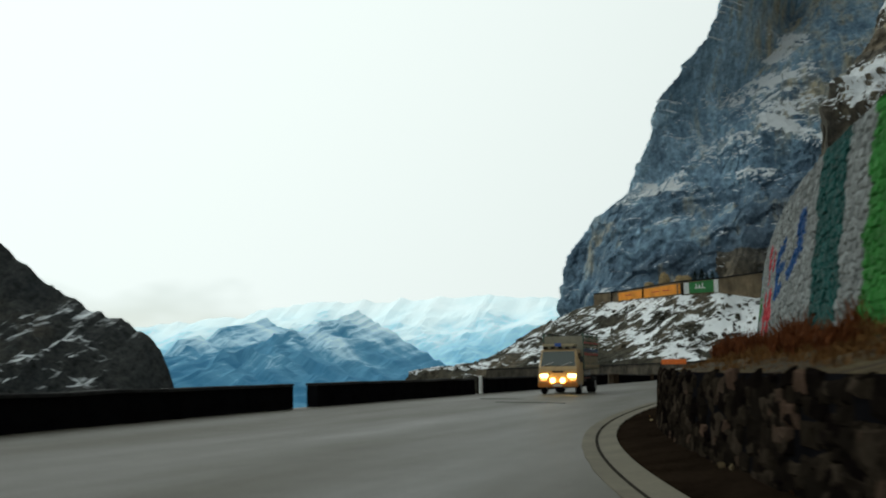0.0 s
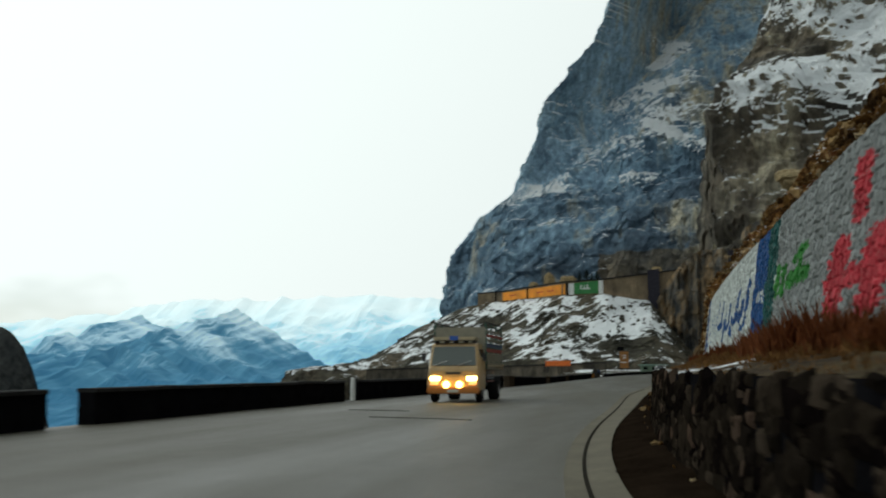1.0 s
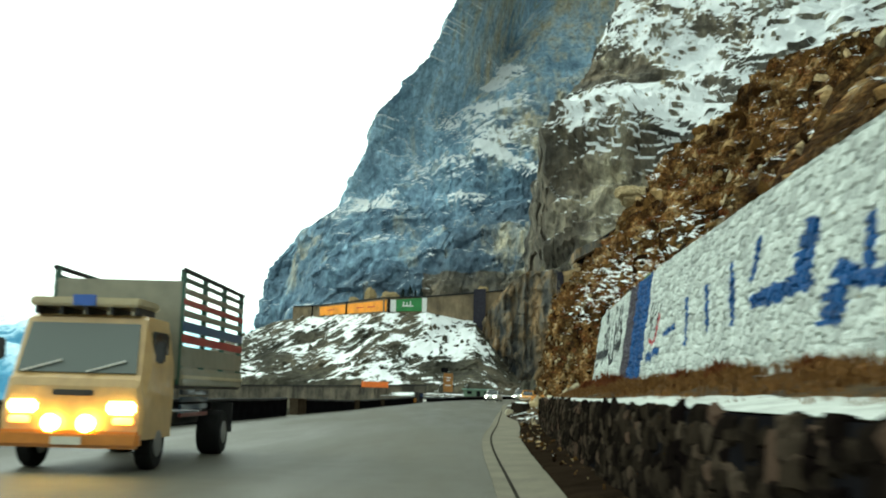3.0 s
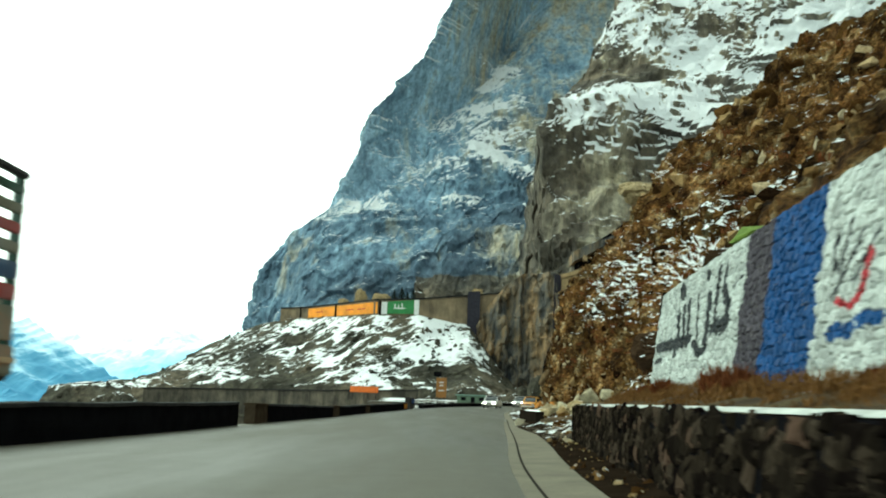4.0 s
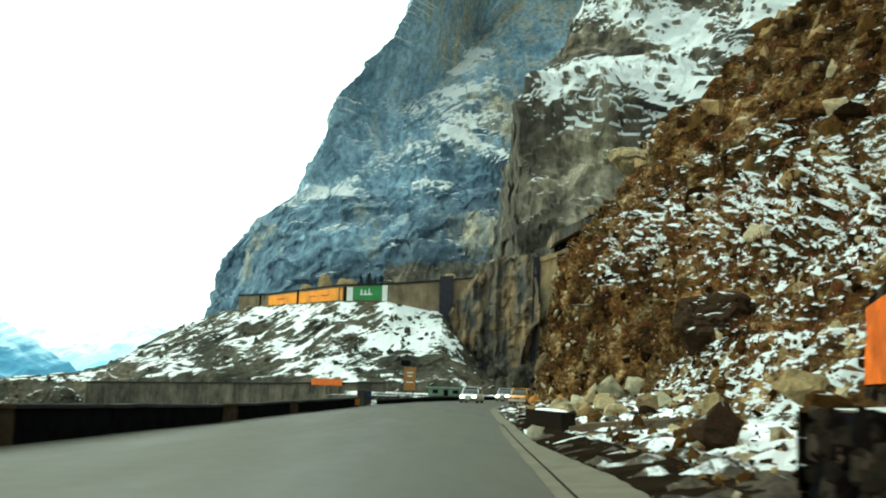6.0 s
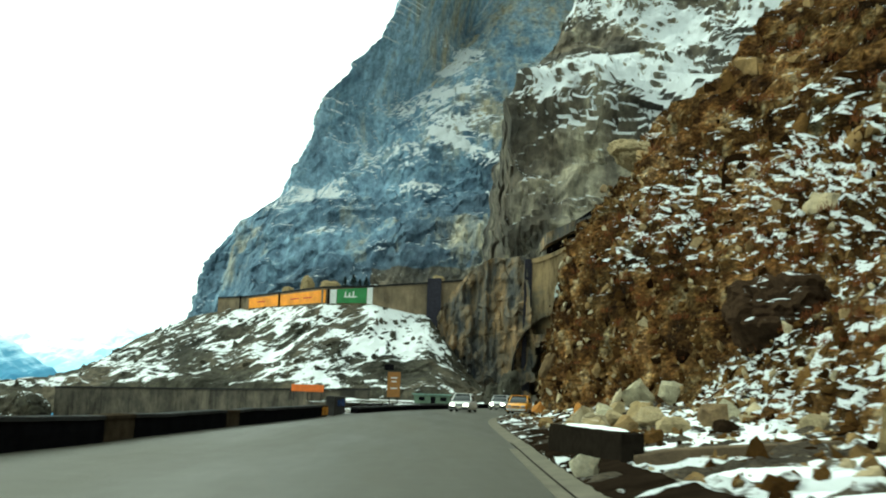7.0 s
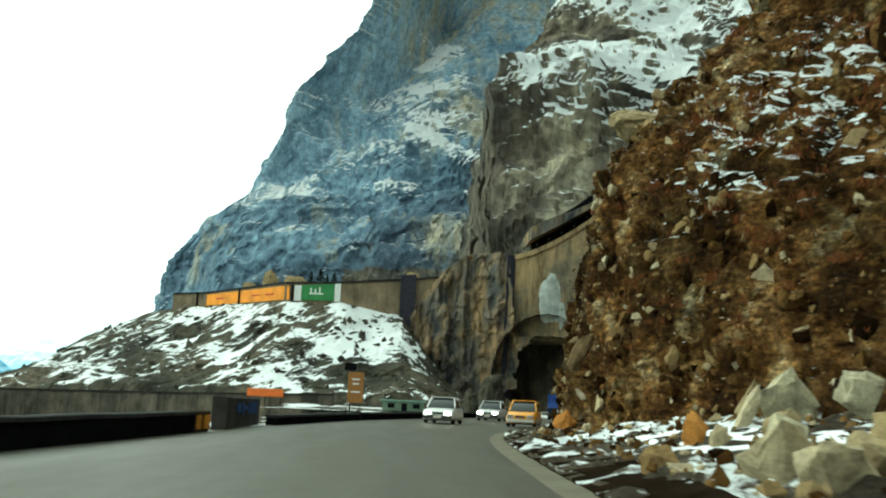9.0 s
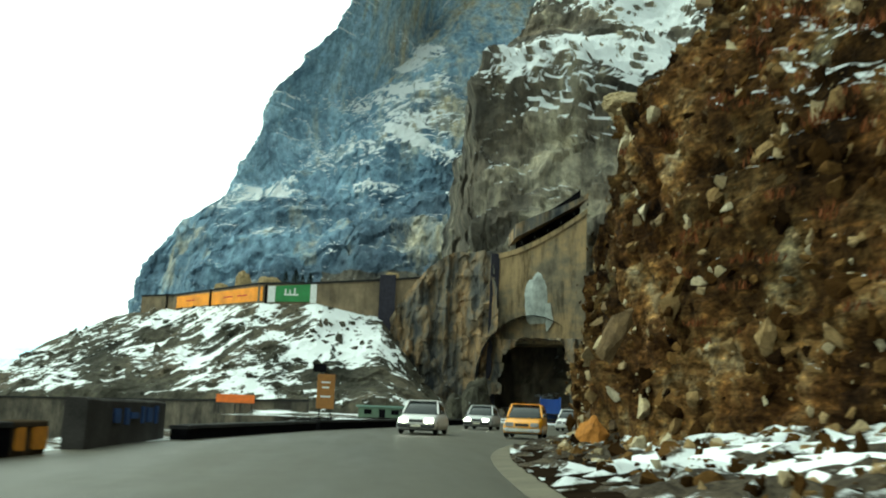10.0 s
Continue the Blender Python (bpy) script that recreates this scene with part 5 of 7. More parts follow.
boulder(19.4, 46.5, 5.9, 2.0, 1.7, 34, M_CREAM, "tan rock on the slope", 2.2)
boulder(21.2, 60.0, 11.2, 2.4, 1.6, 35, M_CREAM, "tan rock high on the slope", 2.2)
boulder(24.5, 66.0, 16.8, 3.0, 2.2, 36, M_DARKROCK, "dark jutting rock high on the slope", 2.6)
boulder(39.5, 191.0, 45.0, 12.0, 4.6, 37, M_CREAM, "broad cream rock outcrop capped with snow on the crest", 8.0, 0.3, 0.1)
boulder(71.0, 156.0, 45.0, 21.0, 22.0, 38, M_BROWNCRAG, "dark brown crag on the hillside's crest", 16.0, 0.2)
boulder(84.0, 152.0, 47.0, 20.0, 21.0, 39, M_BROWNCRAG, "tall dark brown crag on the hillside's crest", 18.0, 0.7)


def scatter(name, verts, count, lo, hi, seed, material, label, sink=0.25, flat=0.75, single=None):
    """Loose stones lying on a surface, as one joined heap; single = (owner, from y, to y, up to z, least size, most): the larger ones as stones of their own."""
    r = random.Random(seed)
    shapes = []
    for i in range(10):
        bm = hull_rock(50 + i, 11, 0.0)
        bm.verts.index_update()
        shapes.append(([v.co.copy() for v in bm.verts], [tuple(v.index for v in f.verts) for f in bm.faces]))
        bm.free()
    for i in range(8):
        bm = hull_rock(70 + i, 13, 0.16)
        bm.verts.index_update()
        shapes.append(([v.co.copy() for v in bm.verts], [tuple(v.index for v in f.verts) for f in bm.faces]))
        bm.free()
    vs, fs = [], []
    owned, meshes = 0, {}
    for _ in range(count):
        p = Vector(verts[r.randrange(len(verts))])
        s = lo + (hi - lo) * r.random() ** 3.2
        m = Matrix.Translation(p + Vector((r.uniform(-0.3, 0.3), r.uniform(-0.3, 0.3), -sink * s))) @ Euler((r.uniform(0, 6.3), r.uniform(0, 6.3), r.uniform(0, 6.3))).to_matrix().to_4x4() @ Matrix.Diagonal((s * r.uniform(0.4, 0.75), s * r.uniform(0.35, 0.6), s * flat * r.uniform(0.3, 0.6), 1))
        which = r.randrange(10) if s < lo + 0.28 * (hi - lo) else 10 + r.randrange(8)
        sv, sf = shapes[which]
        if single and owned < single[5] and single[1] < p.y < single[2] and p.z < single[3] and s > single[4]:
            if which not in meshes:
                me = bpy.data.meshes.new("stone")
                me.from_pydata([tuple(q) for q in sv], [], sf)
                me.materials.append(material)
                meshes[which] = me
            ob = new("stone", meshes[which])
            ob.parent = bpy.data.objects[single[0]]
            ob.matrix_basis = m
            owned += 1
            continue
        n = len(vs)
        vs += [tuple(m @ q) for q in sv]
        fs += [tuple(n + k for k in f) for f in sf]
    return tagged(mesh_object(name, vs, fs, material), label, "rocks", kind="stuff")


slope_ob = bpy.data.objects["hillside"]
slope_v = [tuple(v.co) for v in slope_ob.data.vertices]
near_v = [p for p in slope_v if 9 < p[1] < 76 and p[2] < 30]
nose_v = [p for p in slope_v if 73 < p[1] < 99 and p[2] < 24]
scatter("scree", near_v, 5600, 0.08, 0.95, 3, M_SCREE, "loose brown and tan stones all over the hillside", single=("hillside", 30, 74, 9, 0.34, 280))
scatter("fine_scree", [p for p in slope_v if 40 < p[1] < 99 and p[2] < 20], 5200, 0.07, 0.55, 13, M_SCREE, "small tan and brown stones strewn over the hillside's foot")
scatter("rib_rocks", nose_v, 600, 0.12, 1.0, 12, M_NOSE, "tan and cream rocks of the bare rib at the bend", 0.35)
scatter("upper_scree", [p for p in slope_v if 10 < p[1] < 250 and (16 if p[1] < 72 else 24) < p[2] < 66 and (p[1] > 60 or p[2] > 22)], 2600, 0.4, 3.4, 4, M_SCREE, "larger tan rocks high on the hillside")
scatter("wall_scree", [p for p in slope_v if -70 < p[1] < 12 and 6.3 < p[2] < 26], 1300, 0.25, 1.4, 5, M_SCREE, "brown rocks on the bank above the slogan wall")
apron_v = [tuple(v.co) for v in bpy.data.objects["debris_apron"].data.vertices if v.co.x > line_at(KERB, v.co.y) + 1.7]
scatter("debris", apron_v, 3600, 0.06, 0.6, 6, M_SCREE, "broken stones in mud and snow below the slope", 0.1, single=("debris_apron", 18, 68, 5, 0.16, 290))
verge_v = [tuple(v.co) for v in bpy.data.objects["verge"].data.vertices if v.co.x > line_at(KERB, v.co.y) + 1.25]
scatter("verge_stones", verge_v, 500, 0.04, 0.28, 8, M_SCREE, "small stones scattered on the muddy verge", 0.1)
mound_v = [tuple(v.co) for v in bpy.data.objects["snowy_mound"].data.vertices]
scatter("mound_stones", mound_v, 1400, 0.6, 4.2, 9, M_MOUND, "grey rocks poking out of the snow slope", 0.3)


# ---- dry shrubs and grass ----
M_SHRUB = plain("dry_shrub", (0.13, 0.042, 0.014), 0.9, vary=0.5, scale=4, grain=0)
M_STRAW = plain("dry_grass", (0.135, 0.066, 0.021), 0.9, vary=0.4, scale=4, grain=0)
M_OLIVE = plain("moss_green", (0.10, 0.15, 0.03), 0.9, vary=0.5, scale=2, grain=0.5)


def blades(r, n, spread, height, lean=0.6, width=0.012):
    vs, fs = [], []
    for _ in range(n):
        a, d = r.uniform(0, 6.283), spread * math.sqrt(r.random())
        bx, by = d * math.cos(a), d * math.sin(a)
        h = height * r.uniform(0.45, 1.0) * (1.0 - 0.5 * d / max(spread, 0.01))
        tx, ty = bx + lean * h * r.uniform(-1, 1), by + lean * h * r.uniform(-1, 1)
        w = width * r.uniform(0.6, 1.4)
        q = r.uniform(0, 3.14)
        cx, cy = w * math.cos(q), w * math.sin(q)
        mx, my = (bx + tx) / 2 + r.uniform(-0.05, 0.05), (by + ty) / 2 + r.uniform(-0.05, 0.05)
        i = len(vs)
        vs += [(bx - cx, by - cy, -0.03), (bx + cx, by + cy, -0.03), (mx + cx, my + cy, h * 0.55), (mx - cx, my - cy, h * 0.55), (tx, ty, h)]
        fs += [(i, i + 1, i + 2, i + 3), (i + 3, i + 2, i + 4)]
    return vs, fs


def shrub(x, y, z, size, seed, label="rust-brown dry shrub below the painted wall", material=None):
    r = random.Random(seed)
    vs, fs = blades(r, 520, size * 0.55, size, 0.55, 0.016)
    ob = mesh_object("shrub", vs, fs, material or M_SHRUB)
    ob.matrix_world = Matrix.Translation((x, y, z))
    return tagged(ob, label, "shrub", "dry shrubs")


for i, (sx, sy, sz, sw) in enumerate(((5.75, -35.6, 1.55, 0.75), (5.8, -33.8, 1.6, 0.5), (5.85, -29.0, 1.6, 0.45), (5.9, -24.2, 1.65, 0.5), (5.9, -21.0, 1.65, 0.42), (5.8, -38.6, 1.55, 0.6), (5.9, -42.5, 1.55, 0.6),
                                      (6.2, -2.4, 1.65, 0.55), (6.0, -9.2, 1.6, 0.75), (6.0, -10.6, 1.6, 0.6), (6.2, -51.0, 1.55, 1.05), (6.5, -53.5, 1.5, 0.9), (7.6, -60.5, 1.5, 1.1), (8.6, -64.0, 1.5, 1.2), (6.1, -16.5, 1.6, 0.4), (6.5, 1.8, 1.65, 0.4))):
    shrub(sx, sy, sz, sw, 30 + i)
bush = random.Random(5)
for i in range(12):
    y = -47.5 - 1.7 * i
    shrub(line_at(SLOGAN, y) - bush.uniform(0.3, 0.9), y, 1.5, bush.uniform(0.45, 0.85), 90 + i)
r = random.Random(77)
gvs, gfs = [], []
for _ in range(1200):
    y = r.uniform(-80, 8)
    a, b = line_at(LOWWALL, min(y, 7)) + 0.5, line_at(SLOGAN, y) - 0.05
    u = r.random() ** 0.6
    x = a + (b - a) * u
    bv, bf = blades(r, 26, 0.22, r.uniform(0.12, 0.32), 0.7, 0.008)
    n = len(gvs)
    z = 1.20 + 0.62 * u ** 1.3
    gvs += [(p[0] + x, p[1] + y, p[2] + z) for p in bv]
    gfs += [tuple(n + k for k in f) for f in bf]
tagged(mesh_object("dry_grass", gvs, gfs, M_STRAW), "straw-coloured grass tufts on the terrace", "grass", kind="stuff")
gvs, gfs = [], []
for _ in range(900):
    p = near_v[r.randrange(len(near_v))] if r.random() < 0.75 else slope_v[r.randrange(len(slope_v))]
    if p[2] < 3.5 or p[1] > 180:
        continue
    big = 1.0 + p[2] / 25
    bv, bf = blades(r, 30, 0.4 * big, r.uniform(0.2, 0.6) * big, 0.6, 0.014 * big)
    n = len(gvs)
    gvs += [(q[0] + p[0], q[1] + p[1], q[2] + p[2]) for q in bv]
    gfs += [tuple(n + k for k in f) for f in bf]
tagged(mesh_object("slope_scrub", gvs, gfs, M_SHRUB), "rust-brown dry scrub on the hillside", "scrub", kind="stuff")
boulder(8.9, -1.2, 5.6, 1.4, 0.8, 41, M_OLIVE, "yellow-green mossy hummock above the wall", 1.8)
boulder(8.6, 1.0, 4.9, 1.6, 1.5, 42, M_DARKROCK, "dark rock beside the mossy hummock", 1.4)

# ---- low walls in front of the debris ----
def wall_piece(name, pts, z0, z1, thick, material, label, fall=0.0):
    """A short straight wall through plan points, with rough stones on its faces."""
    top = new(name)
    tagged(top, label, "wall", kind="structure")
    bm = bmesh.new()
    rows = []
    for i, (x, y) in enumerate(pts):
        a, b = pts[max(0, i - 1)], pts[min(len(pts) - 1, i + 1)]
        d = Vector((b[0] - a[0], b[1] - a[1])).normalized()
        n = Vector((d.y, -d.x)) * thick
        rows.append([bm.verts.new(p) for p in ((x, y, z0), (x, y, z1 + 0.03 * noise.noise(Vector((x, y, 0))) - fall * i / (len(pts) - 1)), (x + n.x, y + n.y, z1 - fall * i / (len(pts) - 1)), (x + n.x, y + n.y, z0))])
    for a, b in zip(rows, rows[1:]):
        for k in range(4):
            bm.faces.new((a[k], a[(k + 1) % 4], b[(k + 1) % 4], b[k]))
    bm.faces.new(rows[0])
    bm.faces.new(rows[-1][::-1])
    bmesh.ops.bevel(bm, geom=[e for e in bm.edges if e.calc_length() > 0.15], offset=0.03, segments=1, affect="EDGES")
    if name == "box_wall":
        bmesh.ops.subdivide_edges(bm, edges=list(bm.edges), cuts=4, use_grid_fill=True)
        for v in bm.verts:
            v.co += Vector((0.04, 0.03, 0.03)) * noise.noise(v.co * 2.6) + Vector((0.03, 0.0, 0.012)) * noise.noise(v.co * 6.0)
    part("body", bm, material, top)
    if name == "box_wall":
        return top
    cache = [template_mesh(i, material, "stone") for i in range(4)]
    r = random.Random(len(name) + int(pts[0][1]))
    for (x0, y0), (x1, y1) in zip(pts, pts[1:]):
        ln = math.hypot(x1 - x0, y1 - y0)
        ang = math.atan2(y1 - y0, x1 - x0)
        s = 0.0
        while s < ln - 0.1:
            w = r.uniform(0.25, 0.55)
            z = z0 + 0.3
            z2 = z1 - fall * (1.0 - abs(x0 + (x1 - x0) * s / ln - pts[-1][0]) / abs(pts[0][0] - pts[-1][0]))
            while z < z2 - 0.1:
                h = min(r.uniform(0.14, 0.24), z2 - z)
                u = min(ln - 0.05, s + w / 2) / ln
                ob = new("stone", cache[r.randrange(4)])
                ob.parent = top
                ob.matrix_basis = Matrix.Translation((x0 + (x1 - x0) * u, y0 + (y1 - y0) * u, z + h / 2)) @ Matrix.Rotation(ang - math.pi / 2, 4, "Z") @ Matrix.Diagonal((0.04, w * 1.05, h * 1.05, 1))
                z += h
            s += w
    return top


wall_piece("box_wall", [(5.2, 30.2), (5.05, 33.5), (4.85, 36.0), (4.72, 38.2)], -0.3, 0.82, 0.5, M_DSTONE, "short dark stone wall with a thin snow cap")
wall_piece("brown_wall", [(9.9, 31.0), (8.0, 30.9), (6.2, 30.7), (5.4, 30.5)], -0.3, 0.80, -0.45, M_BROWNMAS, "low brown masonry wall holding back snow", 0.42)
M_SNOW = rocky("lying_snow", [(0.3, (0.70, 0.74, 0.76)), (0.7, (0.82, 0.85, 0.86))], 0.8, 0.2, 0.4, 0.7, 2.0, grain=0.5, dist=0.05)


def snow_patch(name, cx, cy, cz, lx, ly, seed, label, thick=0.10, turn=0.0, follow=None):
    bm = bmesh.new()
    rings, seg = 7, 34
    grid = []
    r = random.Random(seed)
    for i in range(rings):
        row = []
        for k in range(seg):
            a = 2 * math.pi * k / seg
            wob = 1.0 + 0.32 * noise.noise(Vector((math.cos(a) * 1.6, math.sin(a) * 1.6, seed))) + 0.12 * noise.noise(Vector((math.cos(a) * 5, math.sin(a) * 5, seed)))
            q = i / (rings - 1)
            x, y = lx * q * wob * math.cos(a), ly * q * wob * math.sin(a)
            xr, yr = x * math.cos(turn) - y * math.sin(turn), x * math.sin(turn) + y * math.cos(turn)
            z = (thick * (1 - q ** 3) if i < rings - 1 else -0.06)
            base = follow(cx + xr, cy + yr) if follow else cz
            row.append(bm.verts.new((cx + xr, cy + yr, base + z + 0.02 * noise.noise(Vector((x * 2, y * 2, seed))))))
        grid.append(row)
    for i in range(rings - 1):
        for k in range(seg):
            n = (k + 1) % seg
            if i == 0:
                continue
            bm.faces.new((grid[i][k], grid[i][n], grid[i + 1][n], grid[i + 1][k]))
    bm.faces.new(grid[1])
    for v in grid[0]:
        bm.verts.remove(v)
    ob = part(name, bm, M_SNOW)
    for p in ob.data.polygons:
        p.use_smooth = True
    return tagged(ob, label, "snow", "snow patches", "structure")


def terrace_z(x, y):
    a, b = line_at(LOWWALL, min(y, 7)) + 0.12, line_at(SLOGAN, min(y, 9)) + 0.4
    u = min(1.0, max(0.0, (x - a) / (b - a)))
    return 1.22 + 0.62 * u ** 1.3


M_OLDSNOW = plain("dirty_snow", (0.40, 0.42, 0.40), 0.9, vary=0.35, scale=1.5, grain=0.5)


def snow_ribbon(y0, y1):
    """Old snow lying along the low wall's top, uneven on its inner side."""
    vs, n = [], 6
    yy = np.arange(y0, y1, 0.25)
    for y in yy:
        a = line_at(LOWWALL, y) + 0.14 + 0.10 * noise.noise(Vector((y * 0.9, 1, 0))) + 0.07 * noise.noise(Vector((y * 3.1, 6, 0)))
        fade = min(1.0, (y - y0) / 2 + 0.05, (y1 - y) / 2 + 0.05)
        wide = fade * max(0.05, float(np.interp(y, [-47, -41, -37, -24, -17], [0.10, 0.20, 1.05, 0.90, 0.20])) + 0.35 * noise.noise(Vector((y * 0.35, 4, 0))) + 0.15 * noise.noise(Vector((y * 1.7, 9, 0))))
        for k in range(n):
            q = k / (n - 1)
            x = a + wide * q
            vs.append((x, y, max(terrace_z(x, y), 1.27) + (0.06 * math.sin(math.pi * q) ** 0.5 - 0.012) * fade))
    ob = mesh_object("snow_patch", vs, grid_faces(len(yy), n), M_OLDSNOW, True)
    return tagged(ob, "long white strip of old snow along the low wall's top", "snow", "snow patches", "structure")


snow_ribbon(-47.0, 6.6)
snow_patch("snow_patch", 5.27, 34.4, 0.83, 0.20, 3.4, 7, "thin snow cap on the short dark wall", 0.06, 0.085)
for i, (px_, py_, lx, ly) in enumerate(((8.6, 38.5, 2.4, 7.0), (8.4, 55.0, 0.8, 2.0), (9.0, 61.0, 1.0, 2.4), (8.2, 50.6, 0.6, 1.6), (10.4, 64.0, 1.3, 2.0), (8.2, 66.5, 0.8, 1.8), (10.6, 47.5, 1.5, 4.5), (11.4, 54.0, 1.3, 4.0), (9.4, 52.0, 1.0, 2.6), (9.6, 58.6, 1.3, 2.0), (7.2, 33.0, 1.6, 2.0), (8.8, 24.5, 0.7, 3.0), (10.6, 47.0, 1.2, 2.0), (8.6, 68.0, 0.5, 1.6), (9.4, 66.0, 0.8, 2.4), (10.2, 60.5, 0.9, 1.4), (8.6, 55.5, 0.9, 1.8), (8.8, 17.5, 1.0, 2.0), (9.8, 34.0, 0.9, 2.0), (8.2, 34.6, 2.6, 3.2), (6.9, 25.5, 0.8, 2.2), (11.0, 41.0, 2.0, 4.5), (7.0, 44.0, 1.0, 2.6), (6.6, 21.0, 0.5, 2.0))):
    snow_patch("snow_patch", px_, py_, 0, lx, ly, 10 + i, "patchy old snow among the debris", 0.07, 0.2, apron_z)

# ---- upper road: painted panels, buttress and what stands above ----
for x0, x1, mat, lab in ((-56.8, -45.6, M_ORANGE, "orange painted hoarding"), (-44.8, -29.0, M_ORANGE, "long orange painted hoarding"), (-25.6, -16.6, M_GREEN, "green painted hoarding with white marks")):
    z0 = float(np.interp(x0, [-57, -15], [29.2, 29.2]))
    zt0, zt1 = float(np.interp(x0, [-57, -30, -15], [32.5, 33.0, 34.0])), float(np.interp(x1, [-57, -30, -15], [32.5, 33.0, 34.0]))
    panel_between("hoarding", x0, x1, z0, zt0, z0 + 0.1, zt1, mat, upper, 0.35, 0.3, lab)
panel_between("hoarding_edge", -27.6, -25.7, 29.0, 33.2, 29.1, 33.3, M_WHITE, upper, 0.36, 0.3, "white painted border")
panel_between("hoarding_edge", -16.5, -14.9, 29.0, 33.9, 29.1, 34.0, M_WHITE, upper, 0.36, 0.3, "white painted border")
for x0, x1, za, zb in ((-23.2, -22.8, 31.2, 32.6), (-22.0, -21.6, 31.2, 32.3), (-20.8, -20.4, 31.2, 32.8), (-23.4, -19.6, 30.9, 31.3)):
    panel_between("painted_mark", x0, x1, za, zb, za, zb, M_WHITE, upper, 0.43, 0.1, "white painted mark")
for x0 in (-53.5, -41.0, -36.5):
    panel_between("painted_mark", x0, x0 + 3.0, 30.9, 31.2, 30.9, 31.2, M_RED, upper, 0.43, 0.1, "dark red painted mark")
panel_between("buttress", 1.2, 5.4, 20, 37.6, 21, 38.0, M_NAVY, upper, 1.6, 2.0, "dark stained buttress")
for x0, dz in ((-60.2, 0), (-45.4, 0), (-28.4, 0)):
    panel_between("pilaster", x0, x0 + 0.5, 26, 33.4, 26, 33.4, M_BASALT, upper, 0.5, 0.5)

# terrace of the upper road, and the rock that stands on it
uv_, ux_ = [], np.linspace(-69, 60, 50)
for x in ux_:
    for k in range(8):
        u = k / 7
        uv_.append((x, banner_y(x) + 0.9 + u * 330, float(np.interp(x, [-150, -75, -57, -16, 40], [-20, 26, 31.5, 33, 36])) + 2.0 * noise.noise(Vector((x * 0.05, u * 4, 1))) * u))
tagged(mesh_object("upper_road", uv_, grid_faces(len(ux_), 8), M_MOUND, True), "upper hairpin terrace covered with rubble and snow", "road", kind="structure")
boulder(-36.5, 329, 32.6, 4.2, 6.4, 61, M_CREAM, "tall tan rock behind the upper wall", 5)
boulder(-29.0, 325, 33.2, 7.0, 4.2, 62, M_CREAM, "tan rock behind the upper wall", 5)
boulder(-43.0, 334, 32.6, 4.0, 3.4, 63, M_CREAM, "tan rock behind the upper wall", 4)
boulder(4.5, 324, 36.5, 4.0, 3.6, 64, M_CREAM, "tan rock above the buttress", 4)


def dark_tree(x, y, z, h, seed):
    r = random.Random(seed)
    t = empty("evergreen_tree", Matrix.Translation((x, y, z)), "small dark evergreen behind the upper wall", "tree", "trees on the upper road")
    bm = bmesh.new()
    bmesh.ops.create_cone(bm, cap_ends=True, segments=7, radius1=0.05 * h, radius2=0.015 * h, depth=h * 0.9, matrix=Matrix.Translation((0, 0, h * 0.42)))
    for k in range(9):
        a, q = r.uniform(0, 6.28), r.uniform(0.25, 0.85)
        end = Vector((math.cos(a), math.sin(a), 0.25)) * h * 0.35 * (1.05 - q)
        m = Matrix.Translation(Vector((0, 0, h * q)) + end / 2) @ end.to_track_quat("Z", "Y").to_matrix().to_4x4()
        bmesh.ops.create_cone(bm, cap_ends=True, segments=5, radius1=0.014 * h, radius2=0.004 * h, depth=end.length, matrix=m)
    part("trunk", bm, M_DIRT, t)
    vs, fs = [], []
    for _ in range(900):
        q = r.random() ** 0.8
        rad = h * 0.36 * (1.05 - q) * math.sqrt(r.random())
        a = r.uniform(0, 6.28)
        c = Vector((rad * math.cos(a), rad * math.sin(a), h * (0.12 + 0.88 * q)))
        s = h * 0.035 * r.uniform(0.6, 1.4)
        d1 = Vector((r.gauss(0, 1), r.gauss(0, 1), r.gauss(0, 0.6))).normalized() * s
        d2 = Vector((r.gauss(0, 1), r.gauss(0, 1), r.gauss(0, 0.6))).normalized() * s * 0.5
        i = len(vs)
        vs += [tuple(c - d1), tuple(c + d2), tuple(c + d1), tuple(c - d2)]
        fs.append((i, i + 1, i + 2, i + 3))
    mesh_object("crown", vs, fs, M_NEEDLE, parent=t)
    return t


M_NEEDLE = plain("dark_needles", (0.018, 0.03, 0.025), 0.8, vary=0.4, scale=3, grain=0)
for i, (tx, th) in enumerate(((-24.0, 5.0), (-21.5, 6.0), (-19.5, 4.4), (-17.6, 5.2))):
    dark_tree(tx, 321 + (i % 2), 33.2, th, 80 + i)

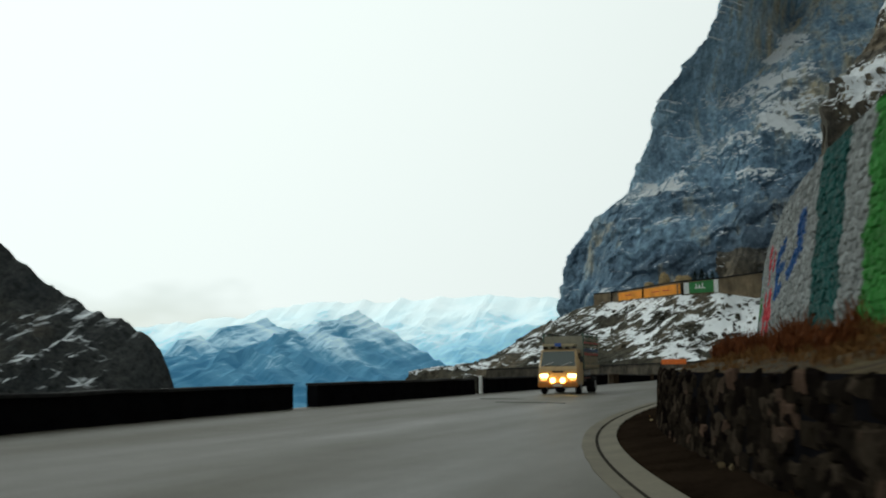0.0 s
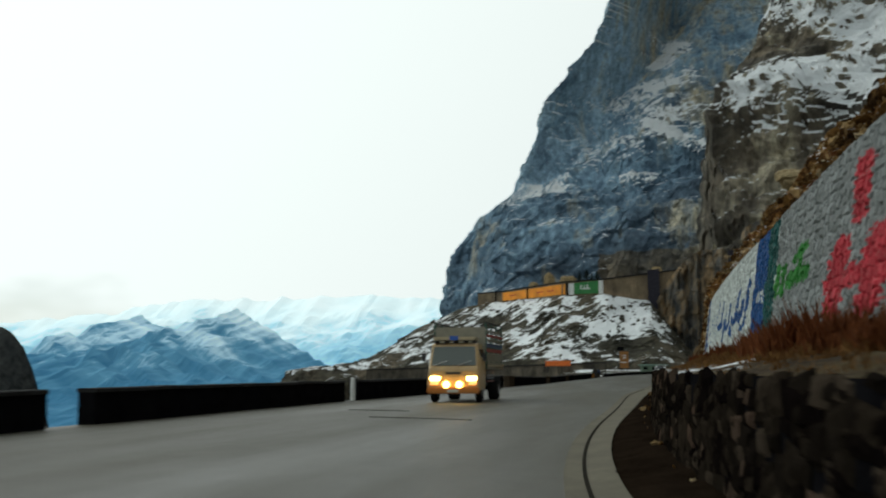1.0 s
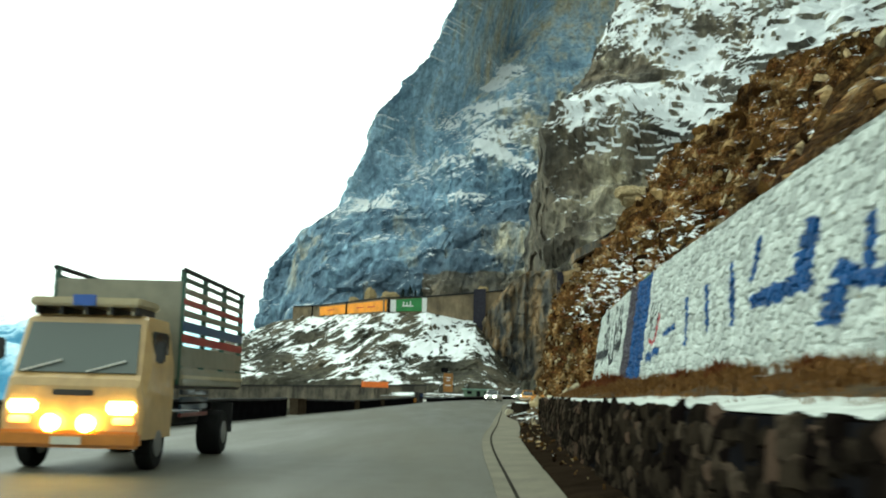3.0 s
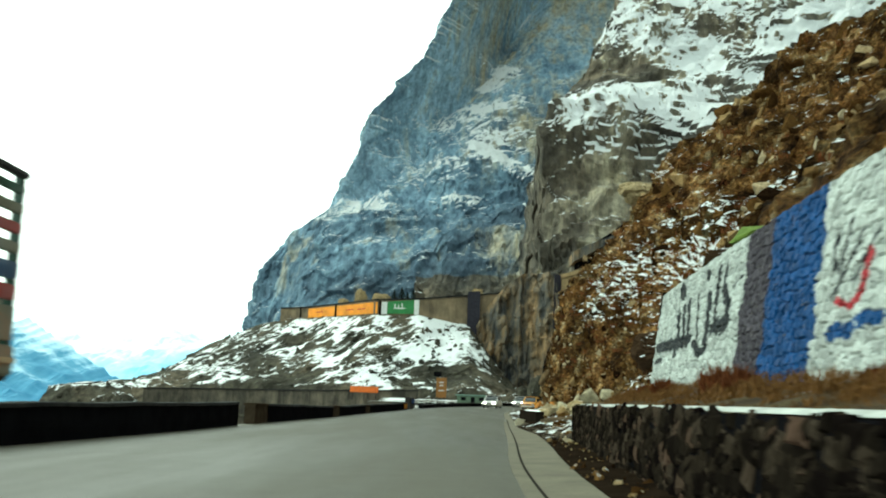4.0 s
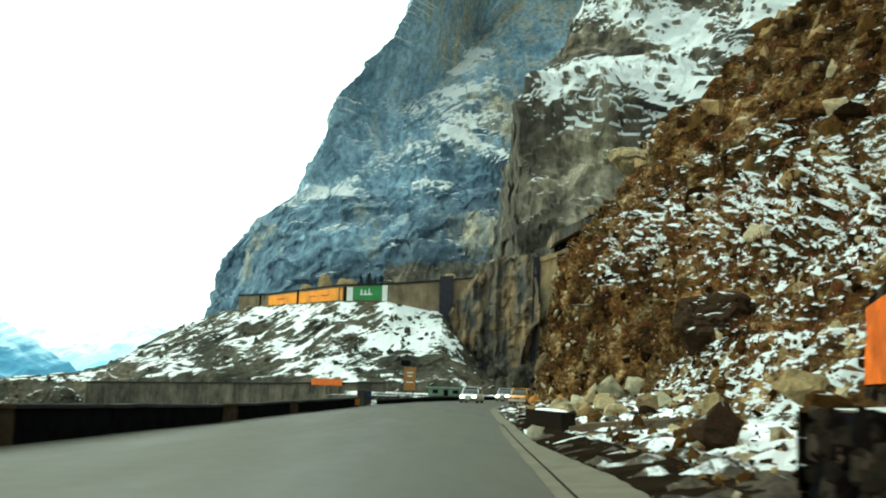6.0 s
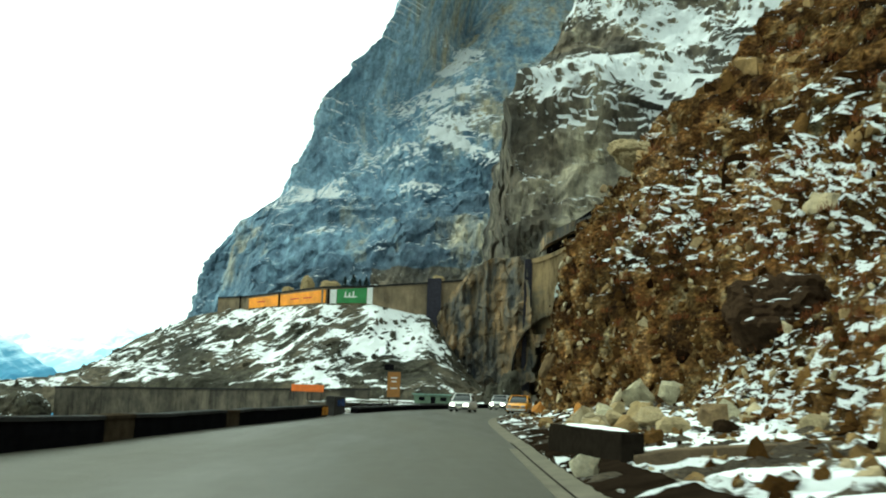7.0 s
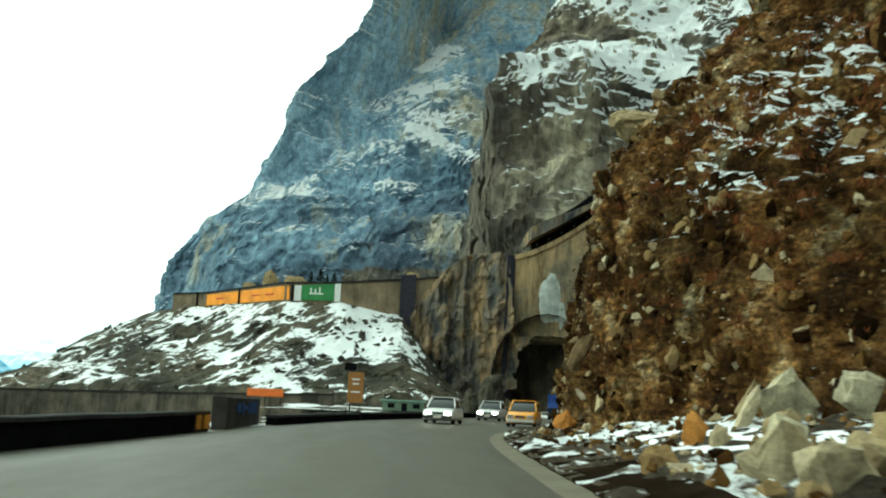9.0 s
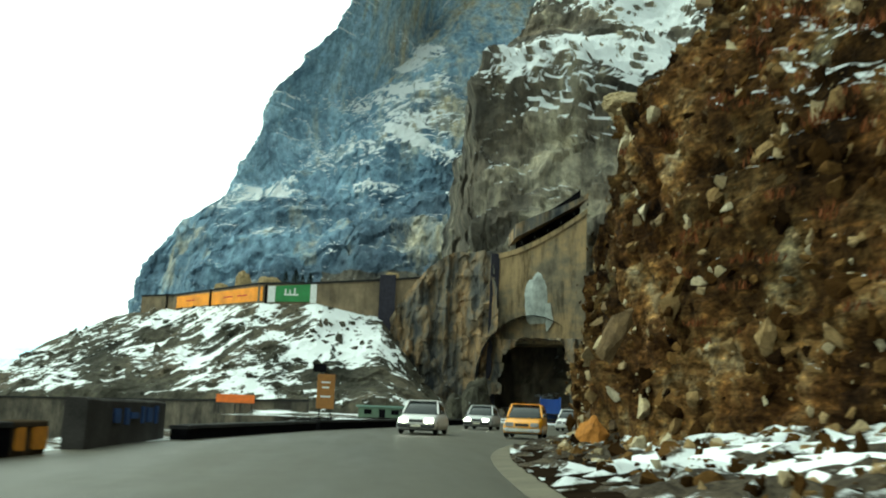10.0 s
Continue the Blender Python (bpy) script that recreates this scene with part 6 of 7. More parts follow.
# ---- wall and shelf at the foot of the snow slope ----
M_OLDMASONRY = weathered("old_grey_masonry", [(0.32, (0.045, 0.042, 0.036)), (0.5, (0.095, 0.085, 0.068)), (0.68, (0.16, 0.14, 0.105))], (0.25, 0.7))
fw = new("far_wall")
tagged(fw, "long brown masonry wall at the foot of the snow slope", "wall", kind="structure")
FAR_LINE = [(-101, 298), (-84, 296), (-60, 288), (-40, 276), (-26, 268), (-12, 263)]
for i, ((x0, y0), (x1, y1)) in enumerate(zip(FAR_LINE, FAR_LINE[1:])):
    bm = bmesh.new()
    z0, z1 = -12.0, 1.5 + 0.40 * i
    a = [bm.verts.new(p) for p in ((x0, y0, z0), (x1, y1, z0), (x1, y1, z1 + 0.4), (x0, y0, z1), (x0, y0 + 1.2, z0), (x1, y1 + 1.2, z0), (x1, y1 + 1.2, z1 + 0.4), (x0, y0 + 1.2, z1))]
    for q in ((0, 1, 2, 3), (5, 4, 7, 6), (3, 2, 6, 7), (0, 4, 5, 1), (1, 5, 6, 2), (0, 3, 7, 4)):
        bm.faces.new([a[k] for k in q])
    part("wall_body", bm, M_OLDMASONRY, fw)
    bm = bmesh.new()
    a = [bm.verts.new(p) for p in ((x0, y0 - 0.25, z1 + 0.02), (x1, y1 - 0.25, z1 + 0.42), (x1, y1 - 0.25, z1 + 0.8), (x0, y0 - 0.25, z1 + 0.4), (x0, y0 + 1.3, z1 + 0.02), (x1, y1 + 1.3, z1 + 0.42), (x1, y1 + 1.3, z1 + 0.8), (x0, y0 + 1.3, z1 + 0.4))]
    for q in ((0, 1, 2, 3), (5, 4, 7, 6), (3, 2, 6, 7), (0, 4, 5, 1), (1, 5, 6, 2), (0, 3, 7, 4)):
        bm.faces.new([a[k] for k in q])
    part("coping", bm, M_CAP, fw)
boulder(-109, 294, -9, 16, 10, 71, M_MOUND, "rock outcrop at the end of the far wall", 12)
boulder(-120, 292, -13, 12, 10, 72, M_MOUND, "lower rock outcrop beyond the far wall", 10)

sv_, sy_ = [], np.arange(64, 275, 2.0)
for y in sy_:
    xr = line_at(PARAPET, y) - 0.2
    wide = float(np.interp(y, [64, 75, 110, 160, 275], [0.6, 3, 8, 16, 40]))
    for k in range(14):
        u = k / 13
        x = xr - wide * 1.5 * u
        z = road_z(y) - 0.08 - (0.0 if u < 0.62 else 22.0 * (u - 0.62)) + 0.15 * noise.noise(Vector((x * 0.5, y * 0.5, 3)))
        sv_.append((x, y, z))
tagged(mesh_object("gravel_shelf", sv_, grid_faces(len(sy_), 14, True), M_APRON, True), "gravel shelf between the road and the valley", "ground", kind="structure")
# far foot between the road and the cliff
fv_, fx_ = [], np.linspace(-20, 60, 40)
for x in fx_:
    for k in range(24):
        y = 195 + k * 6.0
        fv_.append((x, y, 0.55 + 0.35 * max(0, (y - 225)) / 20 + 1.0 * max(0.0, fbm(x * 0.08, y * 0.08, 0, 4)) * min(1.0, abs(x - 28) / 12)))
tagged(mesh_object("cliff_foot", fv_, grid_faces(len(fx_), 24), M_MOUND), "rubble ground below the cliff", "ground", kind="structure")


# ---- rock columns at the cliff's foot, with the tunnel mouth ----
M_COLUMN = M_FLUTED


def columns():
    xs, zs = np.arange(3.0, 60.0, 0.4), np.arange(-2.0, 46.0, 0.45)
    v, keep = [], []
    for x in xs:
        top = float(np.interp(x, [3, 8, 14, 20, 30, 31.5, 60], [24, 33, 40, 44, 44, 21, 21]))
        y0 = float(np.interp(x, [3, 10, 22, 30, 40, 60], [312, 308, 305, 299, 288, 280]))
        for z in zs:
            zz = min(z, top)
            flute = noise.noise(Vector((x * 0.62, 0, zz * 0.05)))
            n1 = fbm(x * 0.10, y0 * 0.1, zz * 0.08, 4)
            c1, e1 = cracks(x * 0.22, y0 * 0.2, zz * 0.14)
            c2, e2 = cracks(x * 0.6, y0 * 0.2, zz * 0.35)
            push = 1.7 * flute + 1.6 * n1 + 1.8 * c1 + 1.1 * c2 + 1.6 * (ridged(x * 0.22, 1.0, zz * 0.11, 5) - 1.0)
            v.append((x + 0.3 * c1, y0 - push + 0.10 * zz + (0.0 if z <= top else (z - top) * 1.2), zz + 0.4 * c1))
            mouth = abs(x - 39.5 + 3.4 * noise.noise(Vector((zz * 0.25, x * 0.1, 3))) + 1.2 * noise.noise(Vector((zz * 0.9, x * 0.3, 8)))) < 7.6 * math.sqrt(max(0.0, 1 - (max(0.0, zz - 10.0) / 11.0) ** 2)) and zz < 20.6
            keep.append(not mouth)
    f = [q for q in grid_faces(len(xs), len(zs)) if all(keep[k] for k in q)]
    return tagged(mesh_object("rock_columns", v, f, M_COLUMN), "fluted brown rock columns at the cliff's foot", "cliff", kind="structure")


columns()


def tunnel():
    top = new("tunnel")
    tagged(top, "shaded rock recess built as a near-black tunnel mouth", "tunnel", kind="structure")
    cx, r_, h0, y0, y1 = 39.5, 13.5, 11.0, 297.0, 345.0
    arch = [(cx - r_, 0.2), (cx - r_, h0)] + [(cx + r_ * math.cos(a), h0 + r_ * 1.2 * math.sin(a)) for a in np.linspace(math.pi * 0.93, math.pi * 0.07, 13)] + [(cx + r_, h0), (cx + r_, 0.2)]
    bm = bmesh.new()
    front = [bm.verts.new((x, y0, z)) for x, z in arch]
    back = [bm.verts.new((x, y1, z)) for x, z in arch]
    for k in range(len(arch) - 1):
        bm.faces.new((front[k], front[k + 1], back[k + 1], back[k]))
    bm.faces.new(back)
    # near-black lining: the recess's shade is put into its colour
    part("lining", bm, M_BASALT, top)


tunnel()


# ---- gallery on the cliff above ----
def gallery():
    top = new("gallery")
    tagged(top, "curved concrete avalanche gallery high on the cliff", "bridge", kind="structure")
    n = 15
    xs = np.linspace(30.5, 52.0, n)
    base = lambda x: 44.0 + 10.0 * max(0.0, (x - 30.5) / 20) ** 1.5
    yl = lambda x: 304 - 9.0 * (x - 30) / 22

    def band_mesh(name, zlo, zhi, yo, thick, mat, lab="", first=0):
        bm = bmesh.new()
        rows = []
        for x in xs[first:]:
            y = yl(x) + yo
            rows.append([bm.verts.new(p) for p in ((x, y, zlo(x)), (x, y, zhi(x)), (x, y + thick, zhi(x)), (x, y + thick, zlo(x)))])
        for a, b in zip(rows, rows[1:]):
            for k in range(4):
                bm.faces.new((a[k], a[(k + 1) % 4], b[(k + 1) % 4], b[k]))
        bm.faces.new(rows[0])
        bm.faces.new(rows[-1][::-1])
        part(name, bm, mat, top, lab)

    band_mesh("wall_body", lambda x: 20.4, lambda x: base(x) - 2.2, 0.0, 14.0, M_GALLERY, "tan concrete supporting wall with grey streaks")
    band_mesh("deck_edge", lambda x: base(x) - 2.2, lambda x: base(x) - 0.9, -0.6, 14.0, M_GALLERY, "stained concrete deck edge")
    # back wall coloured near-black, painting in the shade under the roof
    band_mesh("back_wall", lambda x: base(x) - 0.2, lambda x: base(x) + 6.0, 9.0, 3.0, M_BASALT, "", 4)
    band_mesh("roof", lambda x: base(x) + 1.5 + 0.9 * math.sin((x - 30) / 7), lambda x: base(x) + 4.2 + 1.4 * math.sin((x - 30) / 5), -1.5, 16.0, M_FLUTED, "overhanging rock roof", 3)
    for x in xs[::2]:
        bm = bmesh.new()
        bmesh.ops.create_cube(bm, size=1.0, matrix=Matrix.Translation((x, yl(x) - 0.5, base(x) + 0.1)) @ Matrix.Diagonal((0.3, 0.3, 0.7, 1)))
        part("post", bm, M_CAP, top)
    bm = bmesh.new()
    a = [bm.verts.new(p) for p in ((28.6, 302, 2), (31.2, 303, 2), (31.4, 303, 43), (29.2, 302, 43), (28.6, 312, 2), (31.2, 312, 2), (31.4, 312, 43), (29.2, 312, 43))]
    for q in ((0, 1, 2, 3), (5, 4, 7, 6), (3, 2, 6, 7), (1, 5, 6, 2), (0, 3, 7, 4)):
        bm.faces.new([a[k] for k in q])
    part("water_stain_rib", bm, M_NAVY, top, "dark wet concrete rib")


M_ICE = plain("old_ice", (0.40, 0.44, 0.41), 0.6, vary=0.5, scale=0.5, grain=0.5)
gallery()
boulder(41.2, 299.2, 27.5, 7.0, 10.5, 90, M_ICE, "pale frozen seep hanging on the gallery wall", 1.6)
boulder(43.6, 298.2, 24.0, 2.9, 8.0, 95, M_ICE, "narrow frozen seep hanging below the larger one", 1.2)
boulder(18.2, 214, 0.6, 4.6, 7.6, 91, M_MOUND, "snow-streaked rock beside the tunnel road", 5)
boulder(15.2, 217, 0.6, 3.6, 4.6, 92, M_MOUND, "snow-streaked rock beside the tunnel road", 4)


# ---- road signs and small structures ----
def sign_board():
    t = empty("road_sign", Matrix.Translation((-2.9, 150, 0.7)), "tall rust-brown road sign board standing on two posts", "road sign")
    for dx in (-0.55, 0.55):
        bm = bmesh.new()
        bmesh.ops.create_cone(bm, cap_ends=True, segments=8, radius1=0.06, radius2=0.06, depth=4.6, matrix=Matrix.Translation((dx, 0.1, 2.3)))
        part("post", bm, M_CAP, t)
    bm = bmesh.new()
    bmesh.ops.create_cube(bm, size=1.0, matrix=Matrix.Translation((0, 0, 2.7)) @ Matrix.Diagonal((1.75, 0.08, 3.4, 1)))
    bmesh.ops.bevel(bm, geom=list(bm.edges), offset=0.03, segments=1, affect="EDGES")
    part("board", bm, M_SIGNBROWN, t, "rust-brown sign board")
    bm = bmesh.new()
    bmesh.ops.create_cube(bm, size=1.0, matrix=Matrix.Translation((-0.7, 0, 5.0)) @ Matrix.Diagonal((1.3, 0.08, 0.8, 1)))
    part("top_panel", bm, M_BASALT, t, "small dark panel")
    for dz, w in ((3.6, 0.9), (3.1, 0.7), (2.2, 1.0)):
        bm = bmesh.new()
        bmesh.ops.create_cube(bm, size=1.0, matrix=Matrix.Translation((0, -0.05, dz)) @ Matrix.Diagonal((w, 0.03, 0.16, 1)))
        part("lettering_bar", bm, M_WHITE, t)


M_ENDORANGE = plain("faded_orange", (0.42, 0.17, 0.025), 0.8, vary=0.4, scale=3, grain=0.3)
M_SIGNBROWN = plain("sign_brown", (0.26, 0.11, 0.02), 0.6, vary=0.25, scale=2, grain=0.05)
sign_board()
t_ob = empty("orange_barrier", Matrix.Translation((-27.5, 265.5, 0.8)), "long orange barrier board on posts", "barrier")
bm = bmesh.new()
bmesh.ops.create_cube(bm, size=1.0, matrix=Matrix.Translation((0, 0, 2.7)) @ Matrix.Diagonal((8.0, 0.15, 1.7, 1)))
bmesh.ops.bevel(bm, geom=list(bm.edges), offset=0.05, segments=1, affect="EDGES")
part("board", bm, plain("barrier_orange", (0.75, 0.16, 0.02), 0.6, vary=0.25, scale=1), t_ob)
for dx in (-3.4, 0.0, 3.4):
    bm = bmesh.new()
    bmesh.ops.create_cone(bm, cap_ends=True, segments=8, radius1=0.12, radius2=0.12, depth=3.2, matrix=Matrix.Translation((dx, 0.2, 1.2)))
    part("post", bm, M_CAP, t_ob)


def hut():
    t = empty("roadside_hut", Matrix.Translation((2.8, 200, 0.5)), "low green roadside hut with a flat roof", "hut")
    bm = bmesh.new()
    bmesh.ops.create_cube(bm, size=1.0, matrix=Matrix.Translation((0, 1.6, 0.95)) @ Matrix.Diagonal((6.6, 3.2, 1.9, 1)))
    part("wall", bm, plain("hut_green", (0.10, 0.15, 0.10), 0.7, vary=0.3, scale=1), t)
    bm = bmesh.new()
    bmesh.ops.create_cube(bm, size=1.0, matrix=Matrix.Translation((0, 1.5, 2.05)) @ Matrix.Diagonal((7.4, 4.0, 0.28, 1)))
    bmesh.ops.bevel(bm, geom=list(bm.edges), offset=0.06, segments=1, affect="EDGES")
    part("roof", bm, plain("hut_roof", (0.12, 0.20, 0.16), 0.6, vary=0.3, scale=1), t)
    # solid near-black panels: the shade of door and window openings as colour
    for dx, w, z0, z1 in ((-1.9, 1.1, 0.9, 1.6), (0.2, 0.9, 0.0, 1.65), (2.1, 1.1, 0.9, 1.6)):
        bm = bmesh.new()
        bmesh.ops.create_cube(bm, size=1.0, matrix=Matrix.Translation((dx, 0.0, (z0 + z1) / 2)) @ Matrix.Diagonal((w, 0.12, z1 - z0, 1)))
        part("door" if z0 == 0 else "window", bm, M_BASALT, t, "near-black panel in place of a shaded opening")


hut()


def marker(x, y, z, label):
    t = empty("marker_stone", Matrix.Translation((x, y, z)), label, "marker post")
    bm = bmesh.new()
    bmesh.ops.create_cone(bm, cap_ends=True, segments=10, radius1=0.12, radius2=0.10, depth=0.95, matrix=Matrix.Translation((0, 0, 0.45)))
    bmesh.ops.create_uvsphere(bm, u_segments=10, v_segments=6, radius=0.10, matrix=Matrix.Translation((0, 0, 0.92)))
    part("shaft", bm, M_WHITE, t)
    return t


marker(-9.75, -21.9, road_z(-21.9), "pale stone marker post in the parapet gap")
# faded orange marks on the parapet's end, the shrubs behind it
for y0, y1 in ((66.65, 67.0), (67.35, 67.95)):
    bm = bmesh.new()
    rows = []
    for y in (y0, y1):
        x = line_at(PARAPET, y) + 0.075
        rows.append([bm.verts.new((x, y, road_z(y) + z)) for z in (0.06, 0.50)] + [bm.verts.new((x - 0.06, y, road_z(y) + z)) for z in (0.46, 0.10)])
    for k in range(4):
        bm.faces.new((rows[0][k], rows[0][(k + 1) % 4], rows[1][(k + 1) % 4], rows[1][k]))
    bm.faces.new(rows[0])
    bm.faces.new(rows[1][::-1])
    ob = part("reflective_mark", bm, M_ENDORANGE)
    wall_end = [o for o in bpy.data.objects if o.name.startswith("parapet_wall") and o.get("label", "").startswith("parapet end")][0]
    ob.parent = wall_end


def painted_wall():
    """A short roadside wall with blue marks, past the parapet's end."""
    t = new("painted_wall")
    tagged(t, "short dark grey wall with faded blue painted marks", "wall", kind="structure")
    bm = bmesh.new()
    rows = []
    for i, y in enumerate(np.arange(70.0, 78.6, 0.5)):
        h = 1.42 + 0.05 * noise.noise(Vector((y, 2, 0)))
        x = -4.02 + 0.04 * noise.noise(Vector((y * 0.8, 1, 3)))
        rows.append([bm.verts.new(p) for p in ((x, y, 0.0), (x, y, h - 0.05), (x - 0.05, y, h), (x - 0.45, y, h), (x - 0.5, y, h - 0.05), (x - 0.5, y, -0.3))])
    for a, b in zip(rows, rows[1:]):
        for k in range(6):
            bm.faces.new((a[k], a[(k + 1) % 6], b[(k + 1) % 6], b[k]))
    bm.faces.new(rows[0][::-1])
    bm.faces.new(rows[-1])
    part("body", bm, plain("dark_wall_concrete", (0.036, 0.033, 0.031), 0.9, vary=0.5, scale=1.2, grain=0.5), t)
    for y0, z0, w, h in ((72.6, 0.85, 0.5, 0.35), (73.6, 0.80, 0.35, 0.42), (74.4, 0.95, 0.8, 0.16), (75.4, 0.82, 0.3, 0.45), (76.2, 0.85, 0.6, 0.4), (77.1, 0.8, 0.3, 0.5)):
        bm = bmesh.new()
        bmesh.ops.create_cube(bm, size=1.0, matrix=Matrix.Translation((-3.99, y0, z0 + h / 2)) @ Matrix.Diagonal((0.06, w, h, 1)))
        part("painted_mark", bm, M_BLUEMARK, t, "faded blue painted mark")


M_BLUEMARK = plain("faded_blue", (0.03, 0.06, 0.16), 0.85, vary=0.5, scale=3, grain=0.3)
painted_wall()

# ---- vehicles ----
def paint(name, color, rough=0.35):
    m, nt, b = shader(name, rough)
    n = add_noise(nt, 3.0, 5)
    c = ramp(nt, n, [(0.3, tuple(x * 0.75 for x in color)), (0.7, color)])
    nt.links.new(c, b.inputs["Base Color"])
    b.inputs["Coat Weight"].default_value = 0.4
    return m


def lamp(name, color, strength):
    m, nt, b = shader(name, 0.3)
    b.inputs["Base Color"].default_value = (0.8, 0.8, 0.8, 1)
    b.inputs["Emission Color"].default_value = (*color, 1)
    b.inputs["Emission Strength"].default_value = strength
    return m


M_TYRE = plain("tyre_rubber", (0.015, 0.015, 0.015), 0.9, vary=0.3)
M_RIM = plain("wheel_steel", (0.30, 0.30, 0.31), 0.4, 0.8, vary=0.2)
M_TRIM = plain("black_trim", (0.02, 0.02, 0.022), 0.6, vary=0.3)
M_GLASS, _nt, _b = shader("car_glass", 0.08)
_b.inputs["Base Color"].default_value = (0.015, 0.02, 0.022, 1)
# grey-green base colour stands in for the sky mirrored in the screen
M_SCREEN, _nt, _b = shader("windscreen_sky_grey", 0.06)
_b.inputs["Base Color"].default_value = (0.10, 0.12, 0.11, 1)
M_HEAD = lamp("head_lamp_warm", (1.0, 0.62, 0.16), 22.0)
M_HEADW = lamp("head_lamp_white", (1.0, 0.95, 0.82), 14.0)
M_FOG = lamp("fog_lamp", (1.0, 0.60, 0.14), 20.0)
M_AMBER = lamp("amber_lamp", (1.0, 0.35, 0.03), 3.0)
M_TAIL = plain("tail_lamp_red", (0.45, 0.02, 0.015), 0.3, vary=0.1)
M_PLATE = plain("number_plate", (0.65, 0.62, 0.50), 0.5, vary=0.1)


def box(c, s, bevel=0.0, seg=2):
    bm = bmesh.new()
    bmesh.ops.create_cube(bm, size=1.0, matrix=Matrix.Translation(c) @ Matrix.Diagonal((*s, 1)))
    if bevel:
        bmesh.ops.bevel(bm, geom=list(bm.edges), offset=bevel, segments=seg, affect="EDGES")
    return bm


def wheel(parent, x, y, r, w):
    tyre = bmesh.new()
    turn = Matrix.Translation((x, y, r)) @ Matrix.Rotation(math.pi / 2, 4, "Y")
    bmesh.ops.create_cone(tyre, cap_ends=True, segments=28, radius1=r, radius2=r, depth=w, matrix=turn)
    bmesh.ops.bevel(tyre, geom=[e for e in tyre.edges if e.is_manifold and e.calc_face_angle(0) > 1.0], offset=0.035, segments=2, affect="EDGES")
    hold = part("wheel", tyre, M_TYRE, parent)
    rim = bmesh.new()
    bmesh.ops.create_cone(rim, cap_ends=True, segments=20, radius1=r * 0.58, radius2=r * 0.5, depth=w + 0.03, matrix=turn)
    part("rim", rim, M_RIM, hold)


def loft(sections):
    """A closed skin through rings (y, half-width low, half-width high, z low, z high)."""
    bm = bmesh.new()
    rows = []
    for y, wl, wh, zl, zh in sections:
        ring = [(-wl, zl), (-wl * 1.02, zl + (zh - zl) * 0.35), (-wl, zl + (zh - zl) * 0.62), (-wh, zh - 0.03), (-wh * 0.9, zh), (wh * 0.9, zh), (wh, zh - 0.03), (wl, zl + (zh - zl) * 0.62), (wl * 1.02, zl + (zh - zl) * 0.35), (wl, zl)]
        rows.append([bm.verts.new((x, y, z)) for x, z in ring])
    n = len(rows[0])
    for a, b in zip(rows, rows[1:]):
        for k in range(n):
            bm.faces.new((a[k], a[(k + 1) % n], b[(k + 1) % n], b[k]))
    bm.faces.new(rows[0][::-1])
    bm.faces.new(rows[-1])
    return bm


def smooth(ob):
    for p in ob.data.polygons:
        p.use_smooth = True
    return ob


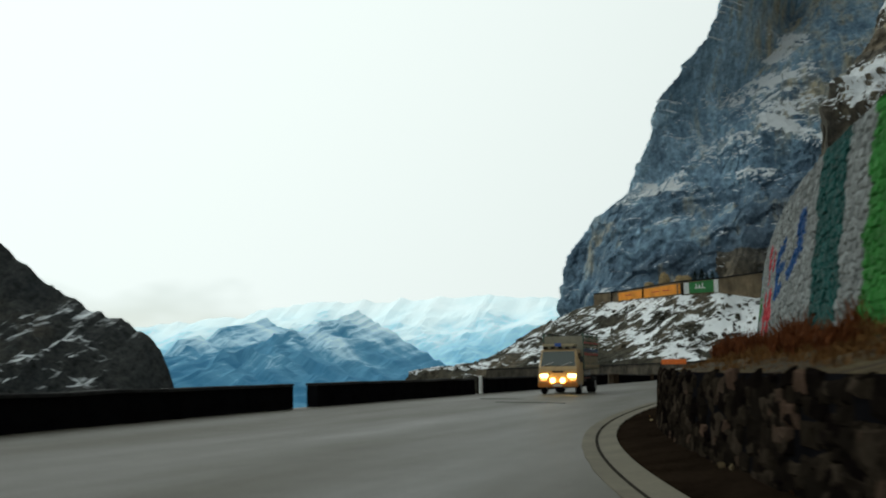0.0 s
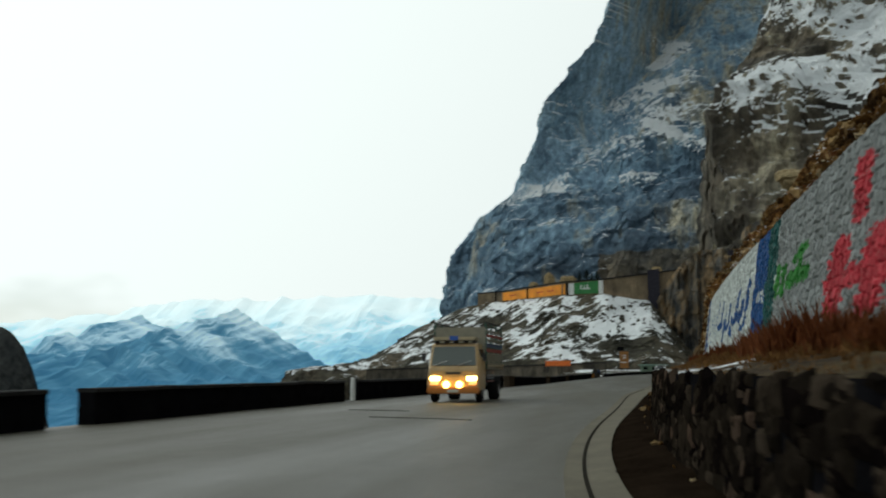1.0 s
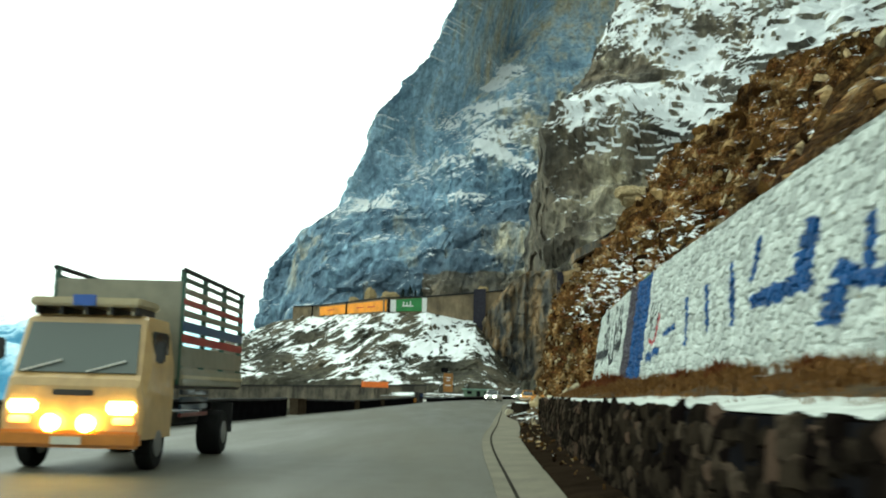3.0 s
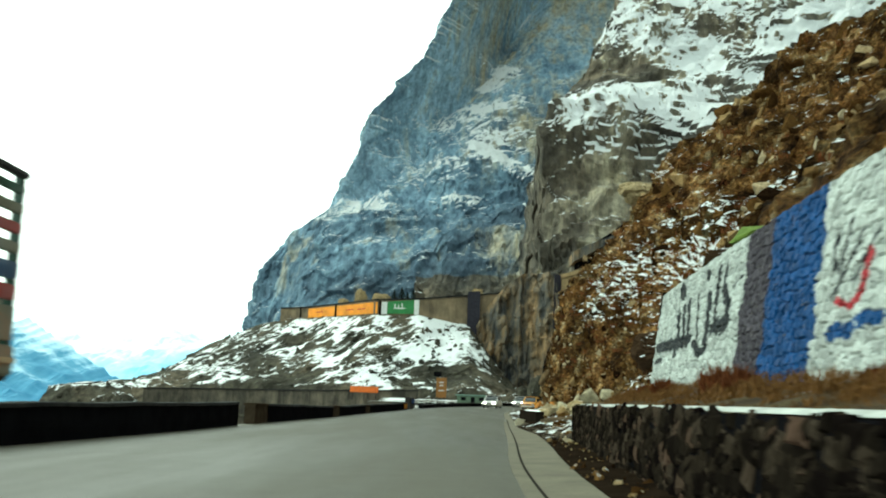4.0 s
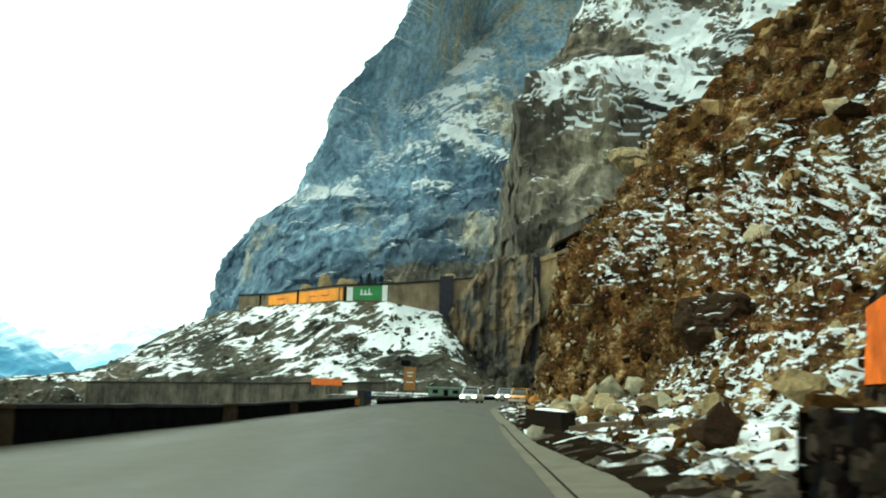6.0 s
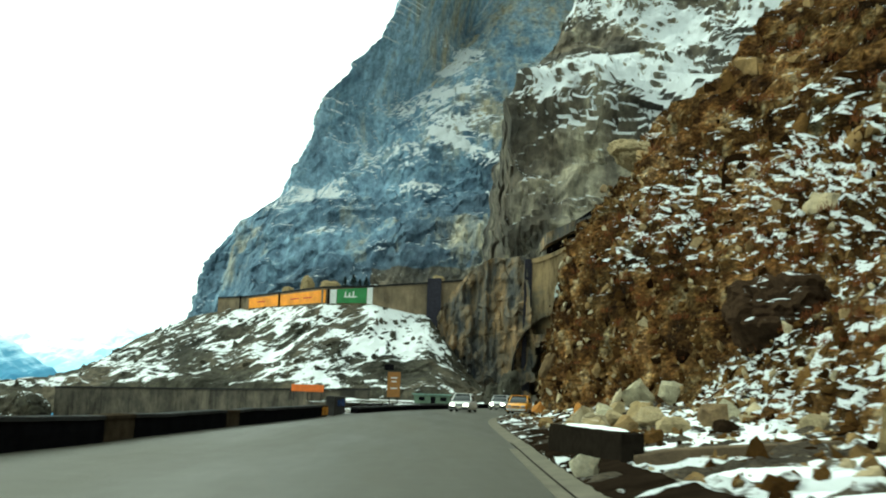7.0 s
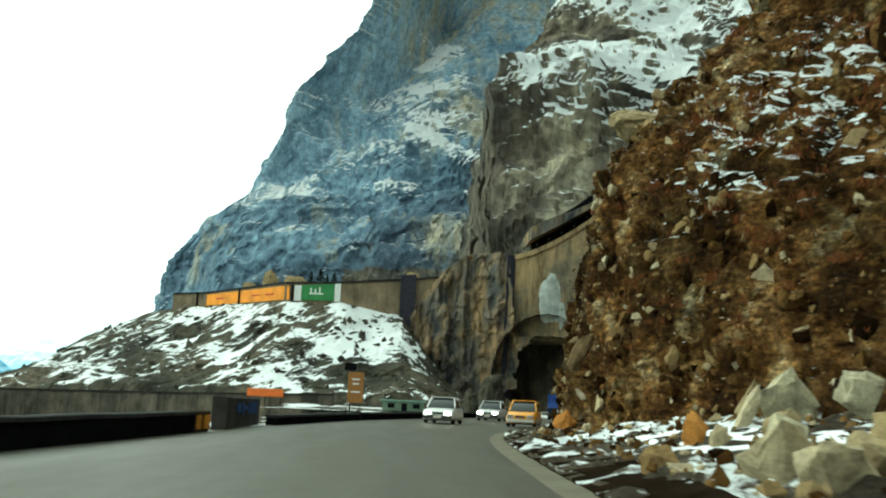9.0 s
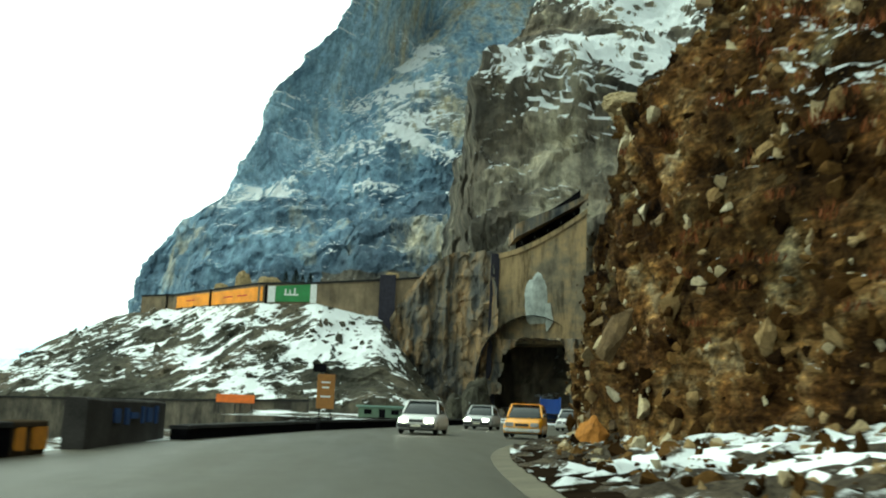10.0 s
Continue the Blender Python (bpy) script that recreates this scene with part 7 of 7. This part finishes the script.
def car(m, color, label, hatch=False, lights_on=False, bumper=None, length=4.05, width=1.66, height=1.44, group="cars on the road"):
    """A small car, its front towards -y."""
    t = empty("car", m, label, "car", group)
    L, W, Hh = length, width / 2, height
    belt = Hh * 0.60
    body = loft([(-L / 2, W * 0.86, W * 0.80, 0.30, 0.58), (-L / 2 + 0.12, W * 0.97, W * 0.90, 0.22, 0.70), (-L / 2 + 0.95, W, W * 0.95, 0.20, belt - 0.05), (-L / 2 + 1.15, W, W * 0.95, 0.20, belt),
                 (L / 2 - (0.45 if hatch else 0.95), W, W * 0.95, 0.20, belt + 0.02), (L / 2 - 0.12, W * 0.98, W * 0.92, 0.24, belt - (0.0 if hatch else 0.05)), (L / 2, W * 0.9, W * 0.84, 0.32, belt - 0.12)])
    body_ob = smooth(part("body", body, color, t))
    y0, y1 = -L / 2 + 1.05, L / 2 - (0.25 if hatch else 0.85)
    cab = loft([(y0, W * 0.93, W * 0.88, belt - 0.04, belt + 0.02), (y0 + 0.62, W * 0.93, W * 0.74, belt - 0.04, Hh - 0.04), (y0 + 1.0, W * 0.93, W * 0.74, belt - 0.04, Hh - 0.01), (y1 - (0.35 if hatch else 0.6), W * 0.93, W * 0.74, belt - 0.04, Hh - 0.03), (y1, W * 0.92, W * 0.84, belt - 0.04, belt + 0.06)])
    smooth(part("cabin_glass", cab, M_GLASS, t, "dark car windows"))
    ya, yb = y0 + 0.60, y1 - (0.33 if hatch else 0.58)
    roof = box((0, (ya + yb) / 2, Hh - 0.01), (W * 1.50, yb - ya + 0.08, 0.055), 0.025)
    part("roof", roof, color, t)
    for sx in (-1, 1):
        for ym, yt, zt in ((y0 + 0.02, ya, 0.0), (y1 - 0.02, yb, 0.0), ((y0 + y1) / 2 + 0.1, (y0 + y1) / 2 + 0.1, 0.0)):
            bm = bmesh.new()
            p, q = Vector((sx * W * 0.925, ym, belt)), Vector((sx * W * 0.755, yt, Hh - 0.02))
            d = q - p
            bmesh.ops.create_cube(bm, size=1.0, matrix=Matrix.Translation((p + q) / 2) @ d.to_track_quat("Z", "Y").to_matrix().to_4x4() @ Matrix.Diagonal((0.07, 0.07, d.length, 1)))
            part("pillar", bm, color, t)
        part("side_mirror", box((sx * (W + 0.08), y0 + 0.35, belt + 0.08), (0.16, 0.09, 0.12), 0.03), M_TRIM, t)
        part("headlight", box((sx * W * 0.66, -L / 2 + 0.02, 0.57), (0.36, 0.12, 0.17), 0.03), M_HEADW if lights_on else M_RIM, t, "lit white headlight" if lights_on else "clear headlight")
        part("tail_light", box((sx * W * 0.78, L / 2 - 0.02, 0.72), (0.20, 0.10, 0.24 if hatch else 0.16), 0.02), M_TAIL, t, "red tail light")
        for yw in (-L / 2 + 0.72, L / 2 - 0.72):
            wheel(t, sx * (W - 0.09), yw, 0.29, 0.18)
    bmp = bumper or M_TRIM
    part("front_bumper", box((0, -L / 2 + 0.03, 0.36), (W * 1.9, 0.16, 0.20), 0.05), bmp, t)
    part("rear_bumper", box((0, L / 2 - 0.02, 0.40), (W * 1.9, 0.18, 0.22), 0.05), bmp, t)
    part("grille", box((0, -L / 2 + 0.01, 0.56), (W * 0.7, 0.06, 0.12), 0.01), M_TRIM, t)
    part("number_plate", box((0, L / 2 + 0.075, 0.42), (0.42, 0.02, 0.10)), M_PLATE, t)
    part("number_plate", box((0, -L / 2 - 0.06, 0.36), (0.42, 0.02, 0.10)), M_PLATE, t)
    part("underbody", box((0, 0, 0.22), (W * 1.7, L * 0.9, 0.12), 0.02), M_TRIM, t)
    return t


M_TAXI = paint("taxi_yellow", (0.85, 0.36, 0.01))
M_CARWHITE = paint("car_white", (0.70, 0.71, 0.70))
M_CARGREY = paint("car_grey_white", (0.55, 0.56, 0.56))
M_CARBLUE = paint("blue_body", (0.02, 0.10, 0.45))


def heading(x, y, deg):
    return Matrix.Translation((x, y, road_z(y))) @ Matrix.Rotation(radians(deg), 4, "Z")


car(heading(8.9, 92.0, -14), M_TAXI, "yellow hatchback taxi with a pale bumper driving away", True, False, M_CARWHITE, 3.6, 1.62, 1.46)
car(heading(4.4, 92.0, -12), M_CARWHITE, "white saloon car with its headlights on", False, True)
car(heading(8.8, 110.0, -16), M_CARGREY, "white saloon car with lit headlights further back", False, True)
car(heading(15.6, 117.0, -18), M_CARWHITE, "white saloon car driving away round the bend", False, False, M_CARWHITE)


def lorry(m, label, cab_mat, slats, group="trucks on the road", lit=True):
    """A flat-nosed lorry with a slatted cargo body, its front towards -y."""
    t = empty("truck", m, label, "truck", group)
    w = 1.08
    cab = loft([(0.0, w * 0.95, w * 0.90, 0.62, 1.30), (0.03, w, w * 0.94, 0.52, 1.42), (0.12, w, w * 0.92, 0.50, 1.52), (0.40, w, w * 0.88, 0.50, 2.38), (0.55, w, w * 0.88, 0.50, 2.44), (1.62, w, w * 0.88, 0.50, 2.44), (1.70, w * 0.98, w * 0.86, 0.52, 2.38)])
    cab_ob = part("cab", cab, cab_mat, t)
    bm = bmesh.new()
    q = [bm.verts.new(p) for p in ((-w * 0.86, 0.10, 1.50), (w * 0.86, 0.10, 1.50), (w * 0.80, 0.375, 2.28), (-w * 0.80, 0.375, 2.28))]
    bm.faces.new(q)
    ext = bmesh.ops.extrude_face_region(bm, geom=list(bm.faces))
    for g in ext["geom"]:
        if isinstance(g, bmesh.types.BMVert):
            g.co += Vector((0, -0.03, 0.012))
    part("windscreen", bm, M_SCREEN, t, "windscreen coloured grey for the sky it mirrors")
    for sx in (-1, 1):
        bm = bmesh.new()
        p, q2 = Vector((sx * 0.15 - 0.25, 0.075, 1.50)), Vector((sx * 0.15 + 0.35, 0.13, 1.68))
        d = q2 - p
        bmesh.ops.create_cube(bm, size=1.0, matrix=Matrix.Translation((p + q2) / 2 + Vector((sx * 0.35 - 0.1, -0.03, 0.02))) @ d.to_track_quat("Z", "Y").to_matrix().to_4x4() @ Matrix.Diagonal((0.03, 0.03, d.length, 1)))
        part("wiper", bm, M_CARWHITE, t)
        part("side_window", box((sx * (w - 0.055), 0.95, 1.92), (0.06, 0.85, 0.55), 0.02), M_GLASS, t)
        part("headlight", box((sx * 0.76, -0.01, 0.98), (0.44, 0.10, 0.20), 0.04), M_HEAD if lit else M_RIM, t, "lit yellow headlight")
        part("indicator", box((sx * 0.80, -0.01, 0.78), (0.32, 0.08, 0.11), 0.02), M_AMBER, t, "amber indicator lamp")
        fog = bmesh.new()
        bmesh.ops.create_cone(fog, cap_ends=True, segments=20, radius1=0.12, radius2=0.14, depth=0.12, matrix=Matrix.Translation((sx * 0.27, -0.10, 0.74)) @ Matrix.Rotation(math.pi / 2, 4, "X"))
        part("fog_lamp", fog, M_FOG if lit else M_RIM, t, "lit round fog lamp")
        part("mirror", box((sx * (w + 0.18), 0.18, 1.85), (0.16, 0.06, 0.34), 0.03), M_TRIM, t)
        wheel(t, sx * (w - 0.14), 0.95, 0.42, 0.26)
        wheel(t, sx * (w - 0.16), 5.35, 0.44, 0.46)
        part("mud_guard", box((sx * (w - 0.14), 0.95, 0.86), (0.30, 1.0, 0.10), 0.03), M_TRIM, t)
    # orange lamplight on the bumper is put into its colour
    part("bumper", box((0, -0.06, 0.50), (w * 2.02, 0.20, 0.26), 0.05), paint("bumper_lamplit", (0.62, 0.22, 0.03)), t, "bumper coloured orange for the lamplight on it")
    part("grille", box((0, -0.005, 1.20), (0.62, 0.06, 0.09), 0.01), M_TRIM, t)
    part("number_plate", box((0, -0.17, 0.48), (0.46, 0.02, 0.12)), M_PLATE, t)
    part("roof_rack", box((0, 0.75, 2.62), (w * 1.62, 1.1, 0.14), 0.03), M_CREAMPAINT, t, "cream and blue roof board")
    part("roof_board", box((0, 0.19, 2.64), (0.36, 0.04, 0.18), 0.01), M_CARBLUE, t, "blue panel on the roof board")
    for k in range(5):
        part("rack_rail", box((-0.8 + 0.4 * k, 0.75, 2.50), (0.05, 0.9, 0.14)), M_TRIM, t)
    part("chassis", box((0, 3.6, 0.72), (0.9, 6.0, 0.24), 0.02), M_TRIM, t)
    part("cargo_floor", box((0, 4.25, 1.38), (2.28, 4.9, 0.16), 0.02), M_TRIM, t)
    part("end_board", box((0, 1.82, 2.3), (2.2, 0.05, 1.7), 0.01), slats[0], t)
    part("tail_board", box((0, 6.68, 1.80), (2.24, 0.06, 0.70), 0.01), slats[0], t)
    part("tail_bar", box((0, 6.66, 0.78), (2.0, 0.10, 0.16), 0.02), M_TRIM, t)
    for sx in (-1, 1):
        part("bed_sill", box((sx * 1.15, 4.25, 1.50), (0.07, 4.9, 0.30), 0.02), slats[0], t, "beige side sill")
        part("sill_strip", box((sx * 1.18, 4.25, 1.50), (0.05, 4.9, 0.06), 0.01), M_CREAMPAINT, t, "cream painted strip")
        part("side_board", box((sx * 1.13, 4.25, 1.86), (0.05, 4.9, 0.34), 0.01), slats[0], t, "plain beige side board")
        z = 2.16
        for k, high in enumerate((0.15, 0.17, 0.11, 0.11, 0.10, 0.08)):
            part("slat", box((sx * 1.13, 4.25, z), (0.05, 4.9, high), 0.01), slats[1 + k % (len(slats) - 1)], t)
            z += high * 0.5 + 0.14
        for yy in (1.84, 3.4, 5.0, 6.66):
            part("post", box((sx * 1.10, yy, 2.36), (0.09, 0.09, 2.0), 0.01), slats[-1], t)
        part("top_rail", box((sx * 1.13, 4.25, 3.34), (0.09, 5.0, 0.07), 0.02), M_TRIM, t)
        # blue slatted guard under the bed, with a red rail
        for k in range(3):
            part("guard_slat", box((sx * 1.08, 3.1, 0.98 + 0.13 * k), (0.05, 1.9, 0.09), 0.01), M_GUARD, t)
        part("guard_rail", box((sx * 1.08, 3.1, 0.84), (0.06, 1.9, 0.07), 0.01), M_GUARDRED, t, "red lower rail")
        part("mud_flap", box((sx * 0.90, 6.2, 0.72), (0.46, 0.04, 0.62), 0.01), M_TRIM, t)
    return t


M_GUARD = paint("guard_blue", (0.02, 0.045, 0.075), 0.6)
M_GUARDRED = paint("guard_red", (0.16, 0.02, 0.02), 0.6)
M_BEIGE = paint("beige_board", (0.26, 0.25, 0.19), 0.6)
M_CREAMPAINT = paint("cream_paint", (0.50, 0.42, 0.26), 0.5)
# cream cab; the headlamps' orange glow is mixed into the paint colour
M_CAB = paint("cab_cream_lampglow", (0.58, 0.38, 0.16), 0.4)
M_SLAT = [paint("slat_teal", (0.03, 0.14, 0.13), 0.5), paint("slat_red", (0.40, 0.03, 0.03), 0.5), paint("slat_cream", (0.42, 0.36, 0.26), 0.5), paint("slat_green", (0.02, 0.09, 0.06), 0.5), paint("slat_blue", (0.02, 0.09, 0.22), 0.5)]
lorry(Matrix.Translation((-4.35, -25.6, 0.0)) @ Matrix.Rotation(radians(1.0), 4, "Z"), "cream flat-nosed truck with lit headlights and an empty slatted cargo body", M_CAB, [M_BEIGE, M_SLAT[1], M_SLAT[4], M_BEIGE, M_SLAT[1], M_BEIGE, M_SLAT[3]])
M_BLUECAB = paint("truck_blue", (0.02, 0.09, 0.40), 0.4)
lorry(heading(22.5, 168.0, 172), "blue truck driving away towards the tunnel", M_BLUECAB, [M_BLUECAB] * 4, lit=False)

# ---- cracks in the asphalt ----
def crack(points, width=0.035):
    vs, fs = [], []
    pts = []
    for (xa, ya), (xb, yb) in zip(points, points[1:]):
        n = max(2, int(math.hypot(xb - xa, yb - ya) / 0.4))
        for i in range(n):
            u = i / n
            x, y = xa + (xb - xa) * u, ya + (yb - ya) * u
            pts.append((x + 0.08 * noise.noise(Vector((x, y, 0))), y + 0.10 * noise.noise(Vector((y, x, 4)))))
    for i, (x, y) in enumerate(pts):
        a, b = pts[max(0, i - 1)], pts[min(len(pts) - 1, i + 1)]
        d = Vector((b[0] - a[0], b[1] - a[1])).normalized()
        w = width * (0.6 + 0.8 * abs(noise.noise(Vector((x * 2, y * 2, 7)))))
        u = (x - (line_at(PARAPET, y) - 0.45)) / (line_at(KERB, y) - line_at(PARAPET, y) + 0.45)
        z = road_z(y) + 0.05 * math.sin(math.pi * min(1, max(0, u))) - 0.05 + 0.016
        vs += [(x - d.y * w, y + d.x * w, z), (x + d.y * w, y - d.x * w, z), (x + d.y * w, y - d.x * w, z - 0.03), (x - d.y * w, y + d.x * w, z - 0.03)]
    for i in range(len(pts) - 1):
        for k in range(4):
            fs.append((4 * i + k, 4 * i + (k + 1) % 4, 4 * i + 4 + (k + 1) % 4, 4 * i + 4 + k))
    tagged(mesh_object("road_crack", vs, fs, M_TAR), "dark tar-filled crack across the asphalt", "crack", "road cracks", "structure")


crack([(-1.0, -40.0), (-2.2, -39.4), (-4.6, -38.6)], 0.009)
crack([(-4.0, -34.5), (-6.8, -33.2)], 0.009)
